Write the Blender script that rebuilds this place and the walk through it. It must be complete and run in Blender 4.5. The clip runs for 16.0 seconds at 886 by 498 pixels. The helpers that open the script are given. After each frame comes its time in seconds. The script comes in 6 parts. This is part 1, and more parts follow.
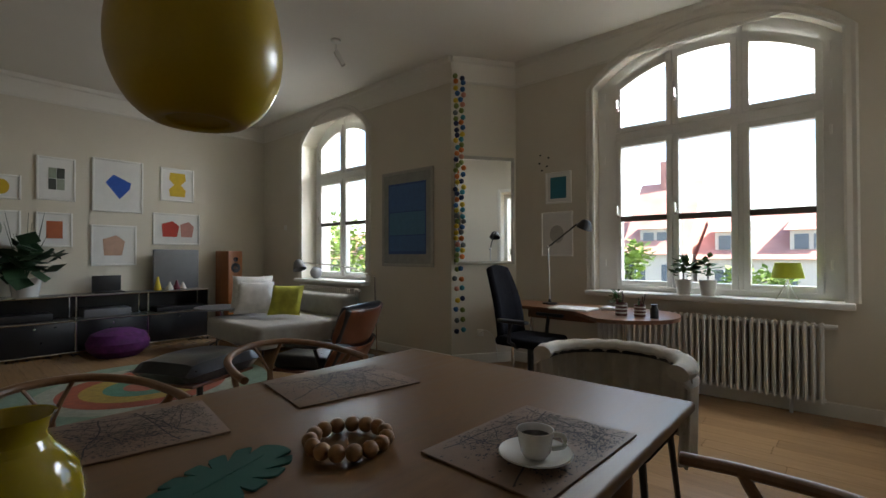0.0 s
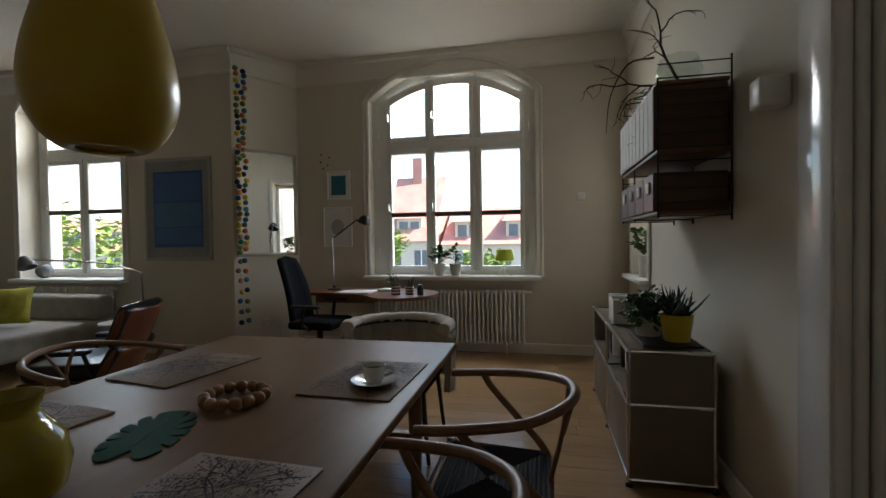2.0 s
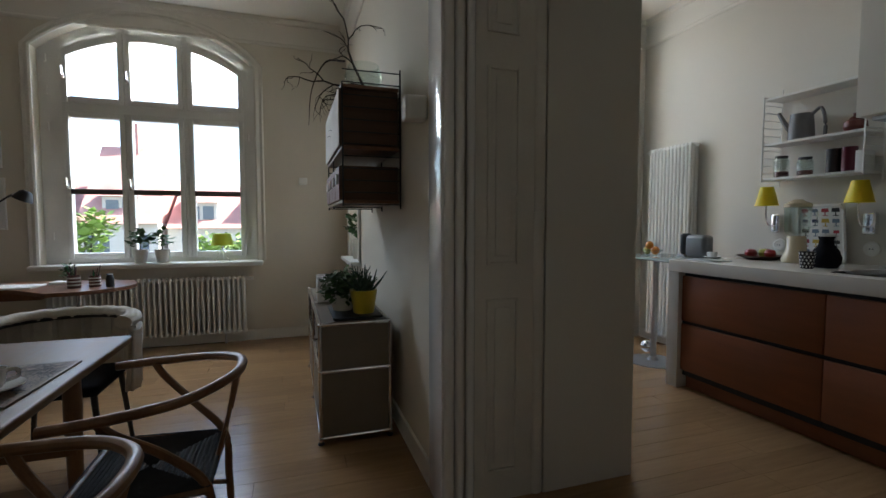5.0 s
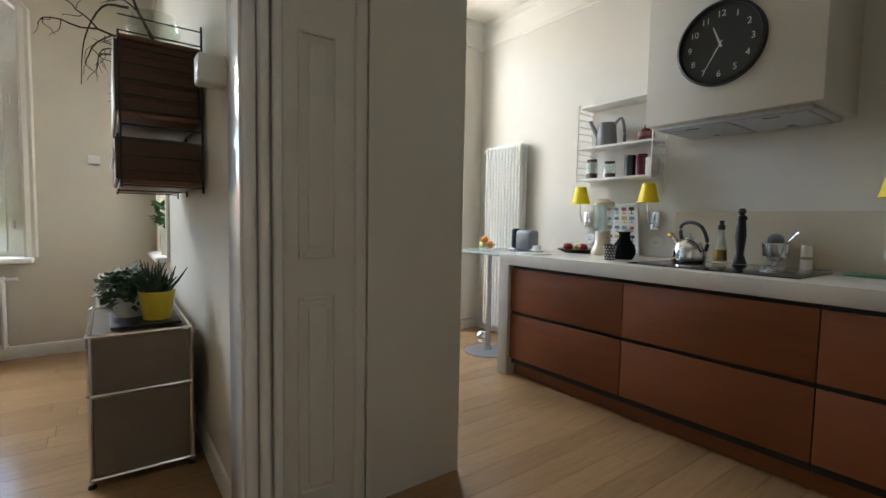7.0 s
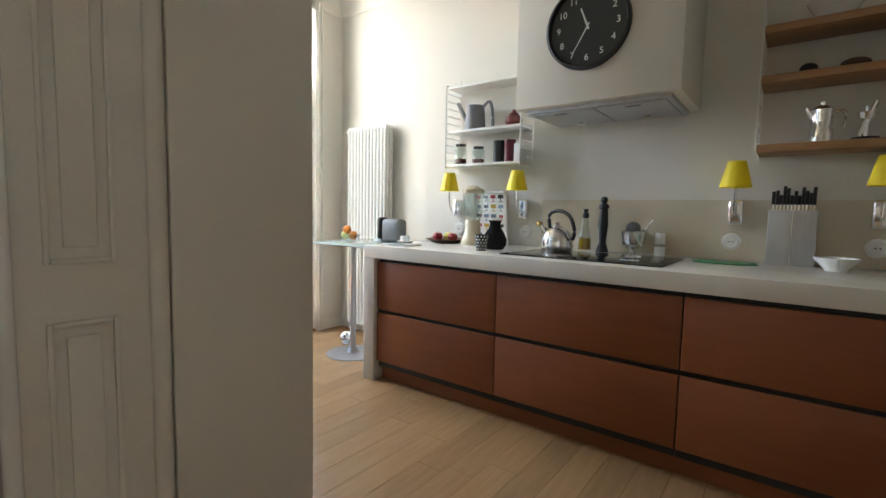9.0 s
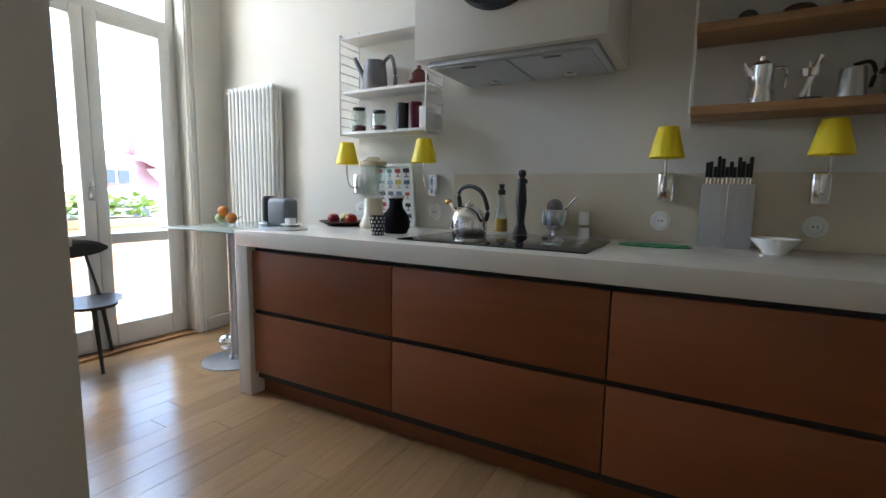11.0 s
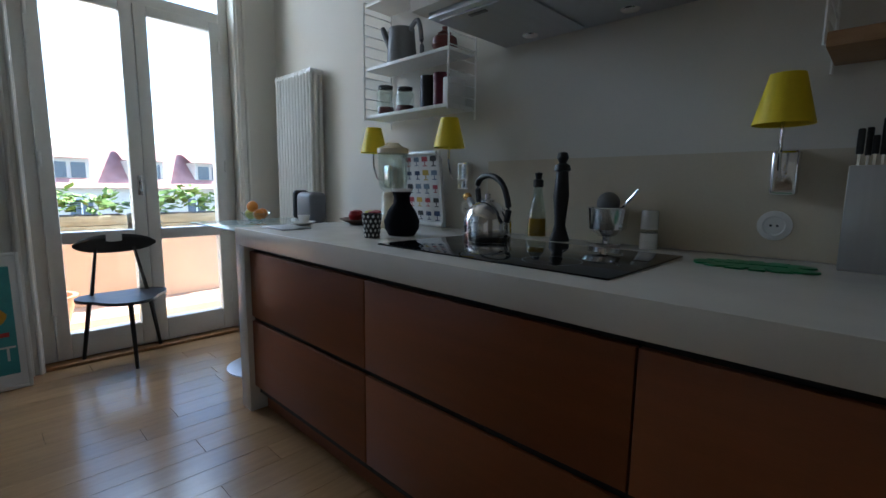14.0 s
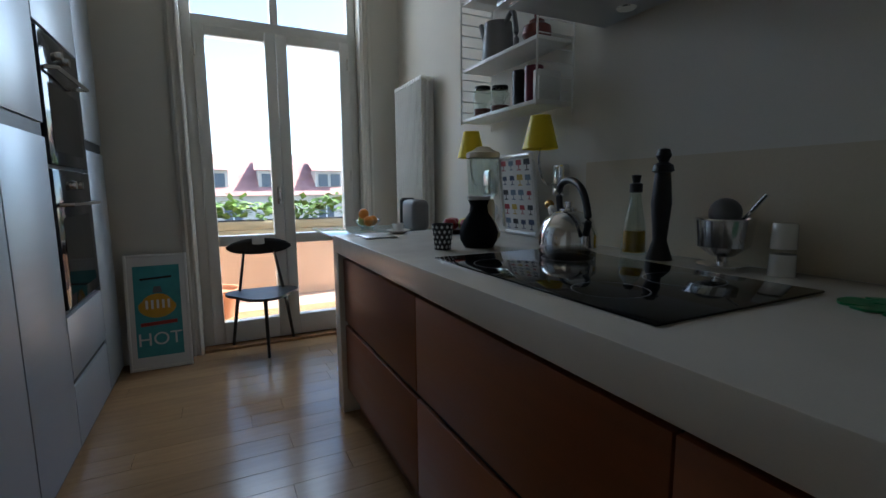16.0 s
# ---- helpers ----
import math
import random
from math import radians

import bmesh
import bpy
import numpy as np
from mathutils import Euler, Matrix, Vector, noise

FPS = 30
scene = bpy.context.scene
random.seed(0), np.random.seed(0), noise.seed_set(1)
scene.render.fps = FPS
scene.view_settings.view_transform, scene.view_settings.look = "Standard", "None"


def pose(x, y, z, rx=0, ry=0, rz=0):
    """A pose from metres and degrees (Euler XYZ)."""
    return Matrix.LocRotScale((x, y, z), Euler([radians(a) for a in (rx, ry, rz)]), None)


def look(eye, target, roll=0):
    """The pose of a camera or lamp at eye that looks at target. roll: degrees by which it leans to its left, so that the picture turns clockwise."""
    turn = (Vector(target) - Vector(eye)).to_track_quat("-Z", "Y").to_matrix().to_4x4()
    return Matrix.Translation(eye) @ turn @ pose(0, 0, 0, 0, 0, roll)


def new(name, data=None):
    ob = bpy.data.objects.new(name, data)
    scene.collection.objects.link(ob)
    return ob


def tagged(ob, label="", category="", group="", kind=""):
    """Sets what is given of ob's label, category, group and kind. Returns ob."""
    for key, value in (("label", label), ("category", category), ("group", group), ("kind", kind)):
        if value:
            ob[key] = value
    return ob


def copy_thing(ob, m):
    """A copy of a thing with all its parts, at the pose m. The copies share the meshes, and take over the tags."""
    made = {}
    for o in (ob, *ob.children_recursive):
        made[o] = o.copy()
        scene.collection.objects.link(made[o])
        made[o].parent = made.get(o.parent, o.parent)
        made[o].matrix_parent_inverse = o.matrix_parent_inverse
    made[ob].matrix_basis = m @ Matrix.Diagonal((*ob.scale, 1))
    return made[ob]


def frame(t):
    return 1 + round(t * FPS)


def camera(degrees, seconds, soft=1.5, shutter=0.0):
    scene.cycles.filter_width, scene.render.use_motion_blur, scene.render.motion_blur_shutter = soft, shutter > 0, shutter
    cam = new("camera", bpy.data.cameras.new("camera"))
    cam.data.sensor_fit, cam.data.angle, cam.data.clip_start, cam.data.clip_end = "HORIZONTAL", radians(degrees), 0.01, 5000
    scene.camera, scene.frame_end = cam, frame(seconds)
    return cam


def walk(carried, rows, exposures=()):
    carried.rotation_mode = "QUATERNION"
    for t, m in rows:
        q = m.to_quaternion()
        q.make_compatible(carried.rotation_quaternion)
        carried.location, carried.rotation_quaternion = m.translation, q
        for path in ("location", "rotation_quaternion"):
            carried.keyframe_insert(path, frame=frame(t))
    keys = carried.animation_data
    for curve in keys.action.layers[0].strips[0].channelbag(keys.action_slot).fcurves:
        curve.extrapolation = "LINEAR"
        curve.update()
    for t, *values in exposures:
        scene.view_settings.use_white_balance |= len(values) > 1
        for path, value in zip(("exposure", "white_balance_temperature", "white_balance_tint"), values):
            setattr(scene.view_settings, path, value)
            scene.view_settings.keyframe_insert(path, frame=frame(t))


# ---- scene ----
cam = camera(88.2, 16.0)
PATH = [
    (0, (0.182, -0.021, 1.225), (1.681, 1.302, 1.248), -0.1),
    (0.5, (0.019, -0.063, 1.226), (1.665, 1.072, 1.254), -0.5),
    (1, (-0.066, -0.077, 1.222), (1.709, 0.844, 1.244), -1.3),
    (1.5, (-0.256, -0.065, 1.262), (1.624, 0.616, 1.253), -1.2),
    (2, (-0.433, -0.073, 1.269), (1.522, 0.347, 1.229), -0.8),
    (2.5, (-0.537, -0.114, 1.27), (1.448, 0.128, 1.225), -0.3),
    (3, (-0.604, -0.166, 1.262), (1.394, -0.082, 1.222), -0.3),
    (3.5, (-0.651, -0.212, 1.26), (1.347, -0.29, 1.214), -0.4),
    (4, (-0.687, -0.263, 1.255), (1.294, -0.528, 1.191), -0.5),
    (4.5, (-0.67, -0.316, 1.265), (1.279, -0.758, 1.173), -0.4),
    (5, (-0.611, -0.355, 1.267), (1.283, -0.986, 1.152), 0.0),
    (7.5, (-0.465, -0.663, 1.235), (1.052, -1.96, 1.109), 1.1),
    (8, (-0.401, -0.742, 1.235), (1.014, -2.15, 1.105), 1.2),
    (8.5, (-0.35, -0.78, 1.229), (0.967, -2.279, 1.091), 1.4),
    (9, (-0.241, -0.87, 1.233), (0.963, -2.458, 1.069), 1.2),
    (9.5, (-0.159, -1.008, 1.238), (0.944, -2.665, 1.038), 1.1),
    (10, (-0.13, -1.16, 1.216), (0.89, -2.866, 0.995), 1.2),
    (12.5, (-0.129, -1.766, 1.21), (0.816, -3.51, 0.954), 0.9),
    (13, (-0.158, -1.89, 1.209), (0.92, -3.555, 0.953), 0.8),
    (13.5, (-0.202, -2.069, 1.199), (1.036, -3.619, 0.942), 0.8),
    (14, (-0.233, -2.205, 1.204), (1.148, -3.626, 0.935), 0.7),
    (14.5, (-0.26, -2.303, 1.208), (1.238, -3.598, 0.931), 0.6),
    (15, (-0.279, -2.448, 1.213), (1.344, -3.581, 0.933), 0.4),
    (15.5, (-0.286, -2.518, 1.225), (1.419, -3.525, 0.945), -0.2),
    (16, (-0.293, -2.593, 1.226), (1.486, -3.468, 0.966), -0.5),
]
walk(cam, [(t, look(eye, target, roll)) for t, eye, target, roll in PATH],
     [(0, 2.4, 6500, 10), (0.7, 2.05, 6500, 10), (1.5, 1.9, 6500, 10), (2.5, 2.4, 6400, 10), (3.5, 2.65, 6350, 10), (5, 2.4, 6000, 9), (7.5, 4.0, 6200, 9), (9, 4.15, 6200, 9), (10, 3.95, 6000, 9), (12.5, 3.3, 5450, 8), (14, 2.5, 5300, 7), (16, 2.0, 5450, 7)])

# ---- world, sun and large lights ----
world = bpy.data.worlds.new("world")
scene.world = world
world.use_nodes = True
wn = world.node_tree
sky = wn.nodes.new("ShaderNodeTexSky")
sky.sky_type = "NISHITA"
sky.sun_disc = False
sky.sun_elevation, sky.sun_rotation = radians(46), radians(174)
wn.links.new(sky.outputs[0], wn.nodes["Background"].inputs[0])
wn.nodes["Background"].inputs[1].default_value = 0.15
sun = new("sun", bpy.data.lights.new("sun", "SUN"))
sun.data.energy, sun.data.angle, sun.data.color = 5.0, radians(0.6), (1.0, 0.95, 0.87)
sun.matrix_world = look((0.10, -0.97, 1.03), (0, 0, 0))


def sky_light(name, place, facing, w, h, watts):
    """Daylight of the open sky in the upper part of a window."""
    lamp = new(name, bpy.data.lights.new(name, "AREA"))
    lamp.data.shape, lamp.data.size, lamp.data.size_y = "RECTANGLE", w, h
    lamp.data.energy, lamp.data.color = watts, (0.95, 0.98, 1.0)
    lamp.matrix_world = look(place, facing)


sky_light("daylight_bay", (5.40, 0.95, 3.0), (2.4, 0.95, 0.9), 1.9, 0.9, 25)
sky_light("daylight_sofa", (4.95, 5.5, 2.9), (2.2, 5.3, 0.9), 1.5, 0.9, 22)
sky_light("daylight_balcony", (4.15, -3.08, 2.4), (1.2, -2.9, 0.5), 1.25, 1.3, 8)

# ---- materials ----


def mat(name, col, rough=0.5, metal=0.0, vary=0.12, scale=9.0, bump=0.05, fine=120.0, coat=0.0, trans=0.0, ior=1.45, sheen=0.0, stretch=(1, 1, 1), emit=0.0, pieces=0.0, spec=0.5):
    """A surface of one base colour with broad stains, fine grain, uneven gloss and a shallow relief."""
    m = bpy.data.materials.new(name)
    m.use_nodes = True
    n, l = m.node_tree.nodes, m.node_tree.links
    b = n["Principled BSDF"]
    co = n.new("ShaderNodeTexCoord")
    mp = n.new("ShaderNodeMapping")
    mp.inputs["Scale"].default_value = stretch
    l.new(co.outputs["Object"], mp.inputs[0])
    broad, grain = n.new("ShaderNodeTexNoise"), n.new("ShaderNodeTexNoise")
    broad.inputs["Scale"].default_value, broad.inputs["Detail"].default_value = scale, 4
    grain.inputs["Scale"].default_value, grain.inputs["Detail"].default_value = fine, 3
    l.new(mp.outputs[0], broad.inputs[0])
    l.new(mp.outputs[0], grain.inputs[0])
    add = n.new("ShaderNodeMath")
    add.operation = "ADD"
    l.new(broad.outputs[0], add.inputs[0])
    half = n.new("ShaderNodeMath")
    half.operation = "MULTIPLY"
    half.inputs[1].default_value = 0.5
    l.new(grain.outputs[0], half.inputs[0])
    l.new(half.outputs[0], add.inputs[1])
    ramp = n.new("ShaderNodeMapRange")
    ramp.inputs[1].default_value, ramp.inputs[2].default_value = 0.5, 1.0
    ramp.inputs[3].default_value, ramp.inputs[4].default_value = 1 - vary, 1 + vary
    l.new(add.outputs[0], ramp.inputs[0])
    last = ramp.outputs[0]
    if pieces:
        info = n.new("ShaderNodeObjectInfo")
        pr = n.new("ShaderNodeMapRange")
        pr.inputs[3].default_value, pr.inputs[4].default_value = 1 - pieces, 1 + pieces
        l.new(info.outputs["Random"], pr.inputs[0])
        mu = n.new("ShaderNodeMath")
        mu.operation = "MULTIPLY"
        l.new(last, mu.inputs[0])
        l.new(pr.outputs[0], mu.inputs[1])
        last = mu.outputs[0]
    vm = n.new("ShaderNodeVectorMath")
    vm.operation = "SCALE"
    vm.inputs[0].default_value = col
    l.new(last, vm.inputs["Scale"])
    l.new(vm.outputs[0], b.inputs["Base Color"])
    rr = n.new("ShaderNodeMapRange")
    rr.inputs[3].default_value, rr.inputs[4].default_value = max(0.02, rough * 0.8), min(1, rough * 1.2)
    l.new(broad.outputs[0], rr.inputs[0])
    l.new(rr.outputs[0], b.inputs["Roughness"])
    b.inputs["Metallic"].default_value = metal
    b.inputs["Coat Weight"].default_value = coat
    b.inputs["Coat Roughness"].default_value = 0.15
    b.inputs["Transmission Weight"].default_value = trans
    b.inputs["IOR"].default_value = ior
    b.inputs["Sheen Weight"].default_value = sheen
    b.inputs["Specular IOR Level"].default_value = spec
    if bump:
        bp = n.new("ShaderNodeBump")
        bp.inputs["Strength"].default_value, bp.inputs["Distance"].default_value = bump, 0.01
        l.new(add.outputs[0], bp.inputs["Height"])
        l.new(bp.outputs[0], b.inputs["Normal"])
    if emit:
        l.new(vm.outputs[0], b.inputs["Emission Color"])
        b.inputs["Emission Strength"].default_value = emit
    return m


WALL = mat("wall_paint", (0.66, 0.61, 0.51), 0.85, vary=0.035, scale=1.6, bump=0.12, fine=260)
KWALL = mat("kitchen_wall_paint", (0.68, 0.65, 0.58), 0.8, vary=0.035, scale=1.5, bump=0.12, fine=260)
CEIL = mat("ceiling_paint", (0.76, 0.73, 0.66), 0.9, vary=0.03, scale=1.2, bump=0.1, fine=200)
WHITE = mat("white_gloss_paint", (0.76, 0.75, 0.71), 0.35, vary=0.04, scale=4, bump=0.04, fine=60)
GLOSSW = mat("high_gloss_white", (0.78, 0.77, 0.74), 0.14, vary=0.03, scale=4, bump=0.02, fine=60, coat=0.5)
FROST = mat("pale_green_glass", (0.50, 0.58, 0.54), 0.1, vary=0.03, bump=0.0, trans=0.35)
TRIM = mat("trim_paint", (0.70, 0.67, 0.60), 0.42, vary=0.04, scale=5, bump=0.05, fine=80)
OAK = mat("oak_floor", (0.32, 0.195, 0.095), 0.20, vary=0.12, scale=3.5, bump=0.05, fine=40, stretch=(9, 0.9, 9), pieces=0.10)
GAP = mat("floor_joint", (0.17, 0.09, 0.04), 0.8)
TABLEW = mat("table_oak", (0.165, 0.088, 0.038), 0.42, vary=0.16, scale=3.0, bump=0.008, fine=45, stretch=(0.9, 9, 9), spec=0.35)
CHAIRW = mat("chair_oak", (0.20, 0.10, 0.045), 0.38, vary=0.22, scale=6, bump=0.05, fine=60, stretch=(3, 3, 1))
WALNUT = mat("walnut", (0.16, 0.07, 0.032), 0.35, vary=0.3, scale=5, bump=0.04, fine=50, stretch=(1, 7, 7))
CHERRY = mat("cherry_veneer", (0.21, 0.062, 0.018), 0.42, vary=0.10, scale=2.2, bump=0.03, fine=40, stretch=(1, 1, 10))
BLACKW = mat("black_lacquered_wood", (0.018, 0.017, 0.017), 0.4, vary=0.2)
CORD = mat("paper_cord", (0.035, 0.037, 0.043), 0.75, vary=0.35, scale=30, bump=0.5, fine=220)
CHROME = mat("chrome", (0.82, 0.82, 0.83), 0.13, 1.0, vary=0.04, bump=0.0)
STEEL = mat("brushed_steel", (0.50, 0.51, 0.53), 0.34, 1.0, vary=0.06, scale=3, bump=0.02, fine=90, stretch=(20, 1, 1))
ALU = mat("anodised_front", (0.40, 0.425, 0.45), 0.42, 0.7, vary=0.05, scale=2, bump=0.02, fine=80, stretch=(1, 1, 14))
BLACK = mat("black_plastic", (0.016, 0.016, 0.018), 0.45, vary=0.2)
FABRICB = mat("black_fabric", (0.010, 0.010, 0.013), 0.95, vary=0.3, bump=0.3, fine=400, spec=0.1)
GLOSSB = mat("black_glass", (0.008, 0.008, 0.009), 0.06, vary=0.1, bump=0.0)
OVENB = mat("oven_glass", (0.012, 0.013, 0.016), 0.08, vary=0.1, bump=0.0)
USMBROWN = mat("usm_brown_panel", (0.20, 0.165, 0.125), 0.42, 0.1, vary=0.05, bump=0.03, fine=200)
USMBLACK = mat("black_panel", (0.016, 0.016, 0.019), 0.3, vary=0.1)
STONE = mat("composite_worktop", (0.64, 0.60, 0.53), 0.22, vary=0.04, scale=6, bump=0.01, fine=300)
YELLOW = mat("yellow_glass", (0.46, 0.32, 0.008), 0.28, vary=0.06, scale=3, bump=0.0, coat=0.15)
VASEY = mat("yellow_vase_glaze", (0.36, 0.27, 0.008), 0.12, vary=0.06, bump=0.0, coat=0.6)
SHADEY = mat("yellow_lamp_shade", (0.86, 0.66, 0.01), 0.5, vary=0.05, bump=0.05)
SHADEG = mat("green_lamp_shade", (0.62, 0.72, 0.05), 0.5, vary=0.05)
CREAMF = mat("cream_fabric", (0.62, 0.57, 0.48), 0.95, vary=0.14, scale=14, bump=0.4, fine=320, sheen=0.3)
GREYF = mat("grey_sofa_fabric", (0.30, 0.28, 0.245), 0.95, vary=0.16, bump=0.4, fine=350, sheen=0.3)
PILLOWG = mat("olive_cushion_fabric", (0.42, 0.40, 0.05), 0.95, vary=0.3, scale=9, bump=0.3, fine=300)
PILLOWW = mat("white_cushion_fabric", (0.62, 0.60, 0.57), 0.95, vary=0.15, scale=12, bump=0.35, fine=300)
LEATHER = mat("black_leather", (0.013, 0.014, 0.018), 0.3, vary=0.2, scale=12, bump=0.25, fine=140)
PURPLE = mat("purple_knit", (0.085, 0.015, 0.10), 0.9, vary=0.4, scale=14, bump=0.4, fine=150)
PAPER = mat("white_paper", (0.74, 0.73, 0.70), 0.8, vary=0.03, bump=0.05)
CARD = mat("brown_card_box", (0.085, 0.045, 0.026), 0.6, vary=0.18, scale=5, bump=0.1)
MATCORK = mat("printed_placemat", (0.22, 0.145, 0.10), 0.6, vary=0.10, scale=25, bump=0.06)
PRINT = mat("placemat_print", (0.05, 0.04, 0.04), 0.7)
GREENFELT = mat("dark_green_felt", (0.018, 0.085, 0.065), 0.9, vary=0.12, bump=0.3, fine=350)
GREENS = mat("green_silicone", (0.015, 0.17, 0.055), 0.45, vary=0.12, bump=0.05)
BEADW = mat("beech_beads", (0.32, 0.17, 0.075), 0.45, vary=0.2, scale=20, stretch=(1, 1, 4))
CHINA = mat("white_china", (0.78, 0.77, 0.74), 0.14, vary=0.03, bump=0.0, coat=0.5)
COFFEE = mat("coffee", (0.03, 0.014, 0.006), 0.1, bump=0.0)
LEAF = mat("leaf_green", (0.045, 0.11, 0.028), 0.5, vary=0.4, scale=12, bump=0.1, pieces=0.2)
LEAFD = mat("dark_leaf", (0.022, 0.055, 0.024), 0.5, vary=0.35, scale=12, bump=0.1)
TREEL = mat("tree_leaves", (0.16, 0.24, 0.05), 0.7, vary=0.4, scale=1.5, bump=0.1)
BARK = mat("dark_branch", (0.035, 0.026, 0.022), 0.85, vary=0.3, bump=0.4)
TERRA = mat("terracotta", (0.45, 0.19, 0.09), 0.8, vary=0.15, bump=0.15)
POTW = mat("pale_pot", (0.60, 0.57, 0.50), 0.5, vary=0.08)
POTY = mat("yellow_pot", (0.55, 0.40, 0.02), 0.4, vary=0.08)
SOIL = mat("soil", (0.03, 0.02, 0.014), 1.0, vary=0.4, bump=0.6)
FRUITR = mat("red_apple", (0.26, 0.012, 0.016), 0.3, vary=0.35, scale=18)
FRUITO = mat("orange_peel", (0.72, 0.24, 0.02), 0.45, vary=0.1, scale=20, bump=0.3)
FRUITY = mat("pale_apple", (0.55, 0.50, 0.10), 0.4, vary=0.2, scale=15)
ROOFR = mat("red_roof_tiles", (0.40, 0.20, 0.165), 0.8, vary=0.25, scale=1.2, bump=0.3, fine=6)
FACADE = mat("pale_facade", (0.55, 0.50, 0.42), 0.9, vary=0.1, scale=0.5, bump=0.1, fine=12)
BALC = mat("peach_balcony_plaster", (0.60, 0.38, 0.24), 0.9, vary=0.08, scale=3, bump=0.2)
PLANTER = mat("weathered_planter_wood", (0.30, 0.25, 0.15), 0.8, vary=0.3, scale=5, stretch=(4, 1, 8))
PAVE = mat("balcony_tiles", (0.42, 0.28, 0.20), 0.8, vary=0.15)
GRASSM = mat("street_ground", (0.14, 0.13, 0.12), 0.9, vary=0.2, scale=0.4)
DARKGLASS = mat("far_window_glass", (0.10, 0.12, 0.14), 0.15, bump=0.0)
SOAPG = mat("red_brown_ceramic", (0.12, 0.025, 0.018), 0.4, vary=0.15)
WINE = mat("wine_red_tin", (0.10, 0.008, 0.02), 0.35, vary=0.1)
GREYP = mat("grey_plastic", (0.16, 0.16, 0.165), 0.45, vary=0.08)
CREAMP = mat("cream_enamel", (0.60, 0.52, 0.36), 0.25, vary=0.05, coat=0.4)
OILM = mat("olive_oil", (0.42, 0.25, 0.01), 0.1, bump=0.0, coat=0.5)
SPKW = mat("cherry_speaker_veneer", (0.32, 0.115, 0.035), 0.4, vary=0.2, scale=4, stretch=(8, 8, 1))
ROSEW = mat("rosewood_shell", (0.15, 0.05, 0.022), 0.3, vary=0.3, scale=5, stretch=(1, 6, 1), coat=0.3)
BOARDW = mat("oak_shelf_board", (0.30, 0.16, 0.065), 0.5, vary=0.25, scale=4, stretch=(1, 9, 9))
MIRROR = mat("mirror_silver", (0.86, 0.87, 0.86), 0.02, 1.0, vary=0.0, bump=0.0)
BLINDM = mat("brown_blind_rail", (0.10, 0.085, 0.07), 0.6, vary=0.15)


def plain(name, col, rough=0.6):
    return mat(name, col, rough, vary=0.1, scale=14, bump=0.05)


def glass_mat(name, tint, rough=0.02, gloss=0.03):
    m = bpy.data.materials.new(name)
    m.use_nodes = True
    n, l = m.node_tree.nodes, m.node_tree.links
    for x in list(n):
        if x.type == "BSDF_PRINCIPLED":
            n.remove(x)
    tr, gl, mx = n.new("ShaderNodeBsdfTransparent"), n.new("ShaderNodeBsdfGlossy"), n.new("ShaderNodeMixShader")
    tr.inputs[0].default_value = (*tint, 1)
    gl.inputs["Roughness"].default_value = rough
    mx.inputs[0].default_value = gloss
    l.new(tr.outputs[0], mx.inputs[1])
    l.new(gl.outputs[0], mx.inputs[2])
    l.new(mx.outputs[0], n["Material Output"].inputs[0])
    return m


PANE = glass_mat("window_pane", (0.97, 0.98, 0.97))
CLEAR = glass_mat("clear_glass", (0.91, 0.94, 0.92), gloss=0.09)

# ---- mesh helpers ----


def box(x0, x1, y0, y1, z0, z1, bev=0.0, bm=None, seg=2):
    bm = bm or bmesh.new()
    r = bmesh.ops.create_cube(bm, size=1.0)
    vs = r["verts"]
    for v in vs:
        v.co = ((x0 + x1) / 2 + v.co.x * (x1 - x0), (y0 + y1) / 2 + v.co.y * (y1 - y0), (z0 + z1) / 2 + v.co.z * (z1 - z0))
    if bev:
        es = {e for v in vs for e in v.link_edges}
        bmesh.ops.bevel(bm, geom=list(es), offset=bev, segments=seg, profile=0.5, affect="EDGES")
    return bm


def lathe(profile, cx=0.0, cy=0.0, seg=28, bm=None):
    """Turns (radius, height) pairs round an upright axis."""
    bm = bm or bmesh.new()
    rings = []
    for r, z in profile:
        if r < 1e-5:
            rings.append([bm.verts.new((cx, cy, z))])
        else:
            rings.append([bm.verts.new((cx + r * math.cos(2 * math.pi * i / seg), cy + r * math.sin(2 * math.pi * i / seg), z)) for i in range(seg)])
    for a, b in zip(rings, rings[1:]):
        for i in range(seg):
            j = (i + 1) % seg
            vs = []
            for v in (a[i % len(a)], a[j % len(a)], b[j % len(b)], b[i % len(b)]):
                if v not in vs:
                    vs.append(v)
            if len(vs) > 2:
                bm.faces.new(vs)
    return bm


def spline(pts, n=8):
    """A smooth line through the given points."""
    P = [Vector(p) for p in pts]
    P = [P[0] * 2 - P[1]] + P + [P[-1] * 2 - P[-2]]
    out = []
    for i in range(1, len(P) - 2):
        for k in range(n):
            t = k / n
            a, b, c, d = P[i - 1:i + 3]
            out.append(0.5 * (2 * b + (c - a) * t + (2 * a - 5 * b + 4 * c - d) * t * t + (3 * b - a - 3 * c + d) * t ** 3))
    out.append(P[-2])
    return out


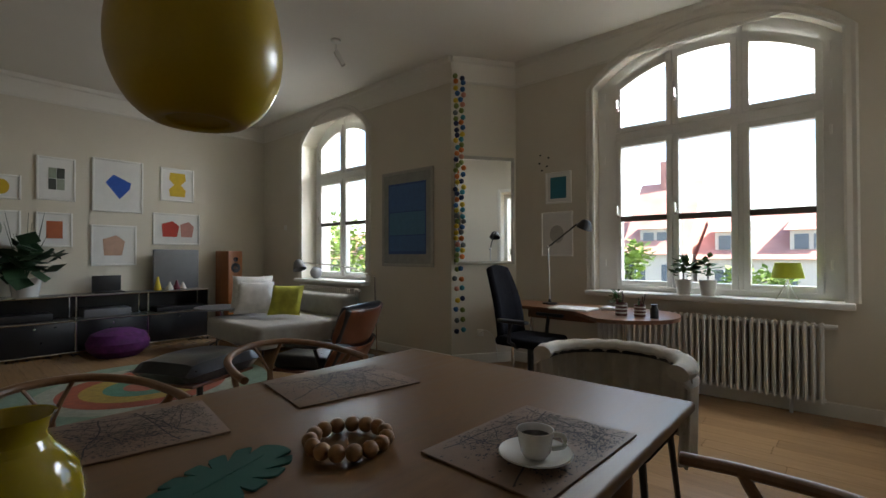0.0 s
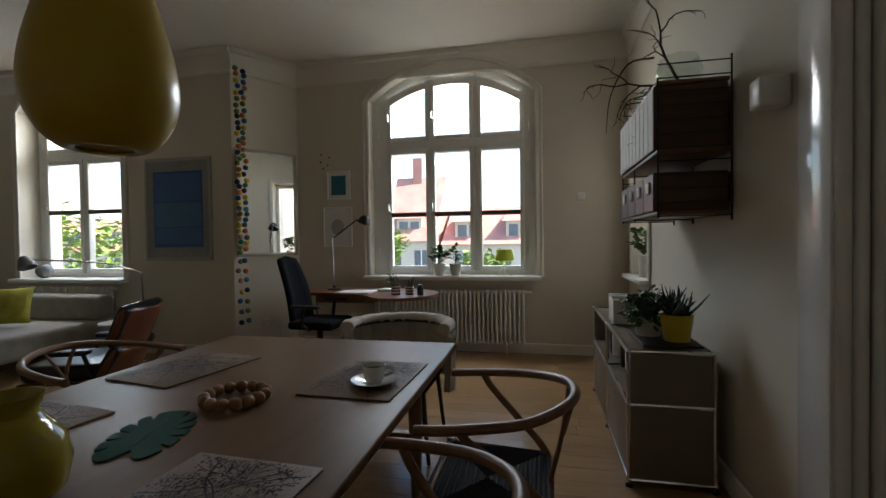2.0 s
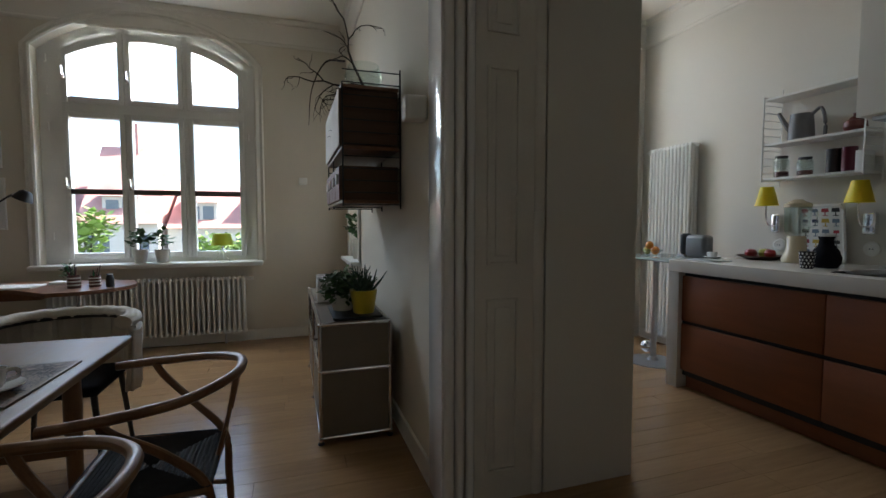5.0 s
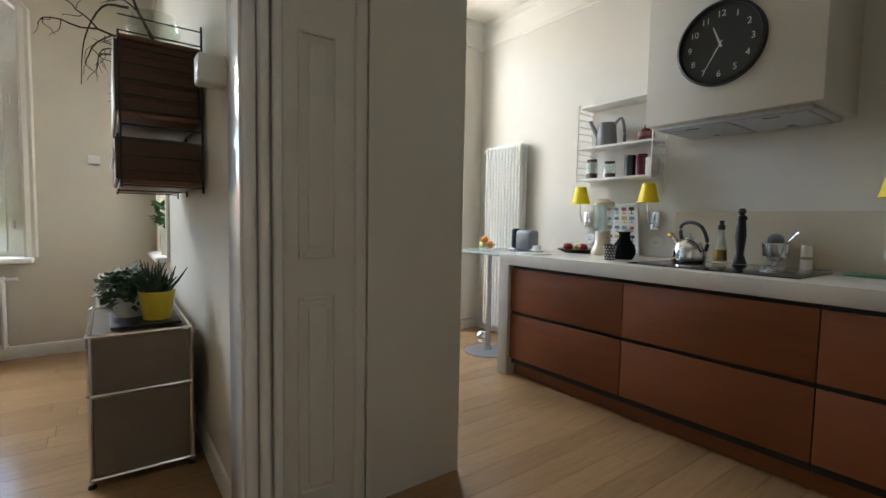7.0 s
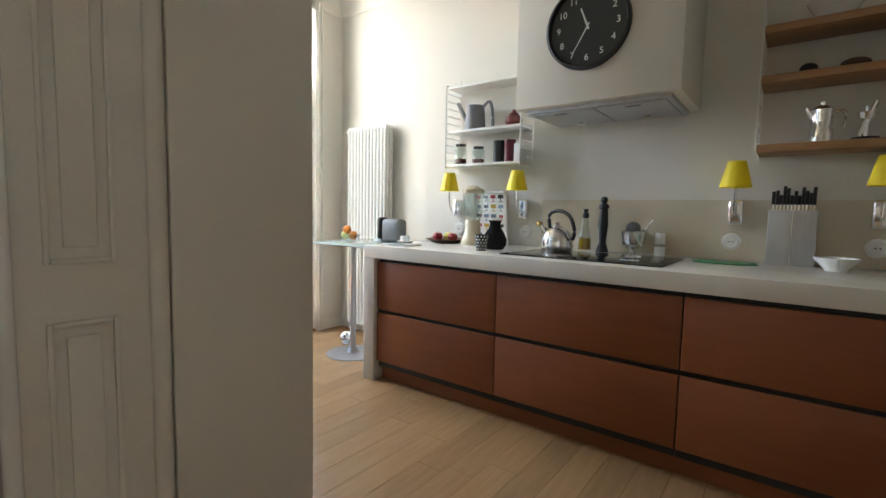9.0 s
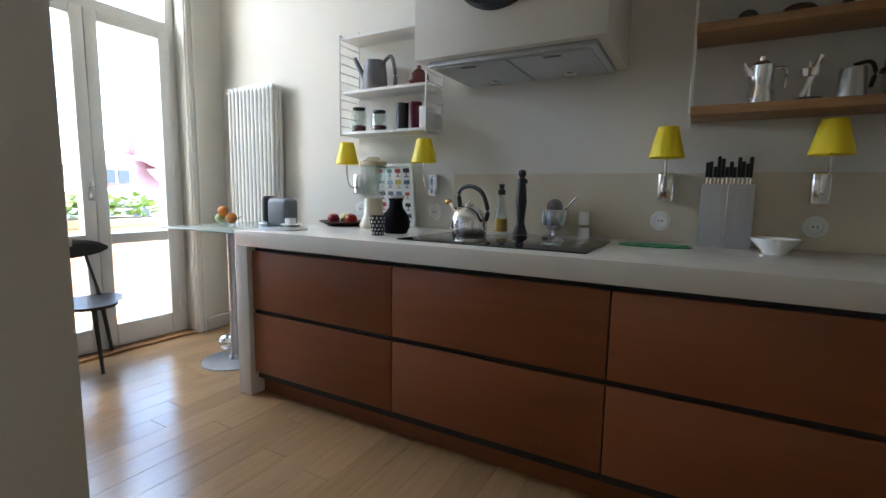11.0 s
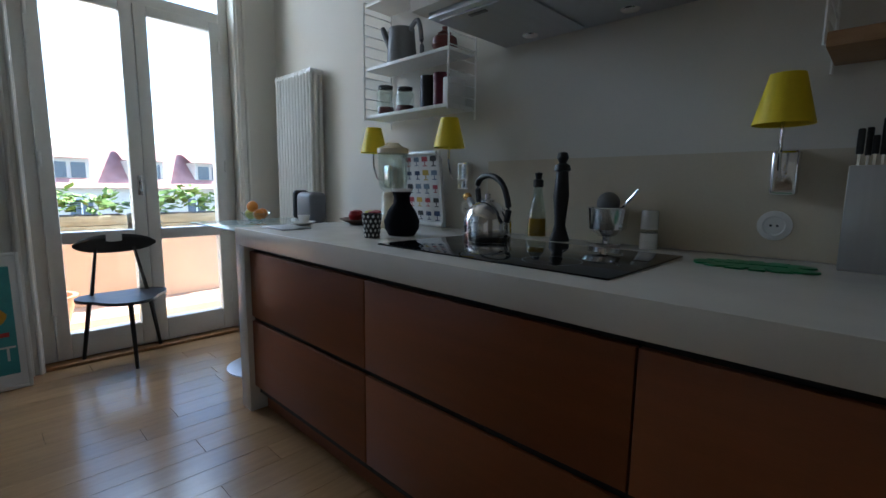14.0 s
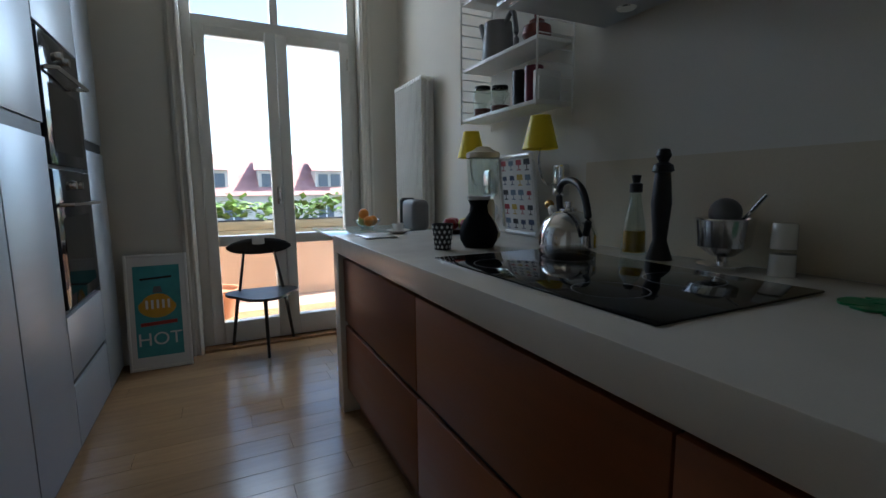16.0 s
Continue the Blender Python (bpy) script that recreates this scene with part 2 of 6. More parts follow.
def tube(pts, r, bm=None, seg=8, smooth=0, flat=1.0):
    """A round bar along points; r is one radius or one for each end."""
    bm = bm or bmesh.new()
    P = spline(pts, smooth) if smooth else [Vector(p) for p in pts]
    rs = r if isinstance(r, (list, tuple)) else (r, r)
    rings = []
    up = Vector((0, 0, 1))
    for i, p in enumerate(P):
        d = (P[min(i + 1, len(P) - 1)] - P[max(i - 1, 0)]).normalized()
        s = d.cross(up)
        if s.length < 0.05:
            s = d.cross(Vector((1, 0, 0)))
        s.normalize()
        u = s.cross(d).normalized()
        rad = rs[0] + (rs[-1] - rs[0]) * i / (len(P) - 1)
        rings.append([bm.verts.new(p + s * rad * math.cos(2 * math.pi * k / seg) + u * rad * flat * math.sin(2 * math.pi * k / seg)) for k in range(seg)])
    for a, b in zip(rings, rings[1:]):
        for k in range(seg):
            bm.faces.new((a[k], a[(k + 1) % seg], b[(k + 1) % seg], b[k]))
    bm.faces.new(rings[0][::-1])
    bm.faces.new(rings[-1])
    return bm


def ball(x, y, z, r, bm=None, sx=1.0, sy=1.0, sz=1.0, u=14, v=9):
    bm = bm or bmesh.new()
    res = bmesh.ops.create_uvsphere(bm, u_segments=u, v_segments=v, radius=r)
    for w in res["verts"]:
        w.co = (x + w.co.x * sx, y + w.co.y * sy, z + w.co.z * sz)
    return bm


def slab(outline, z0, z1, bm=None):
    """A flat plate of a given outline in plan."""
    bm = bm or bmesh.new()
    lo = [bm.verts.new((x, y, z0)) for x, y in outline]
    hi = [bm.verts.new((x, y, z1)) for x, y in outline]
    bm.faces.new(lo[::-1])
    bm.faces.new(hi)
    k = len(lo)
    for i in range(k):
        bm.faces.new((lo[i], lo[(i + 1) % k], hi[(i + 1) % k], hi[i]))
    return bm


def cushion(w, d, h, bm=None, puff=0.5, n=12):
    """A soft rectangular cushion lying flat, thick in the middle."""
    bm = bm or bmesh.new()
    top, bot = [], []
    for i in range(n + 1):
        a, b = [], []
        for j in range(n + 1):
            u, v = 2 * i / n - 1, 2 * j / n - 1
            f = ((1 - abs(u) ** 3) * (1 - abs(v) ** 3)) ** puff
            pinch = 1 - 0.07 * (u * u * (1 - v * v) + v * v * (1 - u * u))
            x, y = u * w / 2 * pinch, v * d / 2 * pinch
            wob = 0.012 * noise.noise(Vector((u * 2, v * 2, w * 7)))
            a.append(bm.verts.new((x, y, h / 2 * f + wob * f)))
            b.append(bm.verts.new((x, y, -h / 2 * f + wob * f)) if 0 < i < n and 0 < j < n else a[-1])
        top.append(a)
        bot.append(b)
    for i in range(n):
        for j in range(n):
            bm.faces.new((top[i][j], top[i + 1][j], top[i + 1][j + 1], top[i][j + 1]))
            bm.faces.new((bot[i][j], bot[i][j + 1], bot[i + 1][j + 1], bot[i + 1][j]))
    return bm


def leaves(count, centre, spread, size, seed, bm=None, droop=0.3, slim=0.35):
    """Many small pointed leaves scattered round a centre, each a folded blade."""
    rnd = random.Random(seed)
    bm = bm or bmesh.new()
    for _ in range(count):
        d = Vector((rnd.gauss(0, 1), rnd.gauss(0, 1), rnd.gauss(0, 1))).normalized() * rnd.random() ** 0.45
        p = Vector(centre) + Vector((d.x * spread[0], d.y * spread[1], d.z * spread[2]))
        s = size * rnd.uniform(0.6, 1.3)
        out = Vector((d.x + rnd.uniform(-.5, .5), d.y + rnd.uniform(-.5, .5), rnd.uniform(-droop, 0.7))).normalized()
        side = out.cross(Vector((rnd.uniform(-.4, .4), rnd.uniform(-.4, .4), 1))).normalized() * s * slim
        up = side.cross(out).normalized() * s * 0.12
        a, m1, m2, mid, e = p, p + out * s * .5 + side, p + out * s * .5 - side, p + out * s * .55 - up, p + out * s
        va, v1, v2, vm, ve = (bm.verts.new(q) for q in (a, m1, m2, mid, e))
        for f in ((va, v1, vm), (va, vm, v2), (v1, ve, vm), (vm, ve, v2)):
            bm.faces.new(f)
    return bm


def mesh_of(name, bm, material, sharp=35):
    me = bpy.data.meshes.new(name)
    bmesh.ops.recalc_face_normals(bm, faces=bm.faces)
    bm.to_mesh(me)
    bm.free()
    me.materials.append(material)
    me.shade_smooth()
    me.set_sharp_from_angle(angle=radians(sharp))
    return me


def part(name, bm, material, parent=None, label=""):
    """One mesh object, under a thing or a part where one is given."""
    ob = new(name, mesh_of(name, bm, material))
    if parent:
        ob.parent = parent
    return tagged(ob, label)


def thing(name, label, category, x=0.0, y=0.0, z=0.0, rz=0.0, group="", rx=0.0, ry=0.0):
    e = new(name)
    e.empty_display_size = 0.1
    e.matrix_world = pose(x, y, z, rx, ry, rz)
    return tagged(e, label, category, group)


def setting(name, bm, material, label, category):
    return tagged(part(name, bm, material), label, category, kind="structure")


def solo(name, bm, material, label, category, group=""):
    """A thing made of one mesh, with its origin at its own base."""
    lo = Vector([min(v.co[i] for v in bm.verts) for i in range(3)])
    hi = Vector([max(v.co[i] for v in bm.verts) for i in range(3)])
    o = Vector(((lo.x + hi.x) / 2, (lo.y + hi.y) / 2, lo.z))
    bmesh.ops.translate(bm, verts=bm.verts, vec=-o)
    ob = part(name, bm, material)
    ob.location = o
    return tagged(ob, label, category, group)


# ---- the large structure ----
TOP = 3.42
BAY, PIER, DIV, KW, ART, KX = 4.70, 4.05, -0.98, -4.06, 7.5, 3.52
PY, DK = 3.27, -1.46
W1 = (-0.01, 1.90)
W2 = (4.74, 6.28)
SILL, SPRING, RISE = 0.86, 2.91, 0.37


def arch(y0, y1, y, spring=SPRING, rise=RISE):
    """Height of a flat arch at y."""
    h = (y1 - y0) / 2
    R = (h * h + rise * rise) / (2 * rise)
    u = y - (y0 + y1) / 2
    return spring - (R - rise) + math.sqrt(max(0, R * R - u * u))


def wall_with_arch(x0, x1, ya, yb, y0, y1):
    bm = box(x0, x1, ya, y0, 0, TOP)
    box(x0, x1, y1, yb, 0, TOP, bm=bm)
    box(x0, x1, y0, y1, 0, SILL, bm=bm)
    n = 20
    for i in range(n):
        a, b = y0 + (y1 - y0) * i / n, y0 + (y1 - y0) * (i + 1) / n
        za, zb = arch(y0, y1, a), arch(y0, y1, b)
        v = [bm.verts.new(p) for p in ((x0, a, za), (x0, b, zb), (x0, b, TOP), (x0, a, TOP), (x1, a, za), (x1, b, zb), (x1, b, TOP), (x1, a, TOP))]
        for f in ((0, 1, 2, 3), (7, 6, 5, 4), (0, 4, 5, 1), (3, 2, 6, 7)):
            bm.faces.new([v[k] for k in f])
    return bm


def wall_z(x0, x1, y0, y1, z0=0.0, z1=TOP):
    return box(x0, x1, y0, y1, z0, z1)


setting("wall_bay", wall_with_arch(BAY, BAY + 0.34, DIV, 2.84, *W1), WALL, "warm off-white plaster wall with a deep arched window", "wall")
setting("wall_sofa_window", wall_with_arch(PIER, PIER + 0.50, PY + 0.05, ART + 0.2, *W2), WALL, "warm off-white plaster wall with a recessed arched window", "wall")
setting("wall_pier", slab([(PIER, PY), (BAY, 2.84), (BAY + 0.34, 2.84), (BAY + 0.34, PY + 0.05), (PIER, PY + 0.05)], 0, TOP), WALL, "slanted off-white plaster side of the bay", "wall")
setting("wall_pictures", wall_z(-3.2, BAY, ART, ART + 0.2), WALL, "off-white plaster wall hung with framed prints", "wall")
setting("wall_behind", wall_z(-3.4, -3.2, -4.3, ART + 0.2), WALL, "plain off-white plaster wall at the back of the rooms", "wall")
bm = wall_z(1.24, 3.76, DK, DIV)
for a, b, c, d in ((3.76, 4.50, 0, 0.90), (3.76, 4.50, 2.45, TOP), (4.50, BAY + 0.34, 0, TOP)):
    box(a, b, DK, DIV, c, d, bm=bm)
setting("wall_divider", bm, WALL, "off-white plaster wall between living room and kitchen", "wall")
setting("wall_divider_far", wall_z(-3.2, -1.05, DK, DIV), WALL, "off-white plaster wall beside the wide doorway", "wall")
setting("wall_lintel", wall_z(-1.05, 1.24, DK, DIV, 2.85), WALL, "plaster lintel over the wide doorway", "wall")
setting("wall_kitchen_back", wall_z(-3.2, KX + 0.3, KW - 0.2, KW), KWALL, "pale plaster wall behind the kitchen worktop", "wall")
D0, D1, DTOP = -3.72, -2.44, 3.12
bm = wall_z(KX, KX + 0.30, KW, D0)
box(KX, KX + 0.30, D1, DK, 0, TOP, bm=bm)
box(KX, KX + 0.30, D0, D1, DTOP, TOP, bm=bm)
setting("wall_balcony", bm, KWALL, "pale plaster wall with a tall balcony door", "wall")
setting("ceiling", box(-3.2, BAY + 0.34, KW, ART, TOP, TOP + 0.15), CEIL, "white plaster ceiling", "ceiling")
setting("floor", box(-3.2, BAY, KW, ART, -0.14, -0.012), GAP, "oak strip floor", "floor")

# mouldings run along the walls under the ceiling
PROFILE = [(0, 0), (0.008, 0), (0.016, 0.012), (0.016, 0.026), (0.006, 0.036), (0.010, 0.12), (0.026, 0.19), (0.034, 0.215), (0.06, 0.225), (0.068, 0.24), (0.068, 0.275), (0, 0.275)]


def run(profile, a, b, side, z):
    """A moulding from a to b in plan; side points into the room."""
    bm = bmesh.new()
    s = Vector((side[0], side[1], 0)).normalized()
    rings = [[bm.verts.new(Vector((p[0], p[1], z)) + s * u + Vector((0, 0, w))) for u, w in profile] for p in (a, b)]
    k = len(profile)
    for i in range(k):
        bm.faces.new((rings[0][i], rings[0][(i + 1) % k], rings[1][(i + 1) % k], rings[1][i]))
    bm.faces.new(rings[0])
    bm.faces.new(rings[1][::-1])
    return bm


COR = [((BAY, DIV), (BAY, 2.84), (-1, 0)), ((BAY, 2.84), (PIER, PY), (-(PY - 2.84), -(BAY - PIER))), ((PIER, PY - 0.02), (PIER, ART), (-1, 0)),
       ((-3.2, ART), (PIER, ART), (0, -1)), ((-3.2, DIV), (BAY, DIV), (0, 1)),
       ((KX, KW), (KX, DK), (-1, 0)), ((-3.2, KW), (KX, KW), (0, 1))]
for a, b, s in COR:
    setting("trim_cornice", run(PROFILE, a, b, s, TOP - 0.276), CEIL, "white plaster ceiling cornice", "cornice")
BASE = [(0, 0), (0.018, 0), (0.018, 0.085), (0.012, 0.105), (0, 0.11)]
for a, b, s in [((BAY, DIV), (BAY, 2.84), (-1, 0)), ((BAY, 2.84), (PIER, PY), (-0.55, -0.83)), ((PIER, PY), (PIER, ART), (-1, 0)),
                ((-3.2, ART), (PIER, ART), (0, -1)), ((1.42, DIV), (BAY, DIV), (0, 1)), ((KX, KW), (KX, D0 - 0.1), (-1, 0)), ((2.2, KW), (KX, KW), (0, 1)), ((KX, D1 + 0.08), (KX, -1.9), (-1, 0))]:
    setting("baseboard", run(BASE, a, b, s, 0.0), TRIM, "white painted baseboard", "baseboard")


def arched_window(name, y0, y1, cols, wall=BAY, deep=0.11, inl=0.185, blind=1.57):
    """A six-light wooden window with arched top lights, sill board, handles and casing."""
    w = tagged(new(name), "white wooden casement window with arched top lights", "window", kind="structure")
    xf, xb = wall + deep, wall + deep + 0.07
    ins = 0.115
    bm = box(xf - 0.003, xb - 0.003, y0, y0 + ins, SILL, SPRING + 0.02)
    box(xf - 0.003, xb - 0.003, y1 - inl, y1, SILL, SPRING + 0.02, bm=bm)
    box(xf, xb, y0 + ins, y1 - inl, SILL, SILL + 0.05, bm=bm)
    n = 20
    for i in range(n):
        a, b = y0 + (y1 - y0) * i / n, y0 + (y1 - y0) * (i + 1) / n
        za, zb = arch(y0, y1, a) + 0.005, arch(y0, y1, b) + 0.005
        v = [bm.verts.new(p) for p in ((xf, a, za - .145), (xf, b, zb - .145), (xf, b, zb), (xf, a, za), (xb, a, za - .145), (xb, b, zb - .145), (xb, b, zb), (xb, a, za))]
        for f in ((0, 1, 2, 3), (7, 6, 5, 4), (0, 4, 5, 1)):
            bm.faces.new([v[k] for k in f])
    part("window_frame", bm, WHITE, w)
    bm = box(xf - 0.012, xb, y0 + ins, y1 - inl, 2.345, 2.435, bev=0.008)
    part("transom", bm, WHITE, w)
    for (a0, a1), (b0, b1) in zip(cols, cols[1:]):
        part("mullion", box(xf - 0.008, xb, min(a1, b0), max(a1, b0), SILL + 0.05, arch(y0, y1, (a1 + b0) / 2) - 0.05, bev=0.008), WHITE, w)
    for i, (c0, c1) in enumerate(cols):
        for lo, hi in ((SILL + 0.05, 2.345), (2.435, None)):
            z1 = hi if hi else min(arch(y0, y1, c0), arch(y0, y1, c1)) - 0.13
            za1, zb1 = (hi, hi) if hi else (arch(y0, y1, c0) - 0.125, arch(y0, y1, c1) - 0.125)
            sash = box(xf - 0.022, xb - 0.012, c0, c0 + 0.05, lo, za1, bev=0.006)
            box(xf - 0.022, xb - 0.012, c1 - 0.05, c1, lo, zb1, bev=0.006, bm=sash)
            box(xf - 0.02, xb - 0.01, c0 + 0.05, c1 - 0.05, lo, lo + 0.055, bev=0.006, bm=sash)
            if hi:
                box(xf - 0.02, xb - 0.01, c0 + 0.05, c1 - 0.05, hi - 0.055, hi, bev=0.006, bm=sash)
            else:
                for k in range(8):
                    a, b = c0 + (c1 - c0) * k / 8, c0 + (c1 - c0) * (k + 1) / 8
                    za, zb = arch(y0, y1, a) - 0.15, arch(y0, y1, b) - 0.15
                    v = [sash.verts.new(p) for p in ((xf - .02, a, za - .06), (xf - .02, b, zb - .06), (xf - .02, b, zb + .03), (xf - .02, a, za + .03), (xb, a, za - .06), (xb, b, zb - .06))]
                    sash.faces.new(v[:4])
                    sash.faces.new((v[0], v[4], v[5], v[1]))
            s = part("sash", sash, WHITE, w)
            pane = part("pane", box(xf + 0.02, xf + 0.026, c0 + 0.045, c1 - 0.045, lo + 0.05, (hi - 0.05) if hi else arch(y0, y1, (c0 + c1) / 2) - 0.17), PANE, s)
            pane.visible_shadow = False
            if hi:
                part("blind_rail", box(xf - 0.03, xf + 0.0, c0 + 0.045, c1 - 0.045, blind - 0.025, blind + 0.03, bev=0.008), BLINDM, s, "folded brown pleated blind")
            hz = blind + 0.05 if hi else 2.68
            if i:
                hb = box(xf - 0.032, xf - 0.02, c1 - 0.035, c1 - 0.01, hz - 0.03, hz + 0.03, bev=0.005)
                tube([(xf - 0.03, c1 - 0.022, hz), (xf - 0.055, c1 - 0.022, hz), (xf - 0.057, c1 - 0.022, hz + 0.08)], 0.008, bm=hb)
                part("handle", hb, CHROME, s)
    for z in (1.1, 2.15, 2.5, 2.8):
        for y in (y0 + 0.07, y1 - 0.07):
            part("hinge", tube([(xf - 0.012, y, z), (xf - 0.012, y, z + 0.07)], 0.009), WHITE, w)
    part("window_sill", box(wall - 0.13, wall + deep + 0.01, y0 - 0.06, y1 + 0.06, SILL - 0.045, SILL + 0.002, bev=0.012), WHITE, w)
    # moulded casing on the wall round the opening
    bm = bmesh.new()
    path = [(y0, SILL)] + [(y0, SPRING * 0.5)] + [(y0 + (y1 - y0) * i / 24, arch(y0, y1, y0 + (y1 - y0) * i / 24)) for i in range(25)] + [(y1, SPRING * 0.5), (y1, SILL)]
    cx, cz = (y0 + y1) / 2, 1.8
    prof = [(0.0, 0.0), (0.0, 0.022), (0.018, 0.03), (0.05, 0.018), (0.075, 0.026), (0.09, 0.0)]
    rings = []
    for i, (y, z) in enumerate(path):
        p, q = path[max(0, i - 1)], path[min(len(path) - 1, i + 1)]
        d = Vector((q[0] - p[0], q[1] - p[1])).normalized()
        nrm = Vector((-d.y, d.x))
        rings.append([bm.verts.new((wall - h, y + nrm.x * o, z + nrm.y * o)) for o, h in prof])
    for a, b in zip(rings, rings[1:]):
        for k in range(len(prof) - 1):
            bm.faces.new((a[k], a[k + 1], b[k + 1], b[k]))
    part("casing", bm, TRIM, w)
    return w


COLS = [(0.115, 0.645), (0.685, 1.195), (1.205, 1.725)]
arched_window("window_1", *W1, [(W1[0] + a, W1[0] + b) for a, b in COLS])
arched_window("window_2", *W2, [(W2[0] + a, W2[0] + b) for a, b in ((0.115, 0.80), (0.84, 1.425))], PIER, 0.24, 0.115, 1.68)

# side window over the sideboard
w = tagged(new("window_3"), "small white side window with a deep sill", "window", kind="structure")
bm = box(3.76, 3.83, DK + 0.06, DK + 0.14, 0.9, 2.45)
box(4.43, 4.50, DK + 0.06, DK + 0.14, 0.9, 2.45, bm=bm)
box(3.83, 4.43, DK + 0.06, DK + 0.14, 0.9, 0.97, bm=bm)
box(3.83, 4.43, DK + 0.06, DK + 0.14, 2.38, 2.45, bm=bm)
part("window_frame", bm, WHITE, w)
p = part("pane", box(3.83, 4.43, DK + 0.09, DK + 0.096, 0.97, 2.38), PANE, w)
p.visible_shadow = False
part("window_sill", box(3.70, 4.56, DK + 0.14, DIV + 0.10, 0.86, 0.9, bev=0.01), WHITE, w)
bm = box(3.69, 3.758, DIV + 0.001, DIV + 0.025, 0.9, 2.52, bev=0.006)
box(4.502, 4.57, DIV + 0.001, DIV + 0.025, 0.9, 2.52, bev=0.006, bm=bm)
box(3.758, 4.502, DIV + 0.001, DIV + 0.025, 2.452, 2.52, bev=0.006, bm=bm)
part("casing", bm, TRIM, w)

# the wide doorway: panelled lining and fluted casing
d = tagged(new("door_1"), "white panelled door lining of the wide doorway", "doorway", kind="structure")
part("lining", box(1.222, 1.2385, DK + 0.06, DIV - 0.115, 0, 2.80, bev=0.003), TRIM, d)
for z0, z1 in ((0.14, 0.93), (1.08, 1.94), (2.08, 2.70)):
    y0, y1 = -1.32, -1.165
    bm = box(1.210, 1.2235, y0, y0 + 0.013, z0, z1, bev=0.004)
    box(1.210, 1.2235, y1 - 0.013, y1, z0, z1, bev=0.004, bm=bm)
    box(1.210, 1.2235, y0 + 0.013, y1 - 0.013, z0, z0 + 0.014, bev=0.004, bm=bm)
    box(1.210, 1.2235, y0 + 0.013, y1 - 0.013, z1 - 0.014, z1, bev=0.004, bm=bm)
    part("panel_moulding", bm, TRIM, d)
    part("panel", box(1.2135, 1.2235, y0 + 0.04, y1 - 0.04, z0 + 0.04, z1 - 0.04, bev=0.006), TRIM, d)
bm = box(1.222, 1.41, DIV + 0.001, DIV + 0.022, 0, 2.95, bev=0.005)
part("casing", bm, GLOSSW, d)
for y, r in ((DIV - 0.012, 0.024), (DIV - 0.06, 0.022), (DIV - 0.11, 0.020)):
    part("flute", tube([(1.222, y, 0.0), (1.222, y, 2.80)], r, seg=14), GLOSSW, d)
part("lining_head", box(-1.05, 1.22, DK, DIV, 2.80, 2.848), TRIM, d)
part("lining_far", box(-1.10, -1.046, DK, DIV + 0.02, 0, 2.848, bev=0.004), TRIM, d)
part("lining_return", tube([(1.236, DK + 0.03, 0), (1.236, DK + 0.03, 2.80)], 0.03, seg=16, flat=0.7), TRIM, d)

# balcony door
d = tagged(new("door_2"), "tall white glazed double balcony door with transom", "balcony door", kind="structure")
x0, x1 = KX + 0.10, KX + 0.17
bm = box(x0, x1, D0, D0 + 0.07, 0, DTOP, bev=0.006)
box(x0, x1, D1 - 0.07, D1, 0, DTOP, bev=0.006, bm=bm)
box(x0, x1, D0 + 0.07, D1 - 0.07, 2.42, 2.50, bev=0.006, bm=bm)
box(x0, x1, D0 + 0.07, D1 - 0.07, 3.05, DTOP, bev=0.006, bm=bm)
box(x0, x1, -3.11, -3.05, 2.50, 3.05, bev=0.006, bm=bm)
box(x0, x1, D0 + 0.07, D1 - 0.07, 0.0, 0.03, bm=bm)
part("door_frame", bm, WHITE, d)
for y0, y1 in ((-3.65, -3.082), (-3.078, -2.51)):
    bm = box(x0 - 0.03, x1 - 0.02, y0, y0 + 0.08, 0.03, 2.42, bev=0.008)
    box(x0 - 0.03, x1 - 0.02, y1 - 0.08, y1, 0.03, 2.42, bev=0.008, bm=bm)
    for z0, z1 in ((0.03, 0.20), (0.80, 0.88), (2.35, 2.42)):
        box(x0 - 0.03, x1 - 0.02, y0 + 0.08, y1 - 0.08, z0, z1, bev=0.008, bm=bm)
    leaf = part("door_leaf", bm, WHITE, d)
    for z0, z1 in ((0.19, 0.81), (0.87, 2.36)):
        g = part("pane", box(x0, x0 + 0.006, y0 + 0.075, y1 - 0.075, z0, z1), PANE, leaf)
        g.visible_shadow = False
    for z in (0.25, 1.3, 2.2):
        yh = y0 + 0.012 if y0 < -3.5 else y1 - 0.012
        part("hinge", tube([(x0 - 0.04, yh, z), (x0 - 0.04, yh, z + 0.09)], 0.01), WHITE, leaf)
for y0, y1 in ((-3.65, -3.11), (-3.05, -2.51)):
    g = part("pane", box(x0 + 0.02, x0 + 0.026, y0, y1, 2.50, 3.05), PANE, d)
    g.visible_shadow = False
hb = box(x0 - 0.045, x0 - 0.03, -3.062, -3.03, 1.12, 1.26, bev=0.005)
tube([(x0 - 0.04, -3.046, 1.22), (x0 - 0.075, -3.046, 1.22), (x0 - 0.078, -3.046, 1.12)], 0.009, bm=hb)
part("door_handle", hb, CHROME, d)
for y in (D0 - 0.09, D1):
    bm = box(KX - 0.022, KX - 0.0005, y, y + 0.09, 0, DTOP + 0.09, bev=0.006)
    tube([(KX - 0.024, y + 0.02, 0), (KX - 0.024, y + 0.02, DTOP + 0.08)], 0.012, bm=bm)
    tube([(KX - 0.024, y + 0.065, 0), (KX - 0.024, y + 0.065, DTOP + 0.08)], 0.012, bm=bm)
    part("casing", bm, TRIM, d)
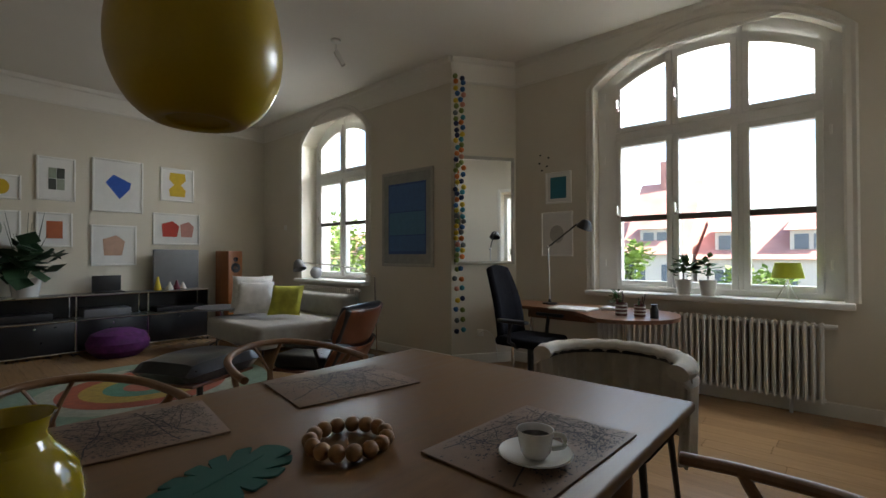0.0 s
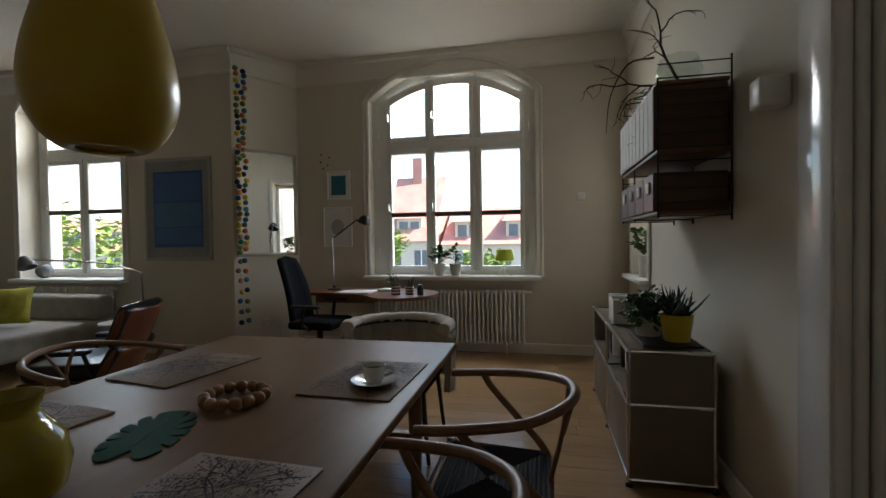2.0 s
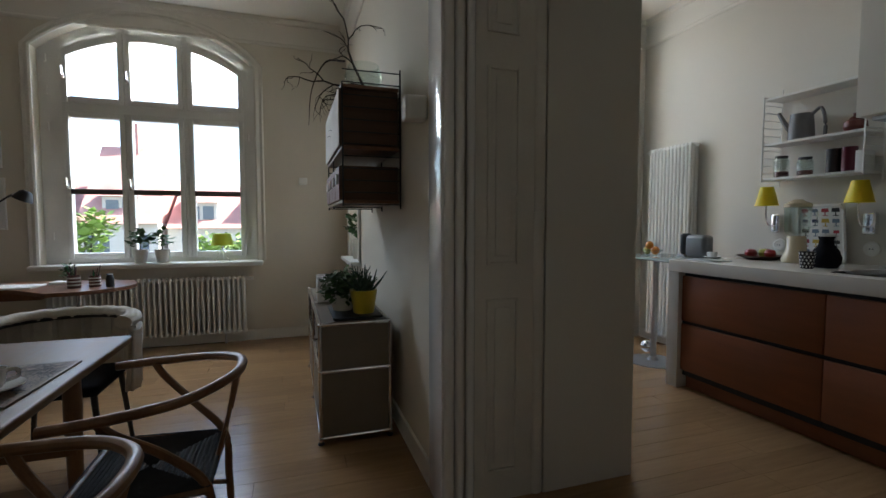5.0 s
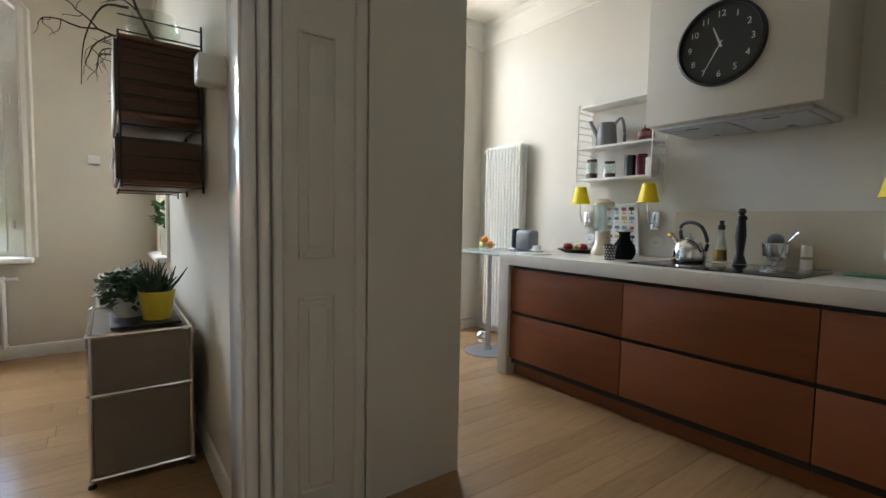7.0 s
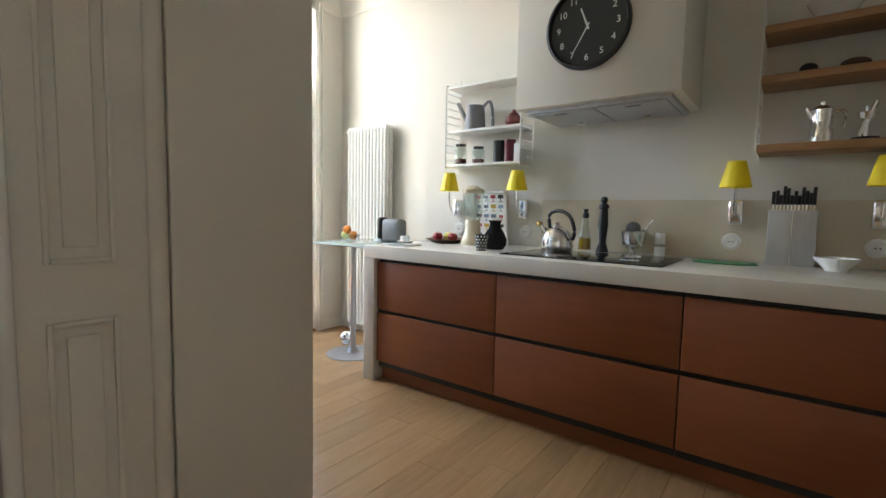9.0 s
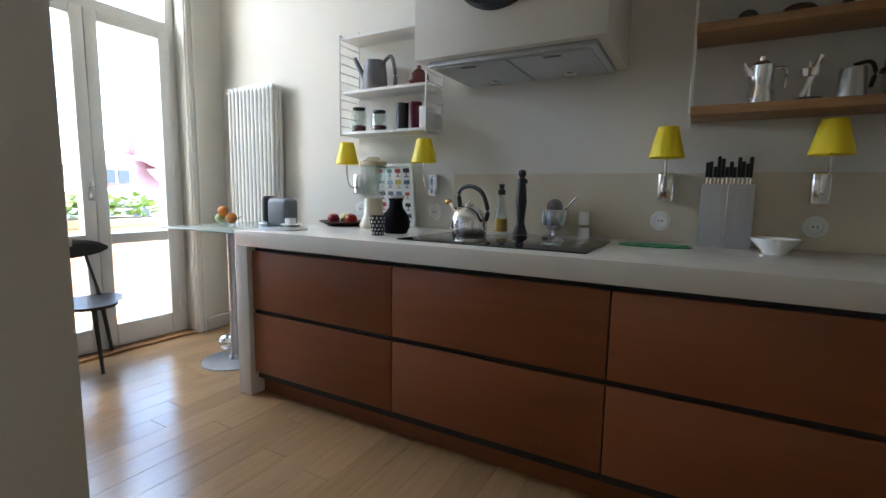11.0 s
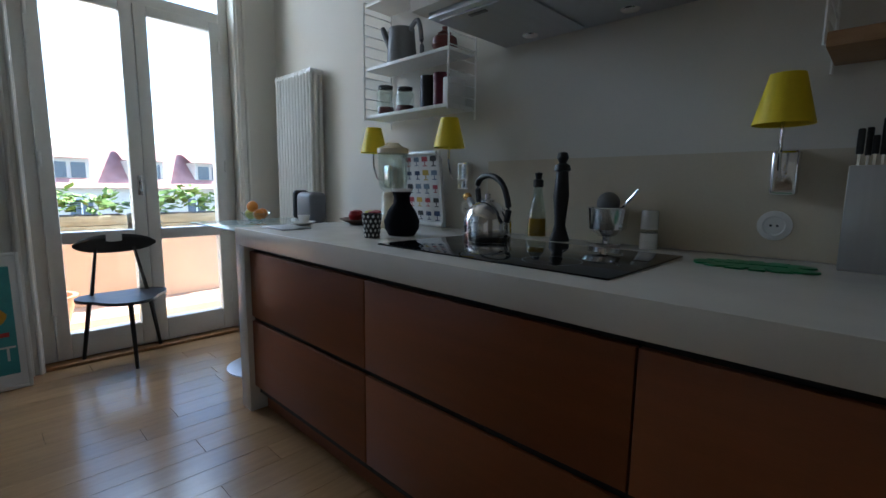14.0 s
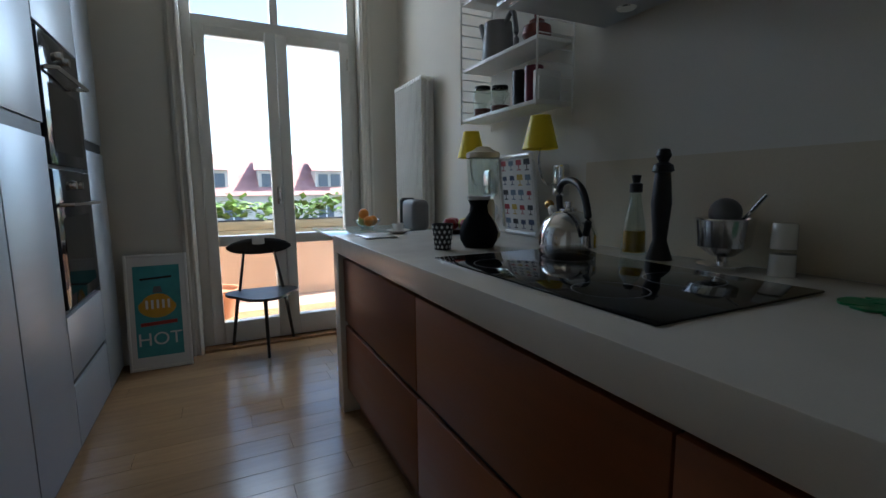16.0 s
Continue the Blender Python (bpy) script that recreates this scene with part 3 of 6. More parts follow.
part("casing", box(KX - 0.022, KX - 0.0005, D0, D1, DTOP, DTOP + 0.09, bev=0.006), TRIM, d)
part("threshold", box(KX - 0.01, KX + 0.3, D0, D1, -0.01, 0.022, bev=0.005), BOARDW, d)

# ---- living room: dining table and chairs ----
t = thing("dining_table", "large oiled oak dining table with rounded edges", "table", 0.865, 1.0)
part("tabletop", box(-1.0, 0.98, -0.65, 0.65, 0.712, 0.745, bev=0.012, seg=3), TABLEW, t)
for x in (-0.82, 0.78):
    part("trestle", box(x - 0.03, x + 0.03, -0.50, 0.50, 0.30, 0.36, bev=0.01), CHAIRW, t)
    part("rail", box(x - 0.03, x + 0.03, -0.52, 0.52, 0.65, 0.711, bev=0.006), CHAIRW, t)
    for y in (-0.48, 0.48):
        part("leg", lathe([(0.022, 0), (0.028, 0.2), (0.034, 0.5), (0.03, 0.7), (0, 0.7)], x, y, 16), CHAIRW, t)


def wishbone_chair(x, y, rz):
    """Steam-bent top rail, Y splat, curved back legs, woven cord seat. It faces local +y."""
    c = thing("wishbone_chair", "oak wishbone chair with a black woven cord seat", "chair", x, y, 0, rz, "chairs at the dining table")
    top = [(-0.30, 0.20, 0.705), (-0.295, 0.06, 0.715), (-0.25, -0.13, 0.73), (-0.13, -0.25, 0.75), (0, -0.28, 0.755), (0.13, -0.25, 0.75), (0.25, -0.13, 0.73), (0.295, 0.06, 0.715), (0.30, 0.20, 0.705)]
    part("top_rail", tube(top, 0.017, smooth=6, seg=10, flat=0.95), CHAIRW, c)
    for s in (-1, 1):
        part("back_leg", tube([(s * 0.21, -0.21, 0), (s * 0.215, -0.20, 0.25), (s * 0.20, -0.19, 0.43), (s * 0.22, -0.08, 0.56), (s * 0.275, 0.03, 0.66), (s * 0.295, 0.07, 0.715)], (0.014, 0.014), smooth=5, seg=10), CHAIRW, c)
        part("front_leg", tube([(s * 0.255, 0.21, 0), (s * 0.25, 0.205, 0.25), (s * 0.245, 0.20, 0.455)], (0.013, 0.017), smooth=4, seg=10), CHAIRW, c)
        part("side_stretcher", tube([(s * 0.21, -0.2, 0.22), (s * 0.25, 0.2, 0.25)], 0.010), CHAIRW, c)
        part("seat_rail", tube([(s * 0.20, -0.19, 0.42), (s * 0.245, 0.2, 0.43)], 0.014), CHAIRW, c)
    part("seat_rail", tube([(-0.245, 0.2, 0.43), (0.245, 0.2, 0.43)], 0.014), CHAIRW, c)
    part("stretcher", tube([(-0.25, 0.2, 0.30), (0.25, 0.2, 0.30)], 0.010), CHAIRW, c)
    bm = tube([(0, -0.19, 0.42), (0, -0.225, 0.55), (0, -0.24, 0.62)], (0.018, 0.016), smooth=3, flat=0.5)
    for s in (-1, 1):
        tube([(0, -0.238, 0.60), (s * 0.035, -0.255, 0.68), (s * 0.075, -0.268, 0.75)], 0.011, bm=bm, smooth=3, flat=0.6)
    part("splat", bm, CHAIRW, c)
    bm = bmesh.new()
    n = 14
    q = [(-0.262, 0.215), (0.262, 0.215), (0.215, -0.20), (-0.215, -0.20)]
    apex = (0.0, 0.02, 0.425)
    # four triangular fields of cord, each of many strands
    for k in range(4):
        a, b = Vector((*q[k], 0.437)), Vector((*q[(k + 1) % 4], 0.437))
        for i in range(n):
            f0, f1 = i / n, (i + 0.94) / n
            cc = Vector(apex)
            p = [a.lerp(cc, f0), b.lerp(cc, f0), b.lerp(cc, f1), a.lerp(cc, f1)]
            m0, m1 = a.lerp(cc, (f0 + f1) / 2) + Vector((0, 0, 0.006)), b.lerp(cc, (f0 + f1) / 2) + Vector((0, 0, 0.006))
            v = [bm.verts.new(w) for w in (p[0], p[1], m1, m0, p[2], p[3])]
            bm.faces.new((v[0], v[1], v[2], v[3]))
            bm.faces.new((v[3], v[2], v[4], v[5]))
    v = [bm.verts.new((*p, 0.418)) for p in q]
    bm.faces.new(v)
    part("seat", bm, CORD, c, "black woven paper cord seat")
    return c


ch = wishbone_chair(1.16, 0.10, 0)
copy_thing(ch, pose(0.45, 0.25, 0, 0, 0, -3))
copy_thing(ch, pose(1.37, 2.02, 0, 0, 0, 176))
copy_thing(ch, pose(0.50, 1.92, 0, 0, 0, 183))

# armchair at the table's head with a quilt thrown over it
c = thing("throw_covered_armchair", "dark armchair draped with a quilted beige throw", "chair", 2.27, 0.80, 0, 90)
part("seat", box(-0.24, 0.24, -0.22, 0.24, 0.40, 0.46, bev=0.03, seg=3), FABRICB, c)
for sx in (-1, 1):
    for sy in (-1, 1):
        part("leg", tube([(sx * 0.24, sy * 0.22, 0), (sx * 0.20, sy * 0.19, 0.42)], (0.012, 0.016)), BLACKW, c)
bm = bmesh.new()
n, rows = 44, 12
grid = []
for i in range(n + 1):
    a = math.pi * (0.93 + 1.14 * i / n)
    col = []
    for j in range(rows + 1):
        f = j / rows
        out = 0.0 if f < 0.5 else 1.0
        r = 0.30 + (0.035 if f > 0.5 else 0.0) + 0.018 * math.sin(f * math.pi)
        drop = 0.06 + 0.36 * abs(2 * f - 1) ** 1.2 * (1.0 + (0.5 if i > n * 0.75 and f > 0.5 else 0) * (0.6 + 0.4 * math.sin(i * 1.3)))
        fold = 0.012 * math.sin(i * 1.9 + j * 0.2) * abs(2 * f - 1) + 0.006 * math.sin(i * 3.1)
        z = 0.775 - drop * (abs(2 * f - 1) > 0.12) - 0.05 * abs(math.cos(a)) ** 2
        z = 0.76 - (0.40 * (abs(2 * f - 1) ** 1.7)) * (1.25 if i > n * 0.78 and f > 0.5 else 0.85) - 0.06 * abs(math.cos(a)) ** 3
        col.append(bm.verts.new(((r + fold) * math.cos(a) * 1.02, (r + fold) * math.sin(a), z)))
    grid.append(col)
for i in range(n):
    for j in range(rows):
        bm.faces.new((grid[i][j], grid[i + 1][j], grid[i + 1][j + 1], grid[i][j + 1]))
thr = part("throw", bm, CREAMF, c, "quilted beige cotton throw")
md = thr.modifiers.new("thick", "SOLIDIFY")
md.thickness = 0.012
bm = tube([(0.29 * math.cos(math.pi * (0.95 + 1.1 * i / 20)), 0.29 * math.sin(math.pi * (0.95 + 1.1 * i / 20)), 0.73) for i in range(21)], 0.018)
part("back_rail", bm, BLACKW, c)
bm = tube([((0.315 + 0.002 * math.sin(i * 2.2)) * math.cos(math.pi * (0.92 + 1.16 * i / 40)), (0.315 + 0.002 * math.sin(i * 2.2)) * math.sin(math.pi * (0.92 + 1.16 * i / 40)), 0.742 + 0.003 * math.sin(i * 1.7)) for i in range(41)], 0.046, seg=12, flat=0.75)
part("throw_roll", bm, CREAMF, c, "puffy quilted edge of the throw")
for k in range(9):
    a = math.pi * (1.0 + k / 8)
    part("quilt_tuft", tube([(0.335 * math.cos(a), 0.335 * math.sin(a), 0.745), (0.35 * math.cos(a), 0.35 * math.sin(a), 0.60)], 0.004), CREAMF, c)


def placemat(x, y, rz, seed):
    m = thing("placemat", "rectangular beige placemat printed with dark branches", "placemat", x, y, 0.7455, rz, "placemats on the dining table")
    m.scale = (0.92, 0.92, 1)
    part("board", box(-0.25, 0.25, -0.185, 0.185, 0, 0.006, bev=0.002), MATCORK, m)
    rnd = random.Random(seed)
    bm = bmesh.new()

    def strip(p, ang, length, w, depth):
        q, a = Vector(p), ang
        for _ in range(8):
            a += rnd.uniform(-0.22, 0.22)
            e = q + Vector((math.cos(a), math.sin(a))) * length / 8
            if abs(e.x) > 0.24 or abs(e.y) > 0.175:
                return
            s = Vector((-math.sin(a), math.cos(a))) * w
            bm.faces.new([bm.verts.new((u.x, u.y, 0.0064)) for u in (q - s, e - s, e + s, q + s)])
            if depth < 3 and rnd.random() < 0.5:
                strip(e, a + rnd.choice((-1, 1)) * rnd.uniform(0.4, 1.0), length * 0.6, w * 0.55, depth + 1)
            q = e
        for _ in range(3):
            o = q + Vector((rnd.uniform(-.02, .02), rnd.uniform(-.02, .02)))
            if abs(o.x) < 0.24 and abs(o.y) < 0.175:
                k = rnd.uniform(0.002, 0.006)
                bm.faces.new([bm.verts.new((o.x + k * math.cos(u), o.y + k * 0.7 * math.sin(u), 0.0064)) for u in (0, 1.2, 2.5, 3.8, 5.0)])

    for sx, sy, an in ((-0.24, -0.1, 0.5), (0.2, -0.17, 2.0), (-0.1, -0.17, 1.2), (0.23, 0.1, 3.3), (-0.2, 0.15, -0.4), (0.05, 0.17, -1.2)):
        strip((sx, sy), an, 0.34, 0.0022, 0)
    for _ in range(110):
        o, k = Vector((rnd.uniform(-.24, .24), rnd.uniform(-.175, .175))), rnd.uniform(0.0015, 0.006)
        w = rnd.uniform(0, 6)
        bm.faces.new([bm.verts.new((o.x + k * math.cos(u + w), o.y + k * 0.6 * math.sin(u + w), 0.0066)) for u in (0, 1.2, 2.5, 3.8, 5.0)])
    part("print", bm, PRINT, m, "dark printed branches")


placemat(1.20, 0.575, -2, 3)
placemat(1.21, 1.38, -10, 5)
placemat(0.53, 1.43, -9, 8)
placemat(0.30, 0.60, -3, 13)


def cup_and_saucer(x, y, z, s=1.0, label="white porcelain coffee cup on its saucer", rz=0.0):
    c = thing("coffee_cup", label, "cup", x, y, z, rz)
    part("saucer", lathe([(0, 0), (0.04 * s, 0), (0.05 * s, 0.004), (0.085 * s, 0.018), (0.083 * s, 0.021), (0.045 * s, 0.008), (0, 0.007)], seg=32), CHINA, c)
    part("cup", lathe([(0, 0.009), (0.026 * s, 0.009), (0.034 * s, 0.02), (0.043 * s, 0.07 * s), (0.040 * s, 0.07 * s), (0.032 * s, 0.022), (0, 0.016)], seg=28), CHINA, c)
    part("coffee", lathe([(0.0395 * s, 0.054 * s), (0, 0.054 * s)], seg=24), COFFEE, c)
    part("handle", tube([(0.038 * s, 0, 0.06 * s), (0.062 * s, 0, 0.058 * s), (0.064 * s, 0, 0.036 * s), (0.036 * s, 0, 0.028 * s)], 0.0045 * s, smooth=4, flat=1.4), CHINA, c)


cup_and_saucer(1.115, 0.52, 0.7525, rz=-60)

# ring of wooden beads
r = thing("bead_trivet", "round trivet of strung beech wood beads", "trivet", 0.89, 0.92, 0.745)
bead = None
for i in range(15):
    a = 2 * math.pi * i / 15
    if bead is None:
        bead = part("bead", ball(0, 0, 0, 0.0205), BEADW, r)
        ob = bead
    else:
        ob = new("bead", bead.data)
        ob.parent = r
    ob.location = (0.094 * math.cos(a), 0.094 * math.sin(a), 0.0205)
    ob.rotation_euler = (a, 0.4 * i, 0)
part("cord", tube([(0.094 * math.cos(k / 30 * 6.2832), 0.094 * math.sin(k / 30 * 6.2832), 0.0205) for k in range(31)], 0.003), BLACK, r)

# monstera leaf mat


def leaf_mat(name, x, y, z, rz, s, m, label):
    bm = bmesh.new()
    pts = []
    for i in range(180):
        a = 2 * math.pi * i / 180
        r0 = (0.16 + 0.025 * math.cos(2 * a)) * (1 - 0.42 * math.exp(-((a - math.pi) / 0.22) ** 2))
        side = min(a, 2 * math.pi - a)
        r0 *= 1 - sum(dp * math.exp(-((side - c) / 0.05) ** 2) for c, dp in ((0.42, 0.30), (0.85, 0.42), (1.32, 0.46), (1.82, 0.42), (2.32, 0.28)))
        pts.append((r0 * 1.08 * math.cos(a) * s, r0 * math.sin(a) * s * 0.86))
    slab(pts, 0, 0.005, bm)
    t = thing(name, label, "trivet", x, y, z, rz)
    part("leaf", bm, m, t)
    part("midrib", tube([(-0.09 * s, 0, 0.005), (0.13 * s, 0, 0.005)], (0.0025, 0.0012), seg=6), m, t)
    return t


leaf_mat("leaf_trivet", 0.61, 0.98, 0.745, 20, 0.86, GREENFELT, "dark green felt trivet shaped like a monstera leaf")

# yellow vase
solo("yellow_vase", lathe([(0.76 * r, 0.745 + (z - 0.745) * 0.98) for r, z in [(0, 0.745), (0.075, 0.745), (0.118, 0.775), (0.132, 0.83), (0.118, 0.885), (0.085, 0.915), (0.068, 0.93), (0.064, 0.945), (0.072, 0.965), (0.080, 0.975), (0.075, 0.974), (0.06, 0.945), (0.1, 0.89), (0.12, 0.83), (0.1, 0.77), (0, 0.76)]], 0.27, 0.97, 40), VASEY, "glossy mustard yellow glass vase on the table", "vase")

# pendant lamp
p = thing("pendant_lamp", "yellow pear-shaped glass pendant lamp over the table", "lamp", 0.590, 1.075, -0.055)
egg = lambda prof: [(max(0.0, v.x), v.z) for v in spline([(0.98 * r, 0, 1.28 + (z - 1.28) * 1.1) for r, z in prof], 4)]
part("shade", lathe(egg([(0, 1.562), (0.066, 1.561), (0.068, 1.553), (0.10, 1.553), (0.142, 1.585), (0.173, 1.64), (0.183, 1.70), (0.175, 1.77), (0.154, 1.85), (0.125, 1.94), (0.085, 2.02), (0.05, 2.08), (0.035, 2.10), (0.033, 2.098), (0.08, 2.015), (0.149, 1.85), (0.178, 1.70), (0.137, 1.59), (0.10, 1.558), (0.07, 1.558)]), seg=48), YELLOW, p)
part("cord", tube([(0, 0, 2.22), (0, 0, TOP + 0.02)], 0.004), BLACK, p)
part("cap", lathe(egg([(0.036, 2.09), (0.03, 2.14), (0.008, 2.16), (0, 2.16)])), CHROME, p)
part("canopy", lathe([(0.05, TOP + 0.06), (0.05, TOP + 0.03), (0.01, TOP + 0.01), (0, TOP + 0.01)]), WHITE, p)

# ---- bay: desk, chair, radiator, pictures ----


def radiator(x0, x1, y, z0, z1, n, along, label, depth=0.10):
    """Column radiator; along is 'x' or 'y'."""
    r = thing("radiator", label, "radiator")
    lo, hi = x0, x1
    sec = None
    for i in range(n):
        c = lo + (hi - lo) * (i + 0.5) / n
        if sec is None:
            bm = bmesh.new()
            for d in (-depth * 0.33, 0, depth * 0.33):
                tube([(0, d, z0 + 0.02), (0, d, z1 - 0.02)], (hi - lo) / n * 0.31, bm=bm, seg=8)
            tube([(0, -depth * 0.42, z0 + 0.025), (0, depth * 0.42, z0 + 0.025)], 0.02, bm=bm)
            tube([(0, -depth * 0.42, z1 - 0.025), (0, depth * 0.42, z1 - 0.025)], 0.02, bm=bm)
            sec = part("column", bm, WHITE, r)
            ob = sec
        else:
            ob = new("column", sec.data)
            ob.parent = r
        if along == "x":
            ob.location = (c, y, 0)
        else:
            ob.location, ob.rotation_euler = (y, c, 0), (0, 0, math.pi / 2)
    for z in (z0 + 0.03, z1 - 0.03):
        a = (lo, y, z) if along == "x" else (y, lo, z)
        b = (hi, y, z) if along == "x" else (y, hi, z)
        part("header", tube([a, b], 0.016), WHITE, r)
    a = (hi, y, z1 - 0.03) if along == "x" else (y, lo, z1 - 0.03)
    b = (hi + 0.06, y, z1 - 0.03) if along == "x" else (y, lo - 0.07, z1 - 0.03)
    part("valve", tube([a, b], 0.018), WHITE, r)
    for f in (0.12, 0.88):
        p0 = lo + (hi - lo) * f
        a, b = ((p0, y, 0), (p0, y, z0 + 0.03)) if along == "x" else ((y, p0, 0), (y, p0, z0 + 0.03))
        part("foot", tube([a, b], 0.012), WHITE, r)
    return r


radiator(0.10, 1.84, 4.62, 0.10, 0.71, 36, "y", "white column radiator below the arched window")
radiator(4.85, 6.2, PIER - 0.08, 0.10, 0.78, 28, "y", "white column radiator behind the sofa")

dk = thing("desk", "walnut kidney-shaped desk with a round end", "desk", 4.02, 1.5, 0)
out = []
for i in range(25):
    a = math.pi * (0.98 + 1.18 * i / 24)
    out.append((-0.02 + 0.44 * math.cos(a), -0.12 + 0.44 * math.sin(a)))
out += [(0.42, 0.1), (0.44, 0.5), (0.44, 1.05), (0.40, 1.12), (0.0, 1.12), (-0.06, 1.05), (-0.08, 0.6), (-0.12, 0.32), (-0.26, 0.12), (-0.38, 0.0)]
part("desktop", slab(out, 0.705, 0.735), WALNUT, dk)
part("drawer_box", box(-0.05, 0.36, 0.1, 0.75, 0.63, 0.704, bev=0.006), WALNUT, dk)
for x, y in ((0.0, -0.15), (0.36, 0.95), (0.0, 0.95), (0.36, 0.0)):
    part("leg", tube([(x, y, 0), (x, y, 0.705)], 0.018, seg=12), CHROME, dk)

oc = thing("office_chair", "black high-backed office chair on castors", "chair", 3.68, 2.05, 0, 178)
part("seat", box(-0.24, 0.24, -0.22, 0.24, 0.44, 0.52, bev=0.035, seg=3), FABRICB, oc)
bm = bmesh.new()
g = []
for i in range(9):
    f = i / 8
    w = 0.185 * (1 - 0.25 * f ** 3)
    row = []
    for j in range(7):
        u = 2 * j / 6 - 1
        row.append(bm.verts.new((u * w, -0.24 - 0.16 * f + 0.05 * u * u + 0.03 * math.sin(f * 3.1), 0.50 + 0.62 * f - 0.03 * u * u * f)))
    g.append(row)
for i in range(8):
    for j in range(6):
        bm.faces.new((g[i][j], g[i][j + 1], g[i + 1][j + 1], g[i + 1][j]))
bk = part("backrest", bm, FABRICB, oc)
md = bk.modifiers.new("thick", "SOLIDIFY")
md.thickness, md.offset = 0.05, 0
for s in (-1, 1):
    part("armrest", box(s * 0.30 - 0.035, s * 0.30 + 0.035, -0.12, 0.16, 0.655, 0.685, bev=0.012), BLACK, oc)
    part("arm_post", tube([(s * 0.30, 0.0, 0.66), (s * 0.30, -0.02, 0.50), (s * 0.2, 0, 0.44)], 0.018), BLACK, oc)
part("column", tube([(0, 0, 0.08), (0, 0, 0.44)], 0.028), BLACK, oc)
for k in range(5):
    a = 2 * math.pi * k / 5
    arm = part("base_arm", tube([(0, 0, 0.10), (0.29 * math.cos(a), 0.29 * math.sin(a), 0.065)], (0.022, 0.014)), BLACK, oc)
    part("castor", ball(0.29 * math.cos(a), 0.29 * math.sin(a), 0.028, 0.028), BLACK, arm)

dl = thing("desk_lamp", "black and steel jointed desk lamp with small shade", "lamp", 4.25, 2.17, 0.735)
part("base", lathe([(0, 0), (0.07, 0), (0.07, 0.012), (0.015, 0.02), (0.012, 0.05), (0, 0.05)]), BLACK, dl)
part("lower_arm", tube([(0, 0, 0.04), (-0.01, 0.01, 0.56)], 0.008), STEEL, dl)
part("upper_arm", tube([(-0.01, 0.01, 0.56), (-0.03, -0.30, 0.77)], 0.008), BLACK, dl)
part("joint", ball(-0.01, 0.01, 0.56, 0.018), STEEL, dl)
hd = part("shade", lathe([(0.0, 0.05), (0.03, 0.05), (0.05, 0.03), (0.075, -0.035), (0.071, -0.035), (0.046, 0.026), (0, 0.044)]), BLACK, dl)
hd.location, hd.rotation_euler = (-0.03, -0.38, 0.755), (radians(25), 0, 0)
part("knob", tube([(-0.03, -0.30, 0.77), (-0.03, -0.38, 0.80)], 0.010), STEEL, dl)

# on the desk
solo("notebook", box(3.86, 4.12, 1.62, 1.98, 0.7355, 0.752, bev=0.003), PAPER, "closed pale grey laptop on the desk", "laptop")
solo("papers", box(4.10, 4.26, 1.43, 1.60, 0.7355, 0.76, bev=0.003), PAPER, "small stack of papers on the desk", "papers")


def striped_pot(x, y, r, h, label):
    p = thing("pen_pot", label, "pot", x, y, 0.735)
    part("body", lathe([(0, 0), (r, 0), (r, h), (r - 0.004, h), (r - 0.004, 0.01), (0, 0.01)], seg=24), STRIPE, p)
    for k in range(3):
        z = h * (0.2 + 0.28 * k)
        part("stripe", lathe([(r + 0.0008, z), (r + 0.0008, z + h * 0.12)], seg=24), PAPER, p)
    rnd = random.Random(int(x * 100))
    for k in range(7):
        a = rnd.uniform(0, 6.28)
        part("pen", tube([(0.3 * r * math.cos(a), 0.3 * r * math.sin(a), 0.02), (r * math.cos(a), r * math.sin(a), h + rnd.uniform(0.03, 0.09))], 0.004, seg=6), rnd.choice([BLACK, GREENS, WINE]), p)


STRIPE = plain("striped_pot_red", (0.10, 0.03, 0.025), 0.4)
striped_pot(3.86, 1.33, 0.045, 0.10, "dark striped pot full of pencils")
striped_pot(3.90, 1.20, 0.042, 0.09, "striped pot with scissors and pens")
solo("black_cup", lathe([(0, 0.735), (0.03, 0.735), (0.03, 0.80), (0.02, 0.83), (0.026, 0.84), (0, 0.84)], 3.86, 1.08), BLACK, "small black holder on the desk", "holder")
solo("cactus", leaves(40, (3.96, 1.40, 0.84), (0.03, 0.03, 0.09), 0.05, 4), LEAF, "small green cactus standing in the pencil pot", "plant")


def sill_plant(x, y, seed):
    p = thing("potted_plant", "small leafy plant in a pale pot on the window sill", "plant", x, y, SILL + 0.002, 0, "plants on the window sill")
    part("pot", lathe([(0, 0), (0.05, 0), (0.068, 0.12), (0.070, 0.135), (0.06, 0.135), (0.055, 0.11), (0, 0.11)]), POTW, p)
    part("stem", tube([(0, 0, 0.11), (0.005, 0, 0.28)], 0.006), BARK, p)
    part("leaves", leaves(46, (0, 0, 0.24), (0.07, 0.07, 0.10), 0.075, seed, slim=0.45), LEAF, p)


sill_plant(4.68, 1.075, 3)
sill_plant(4.69, 0.885, 7)
gl = thing("sill_lamp", "small lamp with a lime green shade and wire legs", "lamp", 4.70, 0.33, SILL + 0.002)
part("shade", lathe([(0.11, 0.17), (0.085, 0.29), (0.082, 0.29), (0.107, 0.17)]), SHADEG, gl)
for k in range(3):
    a = 2.1 * k
    part("leg", tube([(0, 0, 0.18), (0.03 * math.cos(a), 0.03 * math.sin(a), 0.09), (0.085 * math.cos(a), 0.085 * math.sin(a), 0.0)], 0.004, smooth=3), CHROME, gl)


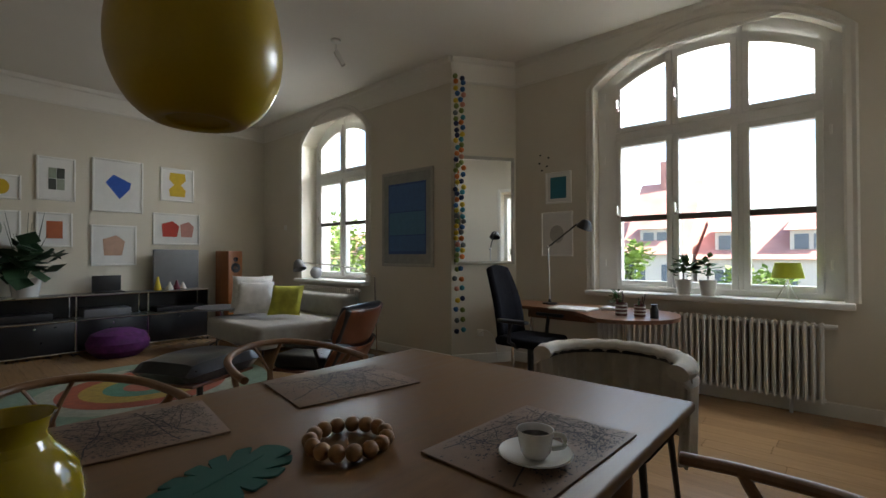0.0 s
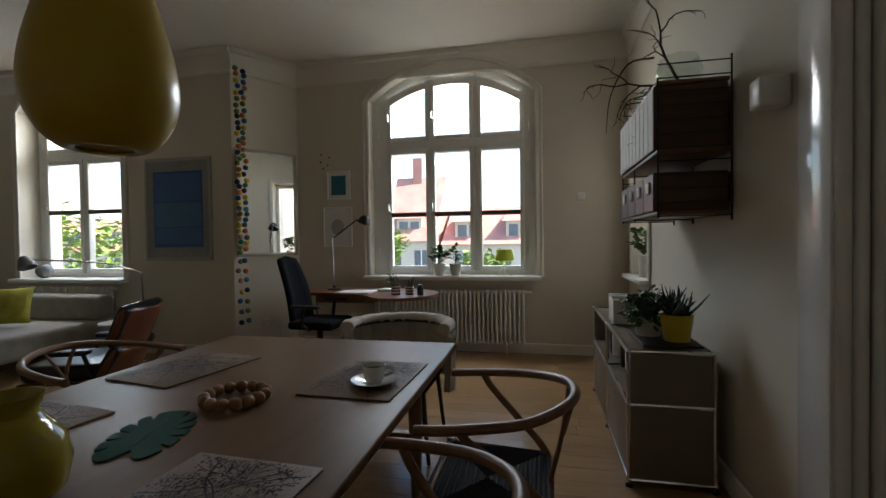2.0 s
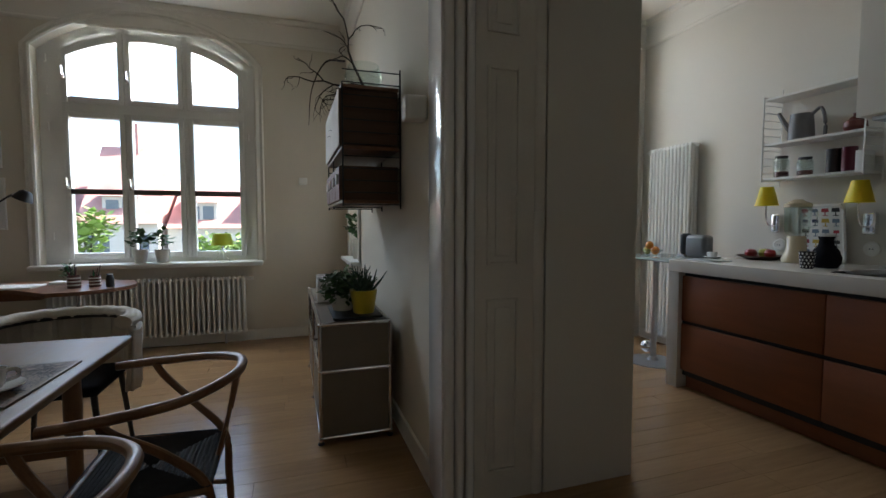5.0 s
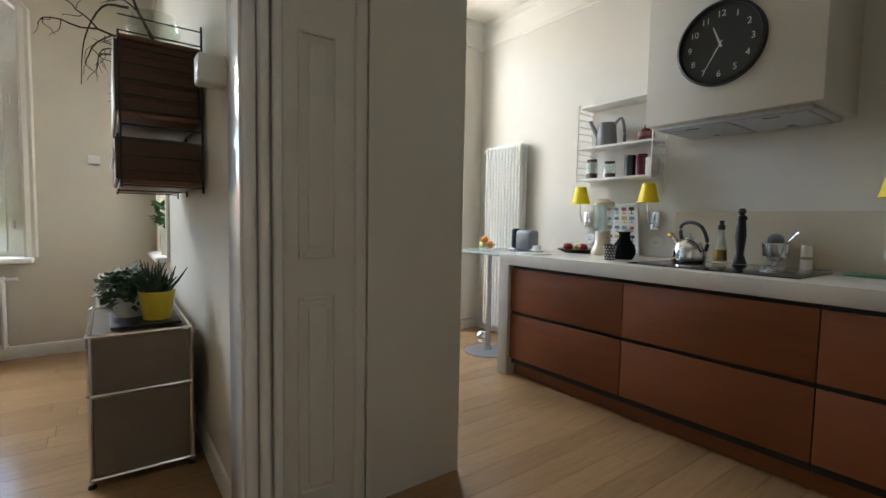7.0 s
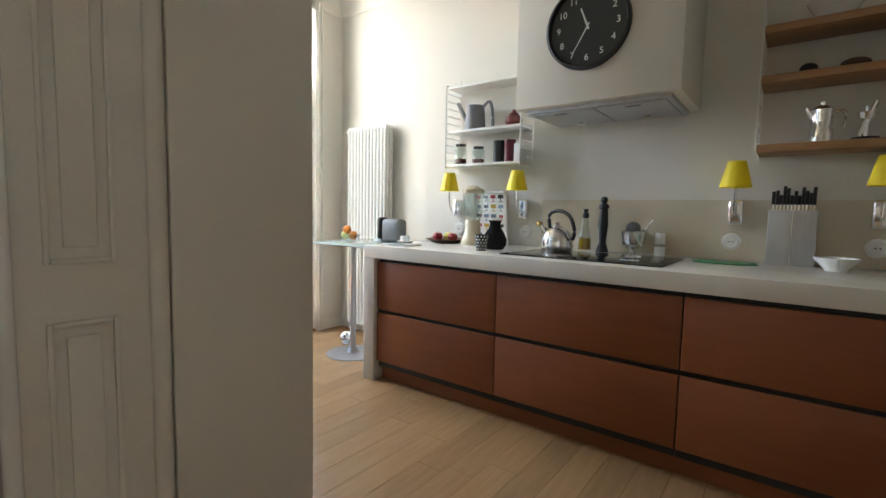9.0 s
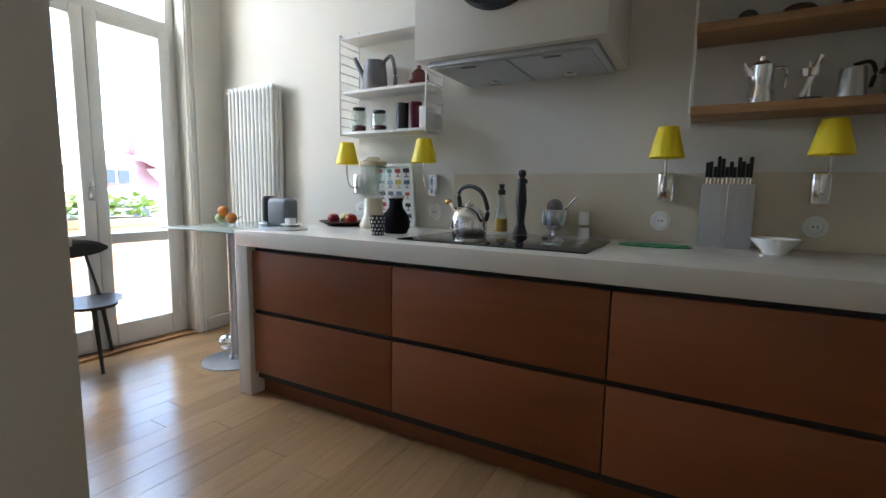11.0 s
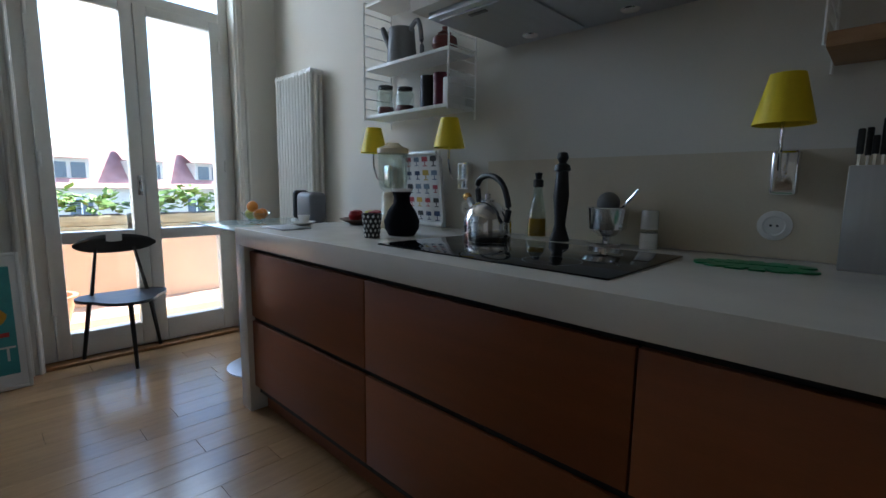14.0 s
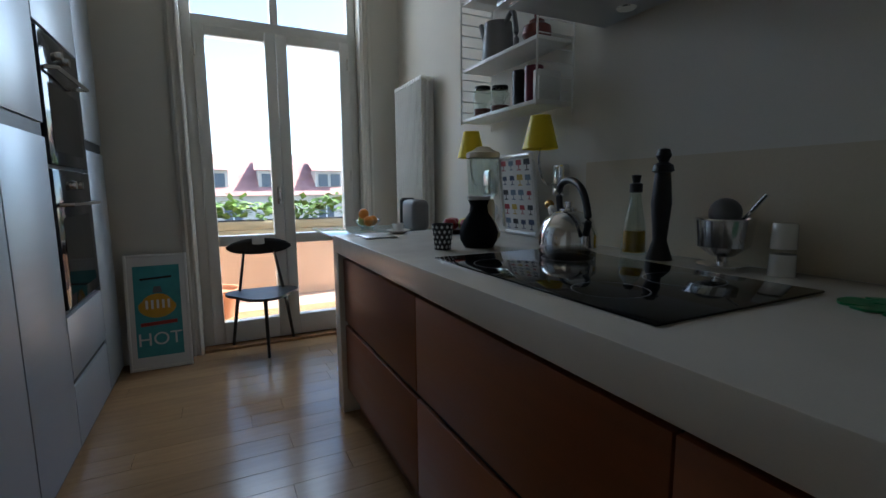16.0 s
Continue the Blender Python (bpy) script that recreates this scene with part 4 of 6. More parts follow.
def picture(x, y, z, w, h, facing, frame_m, matte_m, art, label, fw=0.02, border=0.2, depth=0.022):
    """A framed picture hung upright: frame bars, mount and printed shapes. facing: turn of its front from -y."""
    p = thing("framed_picture", label, "picture", x, y, z, facing)
    bm = box(-w / 2, -w / 2 + fw, -depth, 0, -h / 2, h / 2, bev=0.003)
    box(w / 2 - fw, w / 2, -depth, 0, -h / 2, h / 2, bev=0.003, bm=bm)
    box(-w / 2 + fw, w / 2 - fw, -depth, 0, -h / 2, -h / 2 + fw, bev=0.003, bm=bm)
    box(-w / 2 + fw, w / 2 - fw, -depth, 0, h / 2 - fw, h / 2, bev=0.003, bm=bm)
    part("frame", bm, frame_m, p)
    part("mount", box(-w / 2 + fw, w / 2 - fw, -depth * 0.5, -0.002, -h / 2 + fw, h / 2 - fw), matte_m, p)
    for i, (pts, m) in enumerate(art):
        bm = bmesh.new()
        d = -depth * 0.5 - 0.001 - 0.0008 * i
        bm.faces.new([bm.verts.new((u * w / 2, d, v * h / 2)) for u, v in pts])
        part("print", bm, m, p)
    return p


SILVER = mat("silver_frame", (0.42, 0.40, 0.36), 0.35, 0.6, vary=0.08)
GREYMOUNT = plain("grey_green_mount", (0.30, 0.31, 0.285))
BLUE1, BLUE2, BLUE3 = plain("print_blue", (0.07, 0.16, 0.38)), plain("print_teal_blue", (0.085, 0.22, 0.36)), plain("print_dark_blue", (0.045, 0.10, 0.28))
rect = lambda a, b, c, d: [(a, c), (b, c), (b, d), (a, d)]
picture(PIER, 3.97, 1.66, 0.88, 1.17, -90, SILVER, GREYMOUNT,
        [(rect(-0.74, 0.74, -0.74, 0.74), BLUE3), (rect(-0.70, 0.70, 0.15, 0.70), BLUE1), (rect(-0.70, 0.70, -0.34, 0.13), BLUE2), (rect(-0.70, 0.70, -0.68, -0.36), BLUE1)],
        "large abstract blue print in a silver frame", 0.035)
TEAL = plain("print_teal", (0.03, 0.17, 0.24))
FAINT = plain("print_faint_grey", (0.42, 0.41, 0.38))
picture(BAY, 2.30, 1.94, 0.30, 0.34, -90, WHITE, PAPER, [(rect(-0.62, 0.62, -0.68, 0.68), TEAL)], "small teal print in a white frame", 0.018)
picture(BAY, 2.32, 1.44, 0.37, 0.48, -90, WHITE, PAPER, [([(0.45 * math.cos(k * 0.4), 0.4 * math.sin(k * 0.4)) for k in range(16)], FAINT)], "pale grey drawing in a white frame", 0.016)
bird = plain("black_bird_sticker", (0.02, 0.02, 0.02))
for k, (y, z) in enumerate(((2.52, 2.32), (2.42, 2.28), (2.53, 2.23), (2.50, 2.15), (2.43, 2.08), (2.44, 2.19))):
    solo("wall_sticker", ball(BAY - 0.004, y, z, 0.014, sx=0.25, sz=0.7), bird, "tiny black bird ornament on the wall", "wall ornament", "bird ornaments on the bay wall")

# mirror on the slanted pier side
mr = thing("wall_mirror", "large mirror in a thin pale wooden frame", "mirror", 4.375, 3.055, 1.72, math.degrees(math.atan2(2.84 - PY, BAY - PIER)))
bm = box(-0.36, -0.325, -0.028, -0.002, -0.61, 0.61, bev=0.004)
box(0.325, 0.36, -0.028, -0.002, -0.61, 0.61, bev=0.004, bm=bm)
box(-0.325, 0.325, -0.028, -0.002, -0.61, -0.575, bev=0.004, bm=bm)
box(-0.325, 0.325, -0.028, -0.002, 0.575, 0.61, bev=0.004, bm=bm)
part("frame", bm, SILVER, mr)
part("glass", box(-0.325, 0.325, -0.014, -0.003, -0.575, 0.575), MIRROR, mr)

# felt ball garland hanging at the pier's edge
FELT = [plain("felt_" + n, c, 0.95) for n, c in (("yellow", (0.55, 0.38, 0.03)), ("orange", (0.50, 0.14, 0.03)), ("blue", (0.03, 0.10, 0.22)), ("green", (0.16, 0.20, 0.05)), ("navy", (0.02, 0.03, 0.07)), ("grey", (0.12, 0.13, 0.13)), ("pink", (0.5, 0.22, 0.16)), ("teal", (0.05, 0.22, 0.26)))]
gd = thing("felt_garland", "hanging garland of multicoloured felt balls", "garland", PIER - 0.03, PY - 0.07, 0)
rnd = random.Random(4)
base = [new_me for new_me in (mesh_of("felt_ball", ball(0, 0, 0, 0.029, u=10, v=7), m) for m in FELT)]
for strand in range(2):
    z, k = 3.18 - 0.03 * strand, 0
    last = (0.02 * strand, -0.02 - 0.05 * strand, 3.24)
    while z > 0.36:
        ob = new("felt_ball", rnd.choice(base))
        ob.parent = gd
        ob.location = (0.0 + 0.03 * strand + rnd.uniform(-.012, .012), -0.03 - 0.06 * strand + rnd.uniform(-.02, .02), z)
        z -= rnd.uniform(0.05, 0.075) if z > 1.2 else rnd.uniform(0.09, 0.13)
part("string", tube([(0, -0.03, 3.24), (0, -0.03, 0.4)], 0.002, seg=5), PAPER, gd)
so = thing("wall_socket", "white wall socket with a plugged cable", "socket", 4.33, 3.084, 0.34, math.degrees(math.atan2(2.84 - PY, BAY - PIER)))
part("plate", box(-0.04, 0.04, -0.012, 0, -0.04, 0.04, bev=0.005), WHITE, so)
part("cable", tube([(0, -0.015, 0), (0.06, -0.05, 0.03), (0.16, -0.04, -0.08), (0.2, -0.05, -0.33)], 0.005, smooth=4), WHITE, so)
solo("thermostat", box(BAY - 0.03, BAY - 0.001, -0.54, -0.45, 1.68, 1.76, bev=0.008), WHITE, "small white room thermostat on the wall", "thermostat")

# ---- sideboard, string shelf and things on them ----


def usm(name, x0, x1, y0, y1, levels, cols, panel, label, front=1, opens=()):
    """Chrome tube furniture with panels; front is the side (+1/-1 in y) of its doors."""
    u = thing(name, label, "sideboard")
    xs = [x0 + (x1 - x0) * i / cols for i in range(cols + 1)]
    tubes = bmesh.new()
    for x in xs:
        for y in (y0, y1):
            tube([(x, y, 0.02), (x, y, levels[-1])], 0.011, bm=tubes)
        for z in levels:
            tube([(x, y0, z), (x, y1, z)], 0.011, bm=tubes)
    for z in levels:
        for y in (y0, y1):
            tube([(x0, y, z), (x1, y, z)], 0.011, bm=tubes)
    for x in xs:
        for y in (y0, y1):
            for z in levels:
                ball(x, y, z, 0.0145, bm=tubes, u=8, v=6)
    part("tube_frame", tubes, CHROME, u)
    for x in xs:
        for y in (y0, y1):
            part("foot", lathe([(0, 0), (0.018, 0), (0.018, 0.012), (0.008, 0.022), (0, 0.022)], x, y, 12), BLACK, u)
    yf, yb = (y1, y0) if front > 0 else (y0, y1)
    for li in range(len(levels) - 1):
        z0, z1 = levels[li] + 0.012, levels[li + 1] - 0.012
        for x in (x0, x1):
            part("side_panel", box(x - 0.003, x + 0.003, y0 + 0.012, y1 - 0.012, z0, z1), panel, u)
        part("back_panel", box(x0 + 0.012, x1 - 0.012, yb - 0.003, yb + 0.003, z0, z1), panel, u)
        for c in range(cols):
            if li in opens:
                continue
            dr = part("door", box(xs[c] + 0.014, xs[c + 1] - 0.014, yf - 0.004, yf + 0.004, z0, z1, bev=0.002), panel, u)
            part("knob", lathe([(0, 0), (0.012, 0), (0.012, 0.012), (0, 0.012)], 0, 0, 12), CHROME, dr)
            kb = dr.children[0]
            kb.location, kb.rotation_euler = ((xs[c] + xs[c + 1]) / 2, yf, z1 - 0.05), (-front * math.pi / 2, 0, 0)
    for z in levels:
        part("shelf_panel", box(x0 + 0.012, x1 - 0.012, y0 + 0.012, y1 - 0.012, z - 0.003, z + 0.003), panel, u)
    return u


usm("sideboard", 2.02, 3.52, -0.90, -0.50, (0.035, 0.42, 0.69), 2, USMBROWN, "brown metal sideboard with chrome tube frame", 1, (1,))
rnd = random.Random(9)
x = 2.08
while x < 3.44:
    w = rnd.uniform(0.02, 0.06)
    if abs(x - 2.77) > 0.07 and rnd.random() < 0.8:
        solo("book", box(x, x + w, -0.86, -0.56 - rnd.uniform(0, 0.04), 0.4345, 0.434 + rnd.uniform(0.14, 0.22), bev=0.003), rnd.choice([BLACK, CARD, GREYP, WINE, PAPER]), "upright book in the open sideboard", "book", "books in the sideboard")
    x += w + 0.004
solo("plant_tray", box(2.07, 2.50, -0.87, -0.58, 0.7025, 0.716, bev=0.005), BLACK, "black metal plant tray on the sideboard", "tray")
p = thing("fern_plant", "bushy green fern in a pale pot", "plant", 2.33, -0.66, 0.7165)
part("pot", lathe([(0, 0), (0.06, 0), (0.08, 0.10), (0.072, 0.10), (0.06, 0.09), (0, 0.09)]), POTW, p)
bm = leaves(420, (0, 0, 0.15), (0.15, 0.13, 0.11), 0.045, 21, droop=0.8, slim=0.4)
for k in range(16):
    a = 2 * math.pi * k / 16
    tube([(0, 0, 0.09), (0.08 * math.cos(a), 0.08 * math.sin(a), 0.2), (0.17 * math.cos(a), 0.14 * math.sin(a), 0.14)], 0.002, bm=bm, seg=4, smooth=3)
part("fronds", bm, LEAF, p)
p = thing("succulent_plant", "spiky dark succulent in a yellow pot", "plant", 2.20, -0.775, 0.7165)
part("pot", lathe([(0, 0), (0.062, 0), (0.082, 0.13), (0.084, 0.14), (0.074, 0.14), (0.068, 0.12), (0, 0.12)]), POTY, p)
bm = bmesh.new()
rnd = random.Random(2)
for k in range(44):
    a, e = rnd.uniform(0, 6.28), rnd.uniform(0.5, 1.45)
    L = rnd.uniform(0.10, 0.19)
    d = Vector((math.cos(a) * math.cos(e), math.sin(a) * math.cos(e), math.sin(e)))
    s = Vector((rnd.uniform(-.04, .04), rnd.uniform(-.04, .04), 0.12))
    tube([s, s + d * L * 0.6, s + d * L + Vector((0, 0, 0.01))], (0.010, 0.002), bm=bm, seg=5)
part("leaves", bm, LEAFD, p)
for k in range(4):
    solo("white_file", box(2.72 + 0.05 * k, 2.765 + 0.05 * k, -0.70, -0.53, 0.7025, 0.86 + 0.02 * (k % 2), bev=0.003), PAPER, "white paper bag standing on the sideboard", "paper bag", "white bags on the sideboard")
p = thing("potted_plant", "small plant in a slim green pot on the side sill", "plant", 4.05, -1.0, 0.9)
part("pot", lathe([(0, 0), (0.05, 0), (0.055, 0.2), (0.045, 0.2), (0, 0.18)]), POTW, p)
part("leaves", leaves(50, (0, 0, 0.34), (0.09, 0.09, 0.14), 0.09, 5, slim=0.5), LEAF, p)

sh = thing("string_shelf", "dark wall shelf with wire ladder sides", "shelf", 0.03, -0.035)
for x in (1.95, 2.52, 2.92):
    bm = bmesh.new()
    for y in (-0.925, -0.60):
        tube([(x, y, 1.345 if y < -0.8 else 1.36), (x, y, 2.13 if y < -0.8 else 2.04)], 0.005, bm=bm, seg=6)
    for k in range(12):
        z = 1.37 + 0.067 * k
        tube([(x, -0.925, z), (x, -0.60, z)], 0.0035, bm=bm, seg=5)
    part("ladder", bm, BLACK, sh)
for z in (1.385, 1.685, 2.02):
    part("board", box(1.955, 2.915, -0.92, -0.595, z - 0.009, z + 0.009, bev=0.002), WALNUT, sh)
for z, zs in ((1.695, 0.31), (1.395, 0.19)):
    for k in range(4 if z < 1.5 else 9):
        w = 0.10 if z > 1.5 else 0.22
        x = 1.965 + (w + 0.004) * k
        m = CARD
        f = thing("file_box", "brown wooden file box with white spine" if z > 1.5 else "dark brown storage box with white handle", "file box", 0.03, -0.035, 0, 0, "boxes on the wall shelf")
        part("case", box(x, x + w, -0.915, -0.585, z, z + zs, bev=0.002), CARD, f)
        part("front", box(x + 0.004, x + w - 0.004, -0.585, -0.580, z + 0.004, z + zs - 0.004), PAPER if z > 1.5 else WINE, f, "white spine label")
        if z > 1.5 and k == 0:
            for q in range(5):
                part("slat", box(x - 0.004, x + 0.0, -0.91, -0.59, z + 0.01 + 0.06 * q, z + 0.06 + 0.06 * q, bev=0.0015), CARD, f)
        if z < 1.5:
            part("handle", box(x + 0.05, x + 0.12, -0.579, -0.57, z + 0.09, z + 0.15, bev=0.004), PAPER, f)
v = thing("branch_vase", "glass bowl vase holding dry crooked branches", "vase", 2.18, -0.785, 2.03)
part("bowl", lathe([(0, 0), (0.06, 0), (0.10, 0.04), (0.115, 0.10), (0.09, 0.17), (0.085, 0.17), (0.11, 0.10), (0.055, 0.01), (0, 0.01)]), CLEAR, v)
rnd = random.Random(11)
bm = bmesh.new()


def twig(p, d, L, r, depth):
    pts = [Vector(p)]
    for _ in range(5):
        d = (d + Vector((rnd.uniform(-.5, .5), rnd.uniform(-.5, .5), rnd.uniform(-.4, .35)))).normalized()
        q = pts[-1] + d * L / 5
        q.y = max(q.y, -0.16)
        pts.append(q)
    tube(pts, (r, r * 0.45), bm=bm, seg=5)
    if depth:
        for k in (2, 3, 4, 5):
            twig(pts[k], (d + Vector((rnd.uniform(-1, 1), rnd.uniform(-1, 1), rnd.uniform(-.6, .6)))).normalized(), L * 0.55, r * 0.5, depth - 1)


for d in ((0.2, 0.5, 0.9), (0.7, 0.4, 0.6), (0.5, 0.7, 0.3)):
    twig((0, 0, 0.05), Vector(d), 0.36, 0.009, 2)
tube([(0.1, 0.1, 0.22), (0.28, 0.2, 0.26), (0.42, 0.28, 0.12), (0.48, 0.3, -0.1)], (0.007, 0.002), bm=bm, seg=5, smooth=4)
part("branches", bm, BARK, v)
solo("black_bowl", lathe([(0, 2.03), (0.05, 2.03), (0.09, 2.08), (0.085, 2.08), (0.04, 2.04), (0, 2.04)], 2.36, -0.74), BLACK, "black bowl on top of the wall shelf", "bowl")
solo("intercom_box", box(1.48, 1.58, DIV + 0.001, DIV + 0.11, 1.75, 1.865, bev=0.014, seg=3), WHITE, "small white wall loudspeaker box", "speaker box")

# ---- far living area ----
usm("media_lowboard", -0.9, 2.95, 7.05, 7.45, (0.04, 0.42, 0.72), 5, USMBLACK, "long black metal lowboard with chrome tubes", -1, (1,))
for a, b, h, m, lab in ((1.5, 2.0, 0.10, GREYP, "grey hi-fi amplifier in the lowboard"), (2.3, 2.95, 0.06, BLACK, "flat black player in the lowboard"), (0.6, 1.2, 0.09, BLACK, "black hi-fi unit in the lowboard")):
    solo("hifi_unit", box(a, b, 7.10, 7.42, 0.434, 0.434 + h, bev=0.005), m, lab, "hi-fi unit")
solo("television", box(2.32, 2.92, 7.32, 7.36, 0.7315, 1.30, bev=0.008), GREYP, "switched-off flat television with a grey screen", "television")
lp = thing("laptop", "open black laptop on the lowboard", "laptop", 1.78, 7.24, 0.7315)
part("base", box(-0.16, 0.16, -0.11, 0.11, 0, 0.016, bev=0.004), BLACK, lp)
part("screen", box(-0.16, 0.16, 0.10, 0.115, 0.016, 0.22, bev=0.004), BLACK, lp)
for k, (x, h, m) in enumerate(((2.32, 0.19, POTY), (2.47, 0.11, POTW), (2.56, 0.13, WINE), (2.64, 0.10, POTW))):
    solo("ceramic_bottle", lathe([(0, 0.7315), (0.045, 0.7315), (0.05, 0.75), (0.02, 0.7315 + h * 0.7), (0.012, 0.7315 + h), (0, 0.7315 + h)], x, 7.14, 16), m, "small tapered ceramic vase on the lowboard", "vase", "ceramics on the lowboard")
p = thing("monstera_plant", "large leafy houseplant in a white pot", "plant", 0.97, 7.25, 0.7315)
part("pot", lathe([(0, 0), (0.12, 0), (0.15, 0.22), (0.135, 0.22), (0.11, 0.2), (0, 0.2)]), CHINA, p)
bm = leaves(60, (0, 0, 0.42), (0.32, 0.22, 0.20), 0.22, 14, droop=0.6, slim=0.5)
for k in range(9):
    a = k * 0.7
    tube([(0, 0, 0.2), (0.1 * math.cos(a), 0.1 * math.sin(a), 0.5), (0.2 * math.cos(a), 0.12 * math.sin(a), 0.75 + 0.25 * (k % 3) / 2)], (0.006, 0.002), bm=bm, seg=5, smooth=4)
part("leaves", bm, LEAFD, p)
sp = thing("loudspeaker", "tall cherry veneer floor-standing loudspeaker", "loudspeaker", 3.34, 7.25, 0, 12)
part("plinth", box(-0.15, 0.15, -0.19, 0.19, 0, 0.04, bev=0.006), BLACK, sp)
part("cabinet", box(-0.12, 0.12, -0.16, 0.16, 0.04, 1.28, bev=0.006), SPKW, sp)
for z, r in ((1.15, 0.035), (1.02, 0.075)):
    dv = part("driver", lathe([(0, -0.01), (r * 0.4, 0.0), (r * 0.9, 0.014), (r, 0.014), (r, 0.0), (0, 0)], seg=24), BLACK, sp)
    dv.location, dv.rotation_euler = (0, -0.16, z), (math.pi / 2, 0, 0)
pf = solo("knitted_pouf", lathe([(0, 0), (0.22, 0.0), (0.31, 0.08), (0.33, 0.17), (0.28, 0.27), (0.15, 0.32), (0, 0.33)], 1.76, 6.68, 36), PURPLE, "round purple knitted pouf on the floor", "pouf")
st = thing("side_table", "round grey side table on a pedestal", "side table", 2.84, 6.3, 0)
part("tabletop", lathe([(0, 0.50), (0.34, 0.50), (0.35, 0.512), (0.34, 0.525), (0, 0.525)], seg=36), GREYP, st)
part("column", tube([(0, 0, 0.04), (0, 0, 0.5)], 0.022), CHROME, st)
for k in range(4):
    a = k * math.pi / 2 + 0.4
    part("foot", tube([(0, 0, 0.09), (0.15 * math.cos(a), 0.15 * math.sin(a), 0.05), (0.28 * math.cos(a), 0.28 * math.sin(a), 0.012)], 0.013, smooth=3), CHROME, st)

sf = thing("sofa", "grey fabric sofa with low arms on thin legs", "sofa", 3.32, 5.42, 0, 0)
part("seat", box(-0.72, 0.62, -0.62, 0.80, 0.16, 0.42, bev=0.06, seg=4), GREYF, sf)
part("back", box(0.40, 0.66, -0.62, 0.80, 0.40, 0.70, bev=0.07, seg=4), GREYF, sf)
part("arm", box(-0.30, 0.60, 0.66, 0.86, 0.36, 0.62, bev=0.07, seg=4), GREYF, sf)
for x, y in ((-0.62, -0.52), (-0.62, 0.7), (0.5, -0.52), (0.5, 0.7)):
    part("leg", tube([(x, y, 0), (x, y, 0.18)], 0.012), BLACK, sf)
for x, y, z, rx, rz, m, lab, s in ((3.15, 6.07, 0.665, 66, -35, PILLOWW, "cream scatter cushion on the sofa", 0.52), (3.06, 5.80, 0.625, 60, -38, PILLOWW, "white patterned scatter cushion on the sofa", 0.46), (3.32, 5.44, 0.60, 62, -50, PILLOWG, "olive green patterned scatter cushion on the sofa", 0.42)):
    pl = solo("cushion", cushion(s, s, 0.16), m, lab, "cushion")
    pl.matrix_world = pose(x, y, z, rx, 0, rz)

lc = thing("lounge_chair", "moulded rosewood lounge chair with black leather pads", "armchair", 2.55, 3.50, 0, 22)


def shell(w, h, curve, n=10):
    bm = bmesh.new()
    g = []
    for i in range(n + 1):
        v = 2 * i / n - 1
        row = []
        for j in range(n + 1):
            u = 2 * j / n - 1
            k = (1 - 0.18 * u ** 4 * v * v)
            row.append(bm.verts.new((u * w / 2 * (1 - 0.12 * v ** 4), -curve * (1 - u * u) * k, v * h / 2 * (1 - 0.10 * u ** 4))))
        g.append(row)
    for i in range(n):
        for j in range(n):
            bm.faces.new((g[i][j], g[i][j + 1], g[i + 1][j + 1], g[i + 1][j]))
    return bm


for z, h, y, tilt in ((0.64, 0.34, -0.36, 22), (0.36, 0.30, -0.28, 30)):
    s = part("back_shell", shell(0.72, h, 0.10), ROSEW, lc)
    s.location, s.rotation_euler = (0, y, z), (radians(tilt), 0, 0)
    md = s.modifiers.new("thick", "SOLIDIFY")
    md.thickness = 0.012
    q = part("back_pad", box(-0.32, 0.32, -0.02, 0.07, -h * 0.46, h * 0.46, bev=0.035, seg=3), LEATHER, lc)
    q.location, q.rotation_euler = (0, y - 0.02, z), (radians(tilt), 0, 0)
s = part("seat_pad", box(-0.33, 0.33, -0.25, 0.30, 0.26, 0.38, bev=0.05, seg=4), LEATHER, lc)
part("seat_shell", box(-0.34, 0.34, -0.26, 0.30, 0.235, 0.262, bev=0.012), ROSEW, lc)
for s in (-1, 1):
    part("armrest", box(s * 0.36 - 0.05, s * 0.36 + 0.05, -0.2, 0.12, 0.46, 0.50, bev=0.02), LEATHER, lc)
    part("arm_bracket", tube([(s * 0.35, -0.15, 0.46), (s * 0.33, -0.2, 0.28)], 0.015), BLACK, lc)
part("column", tube([(0, 0, 0.05), (0, 0, 0.24)], 0.025), BLACK, lc)
for k in range(5):
    a = 2 * math.pi * k / 5
    part("foot", tube([(0, 0, 0.06), (0.32 * math.cos(a), 0.32 * math.sin(a), 0.015)], (0.02, 0.014)), CHROME, lc)
ot = thing("ottoman", "black leather ottoman with a buttoned cushion", "ottoman", 1.62, 3.80, 0, 24)
part("cushion", cushion(0.76, 0.60, 0.20, puff=0.32), LEATHER, ot)
ot.children[0].location = (0, 0, 0.37)
part("shell", box(-0.31, 0.31, -0.25, 0.25, 0.27, 0.295, bev=0.012), ROSEW, ot)
part("column", tube([(0, 0, 0.05), (0, 0, 0.27)], 0.024), BLACK, ot)
for k in range(4):
    a = math.pi / 2 * k + 0.7
    part("foot", tube([(0, 0, 0.06), (0.27 * math.cos(a), 0.27 * math.sin(a), 0.014)], (0.018, 0.012)), CHROME, ot)
rg = thing("rug", "round rug of green, orange and yellow rings", "rug", 1.55, 4.85, 0.004)
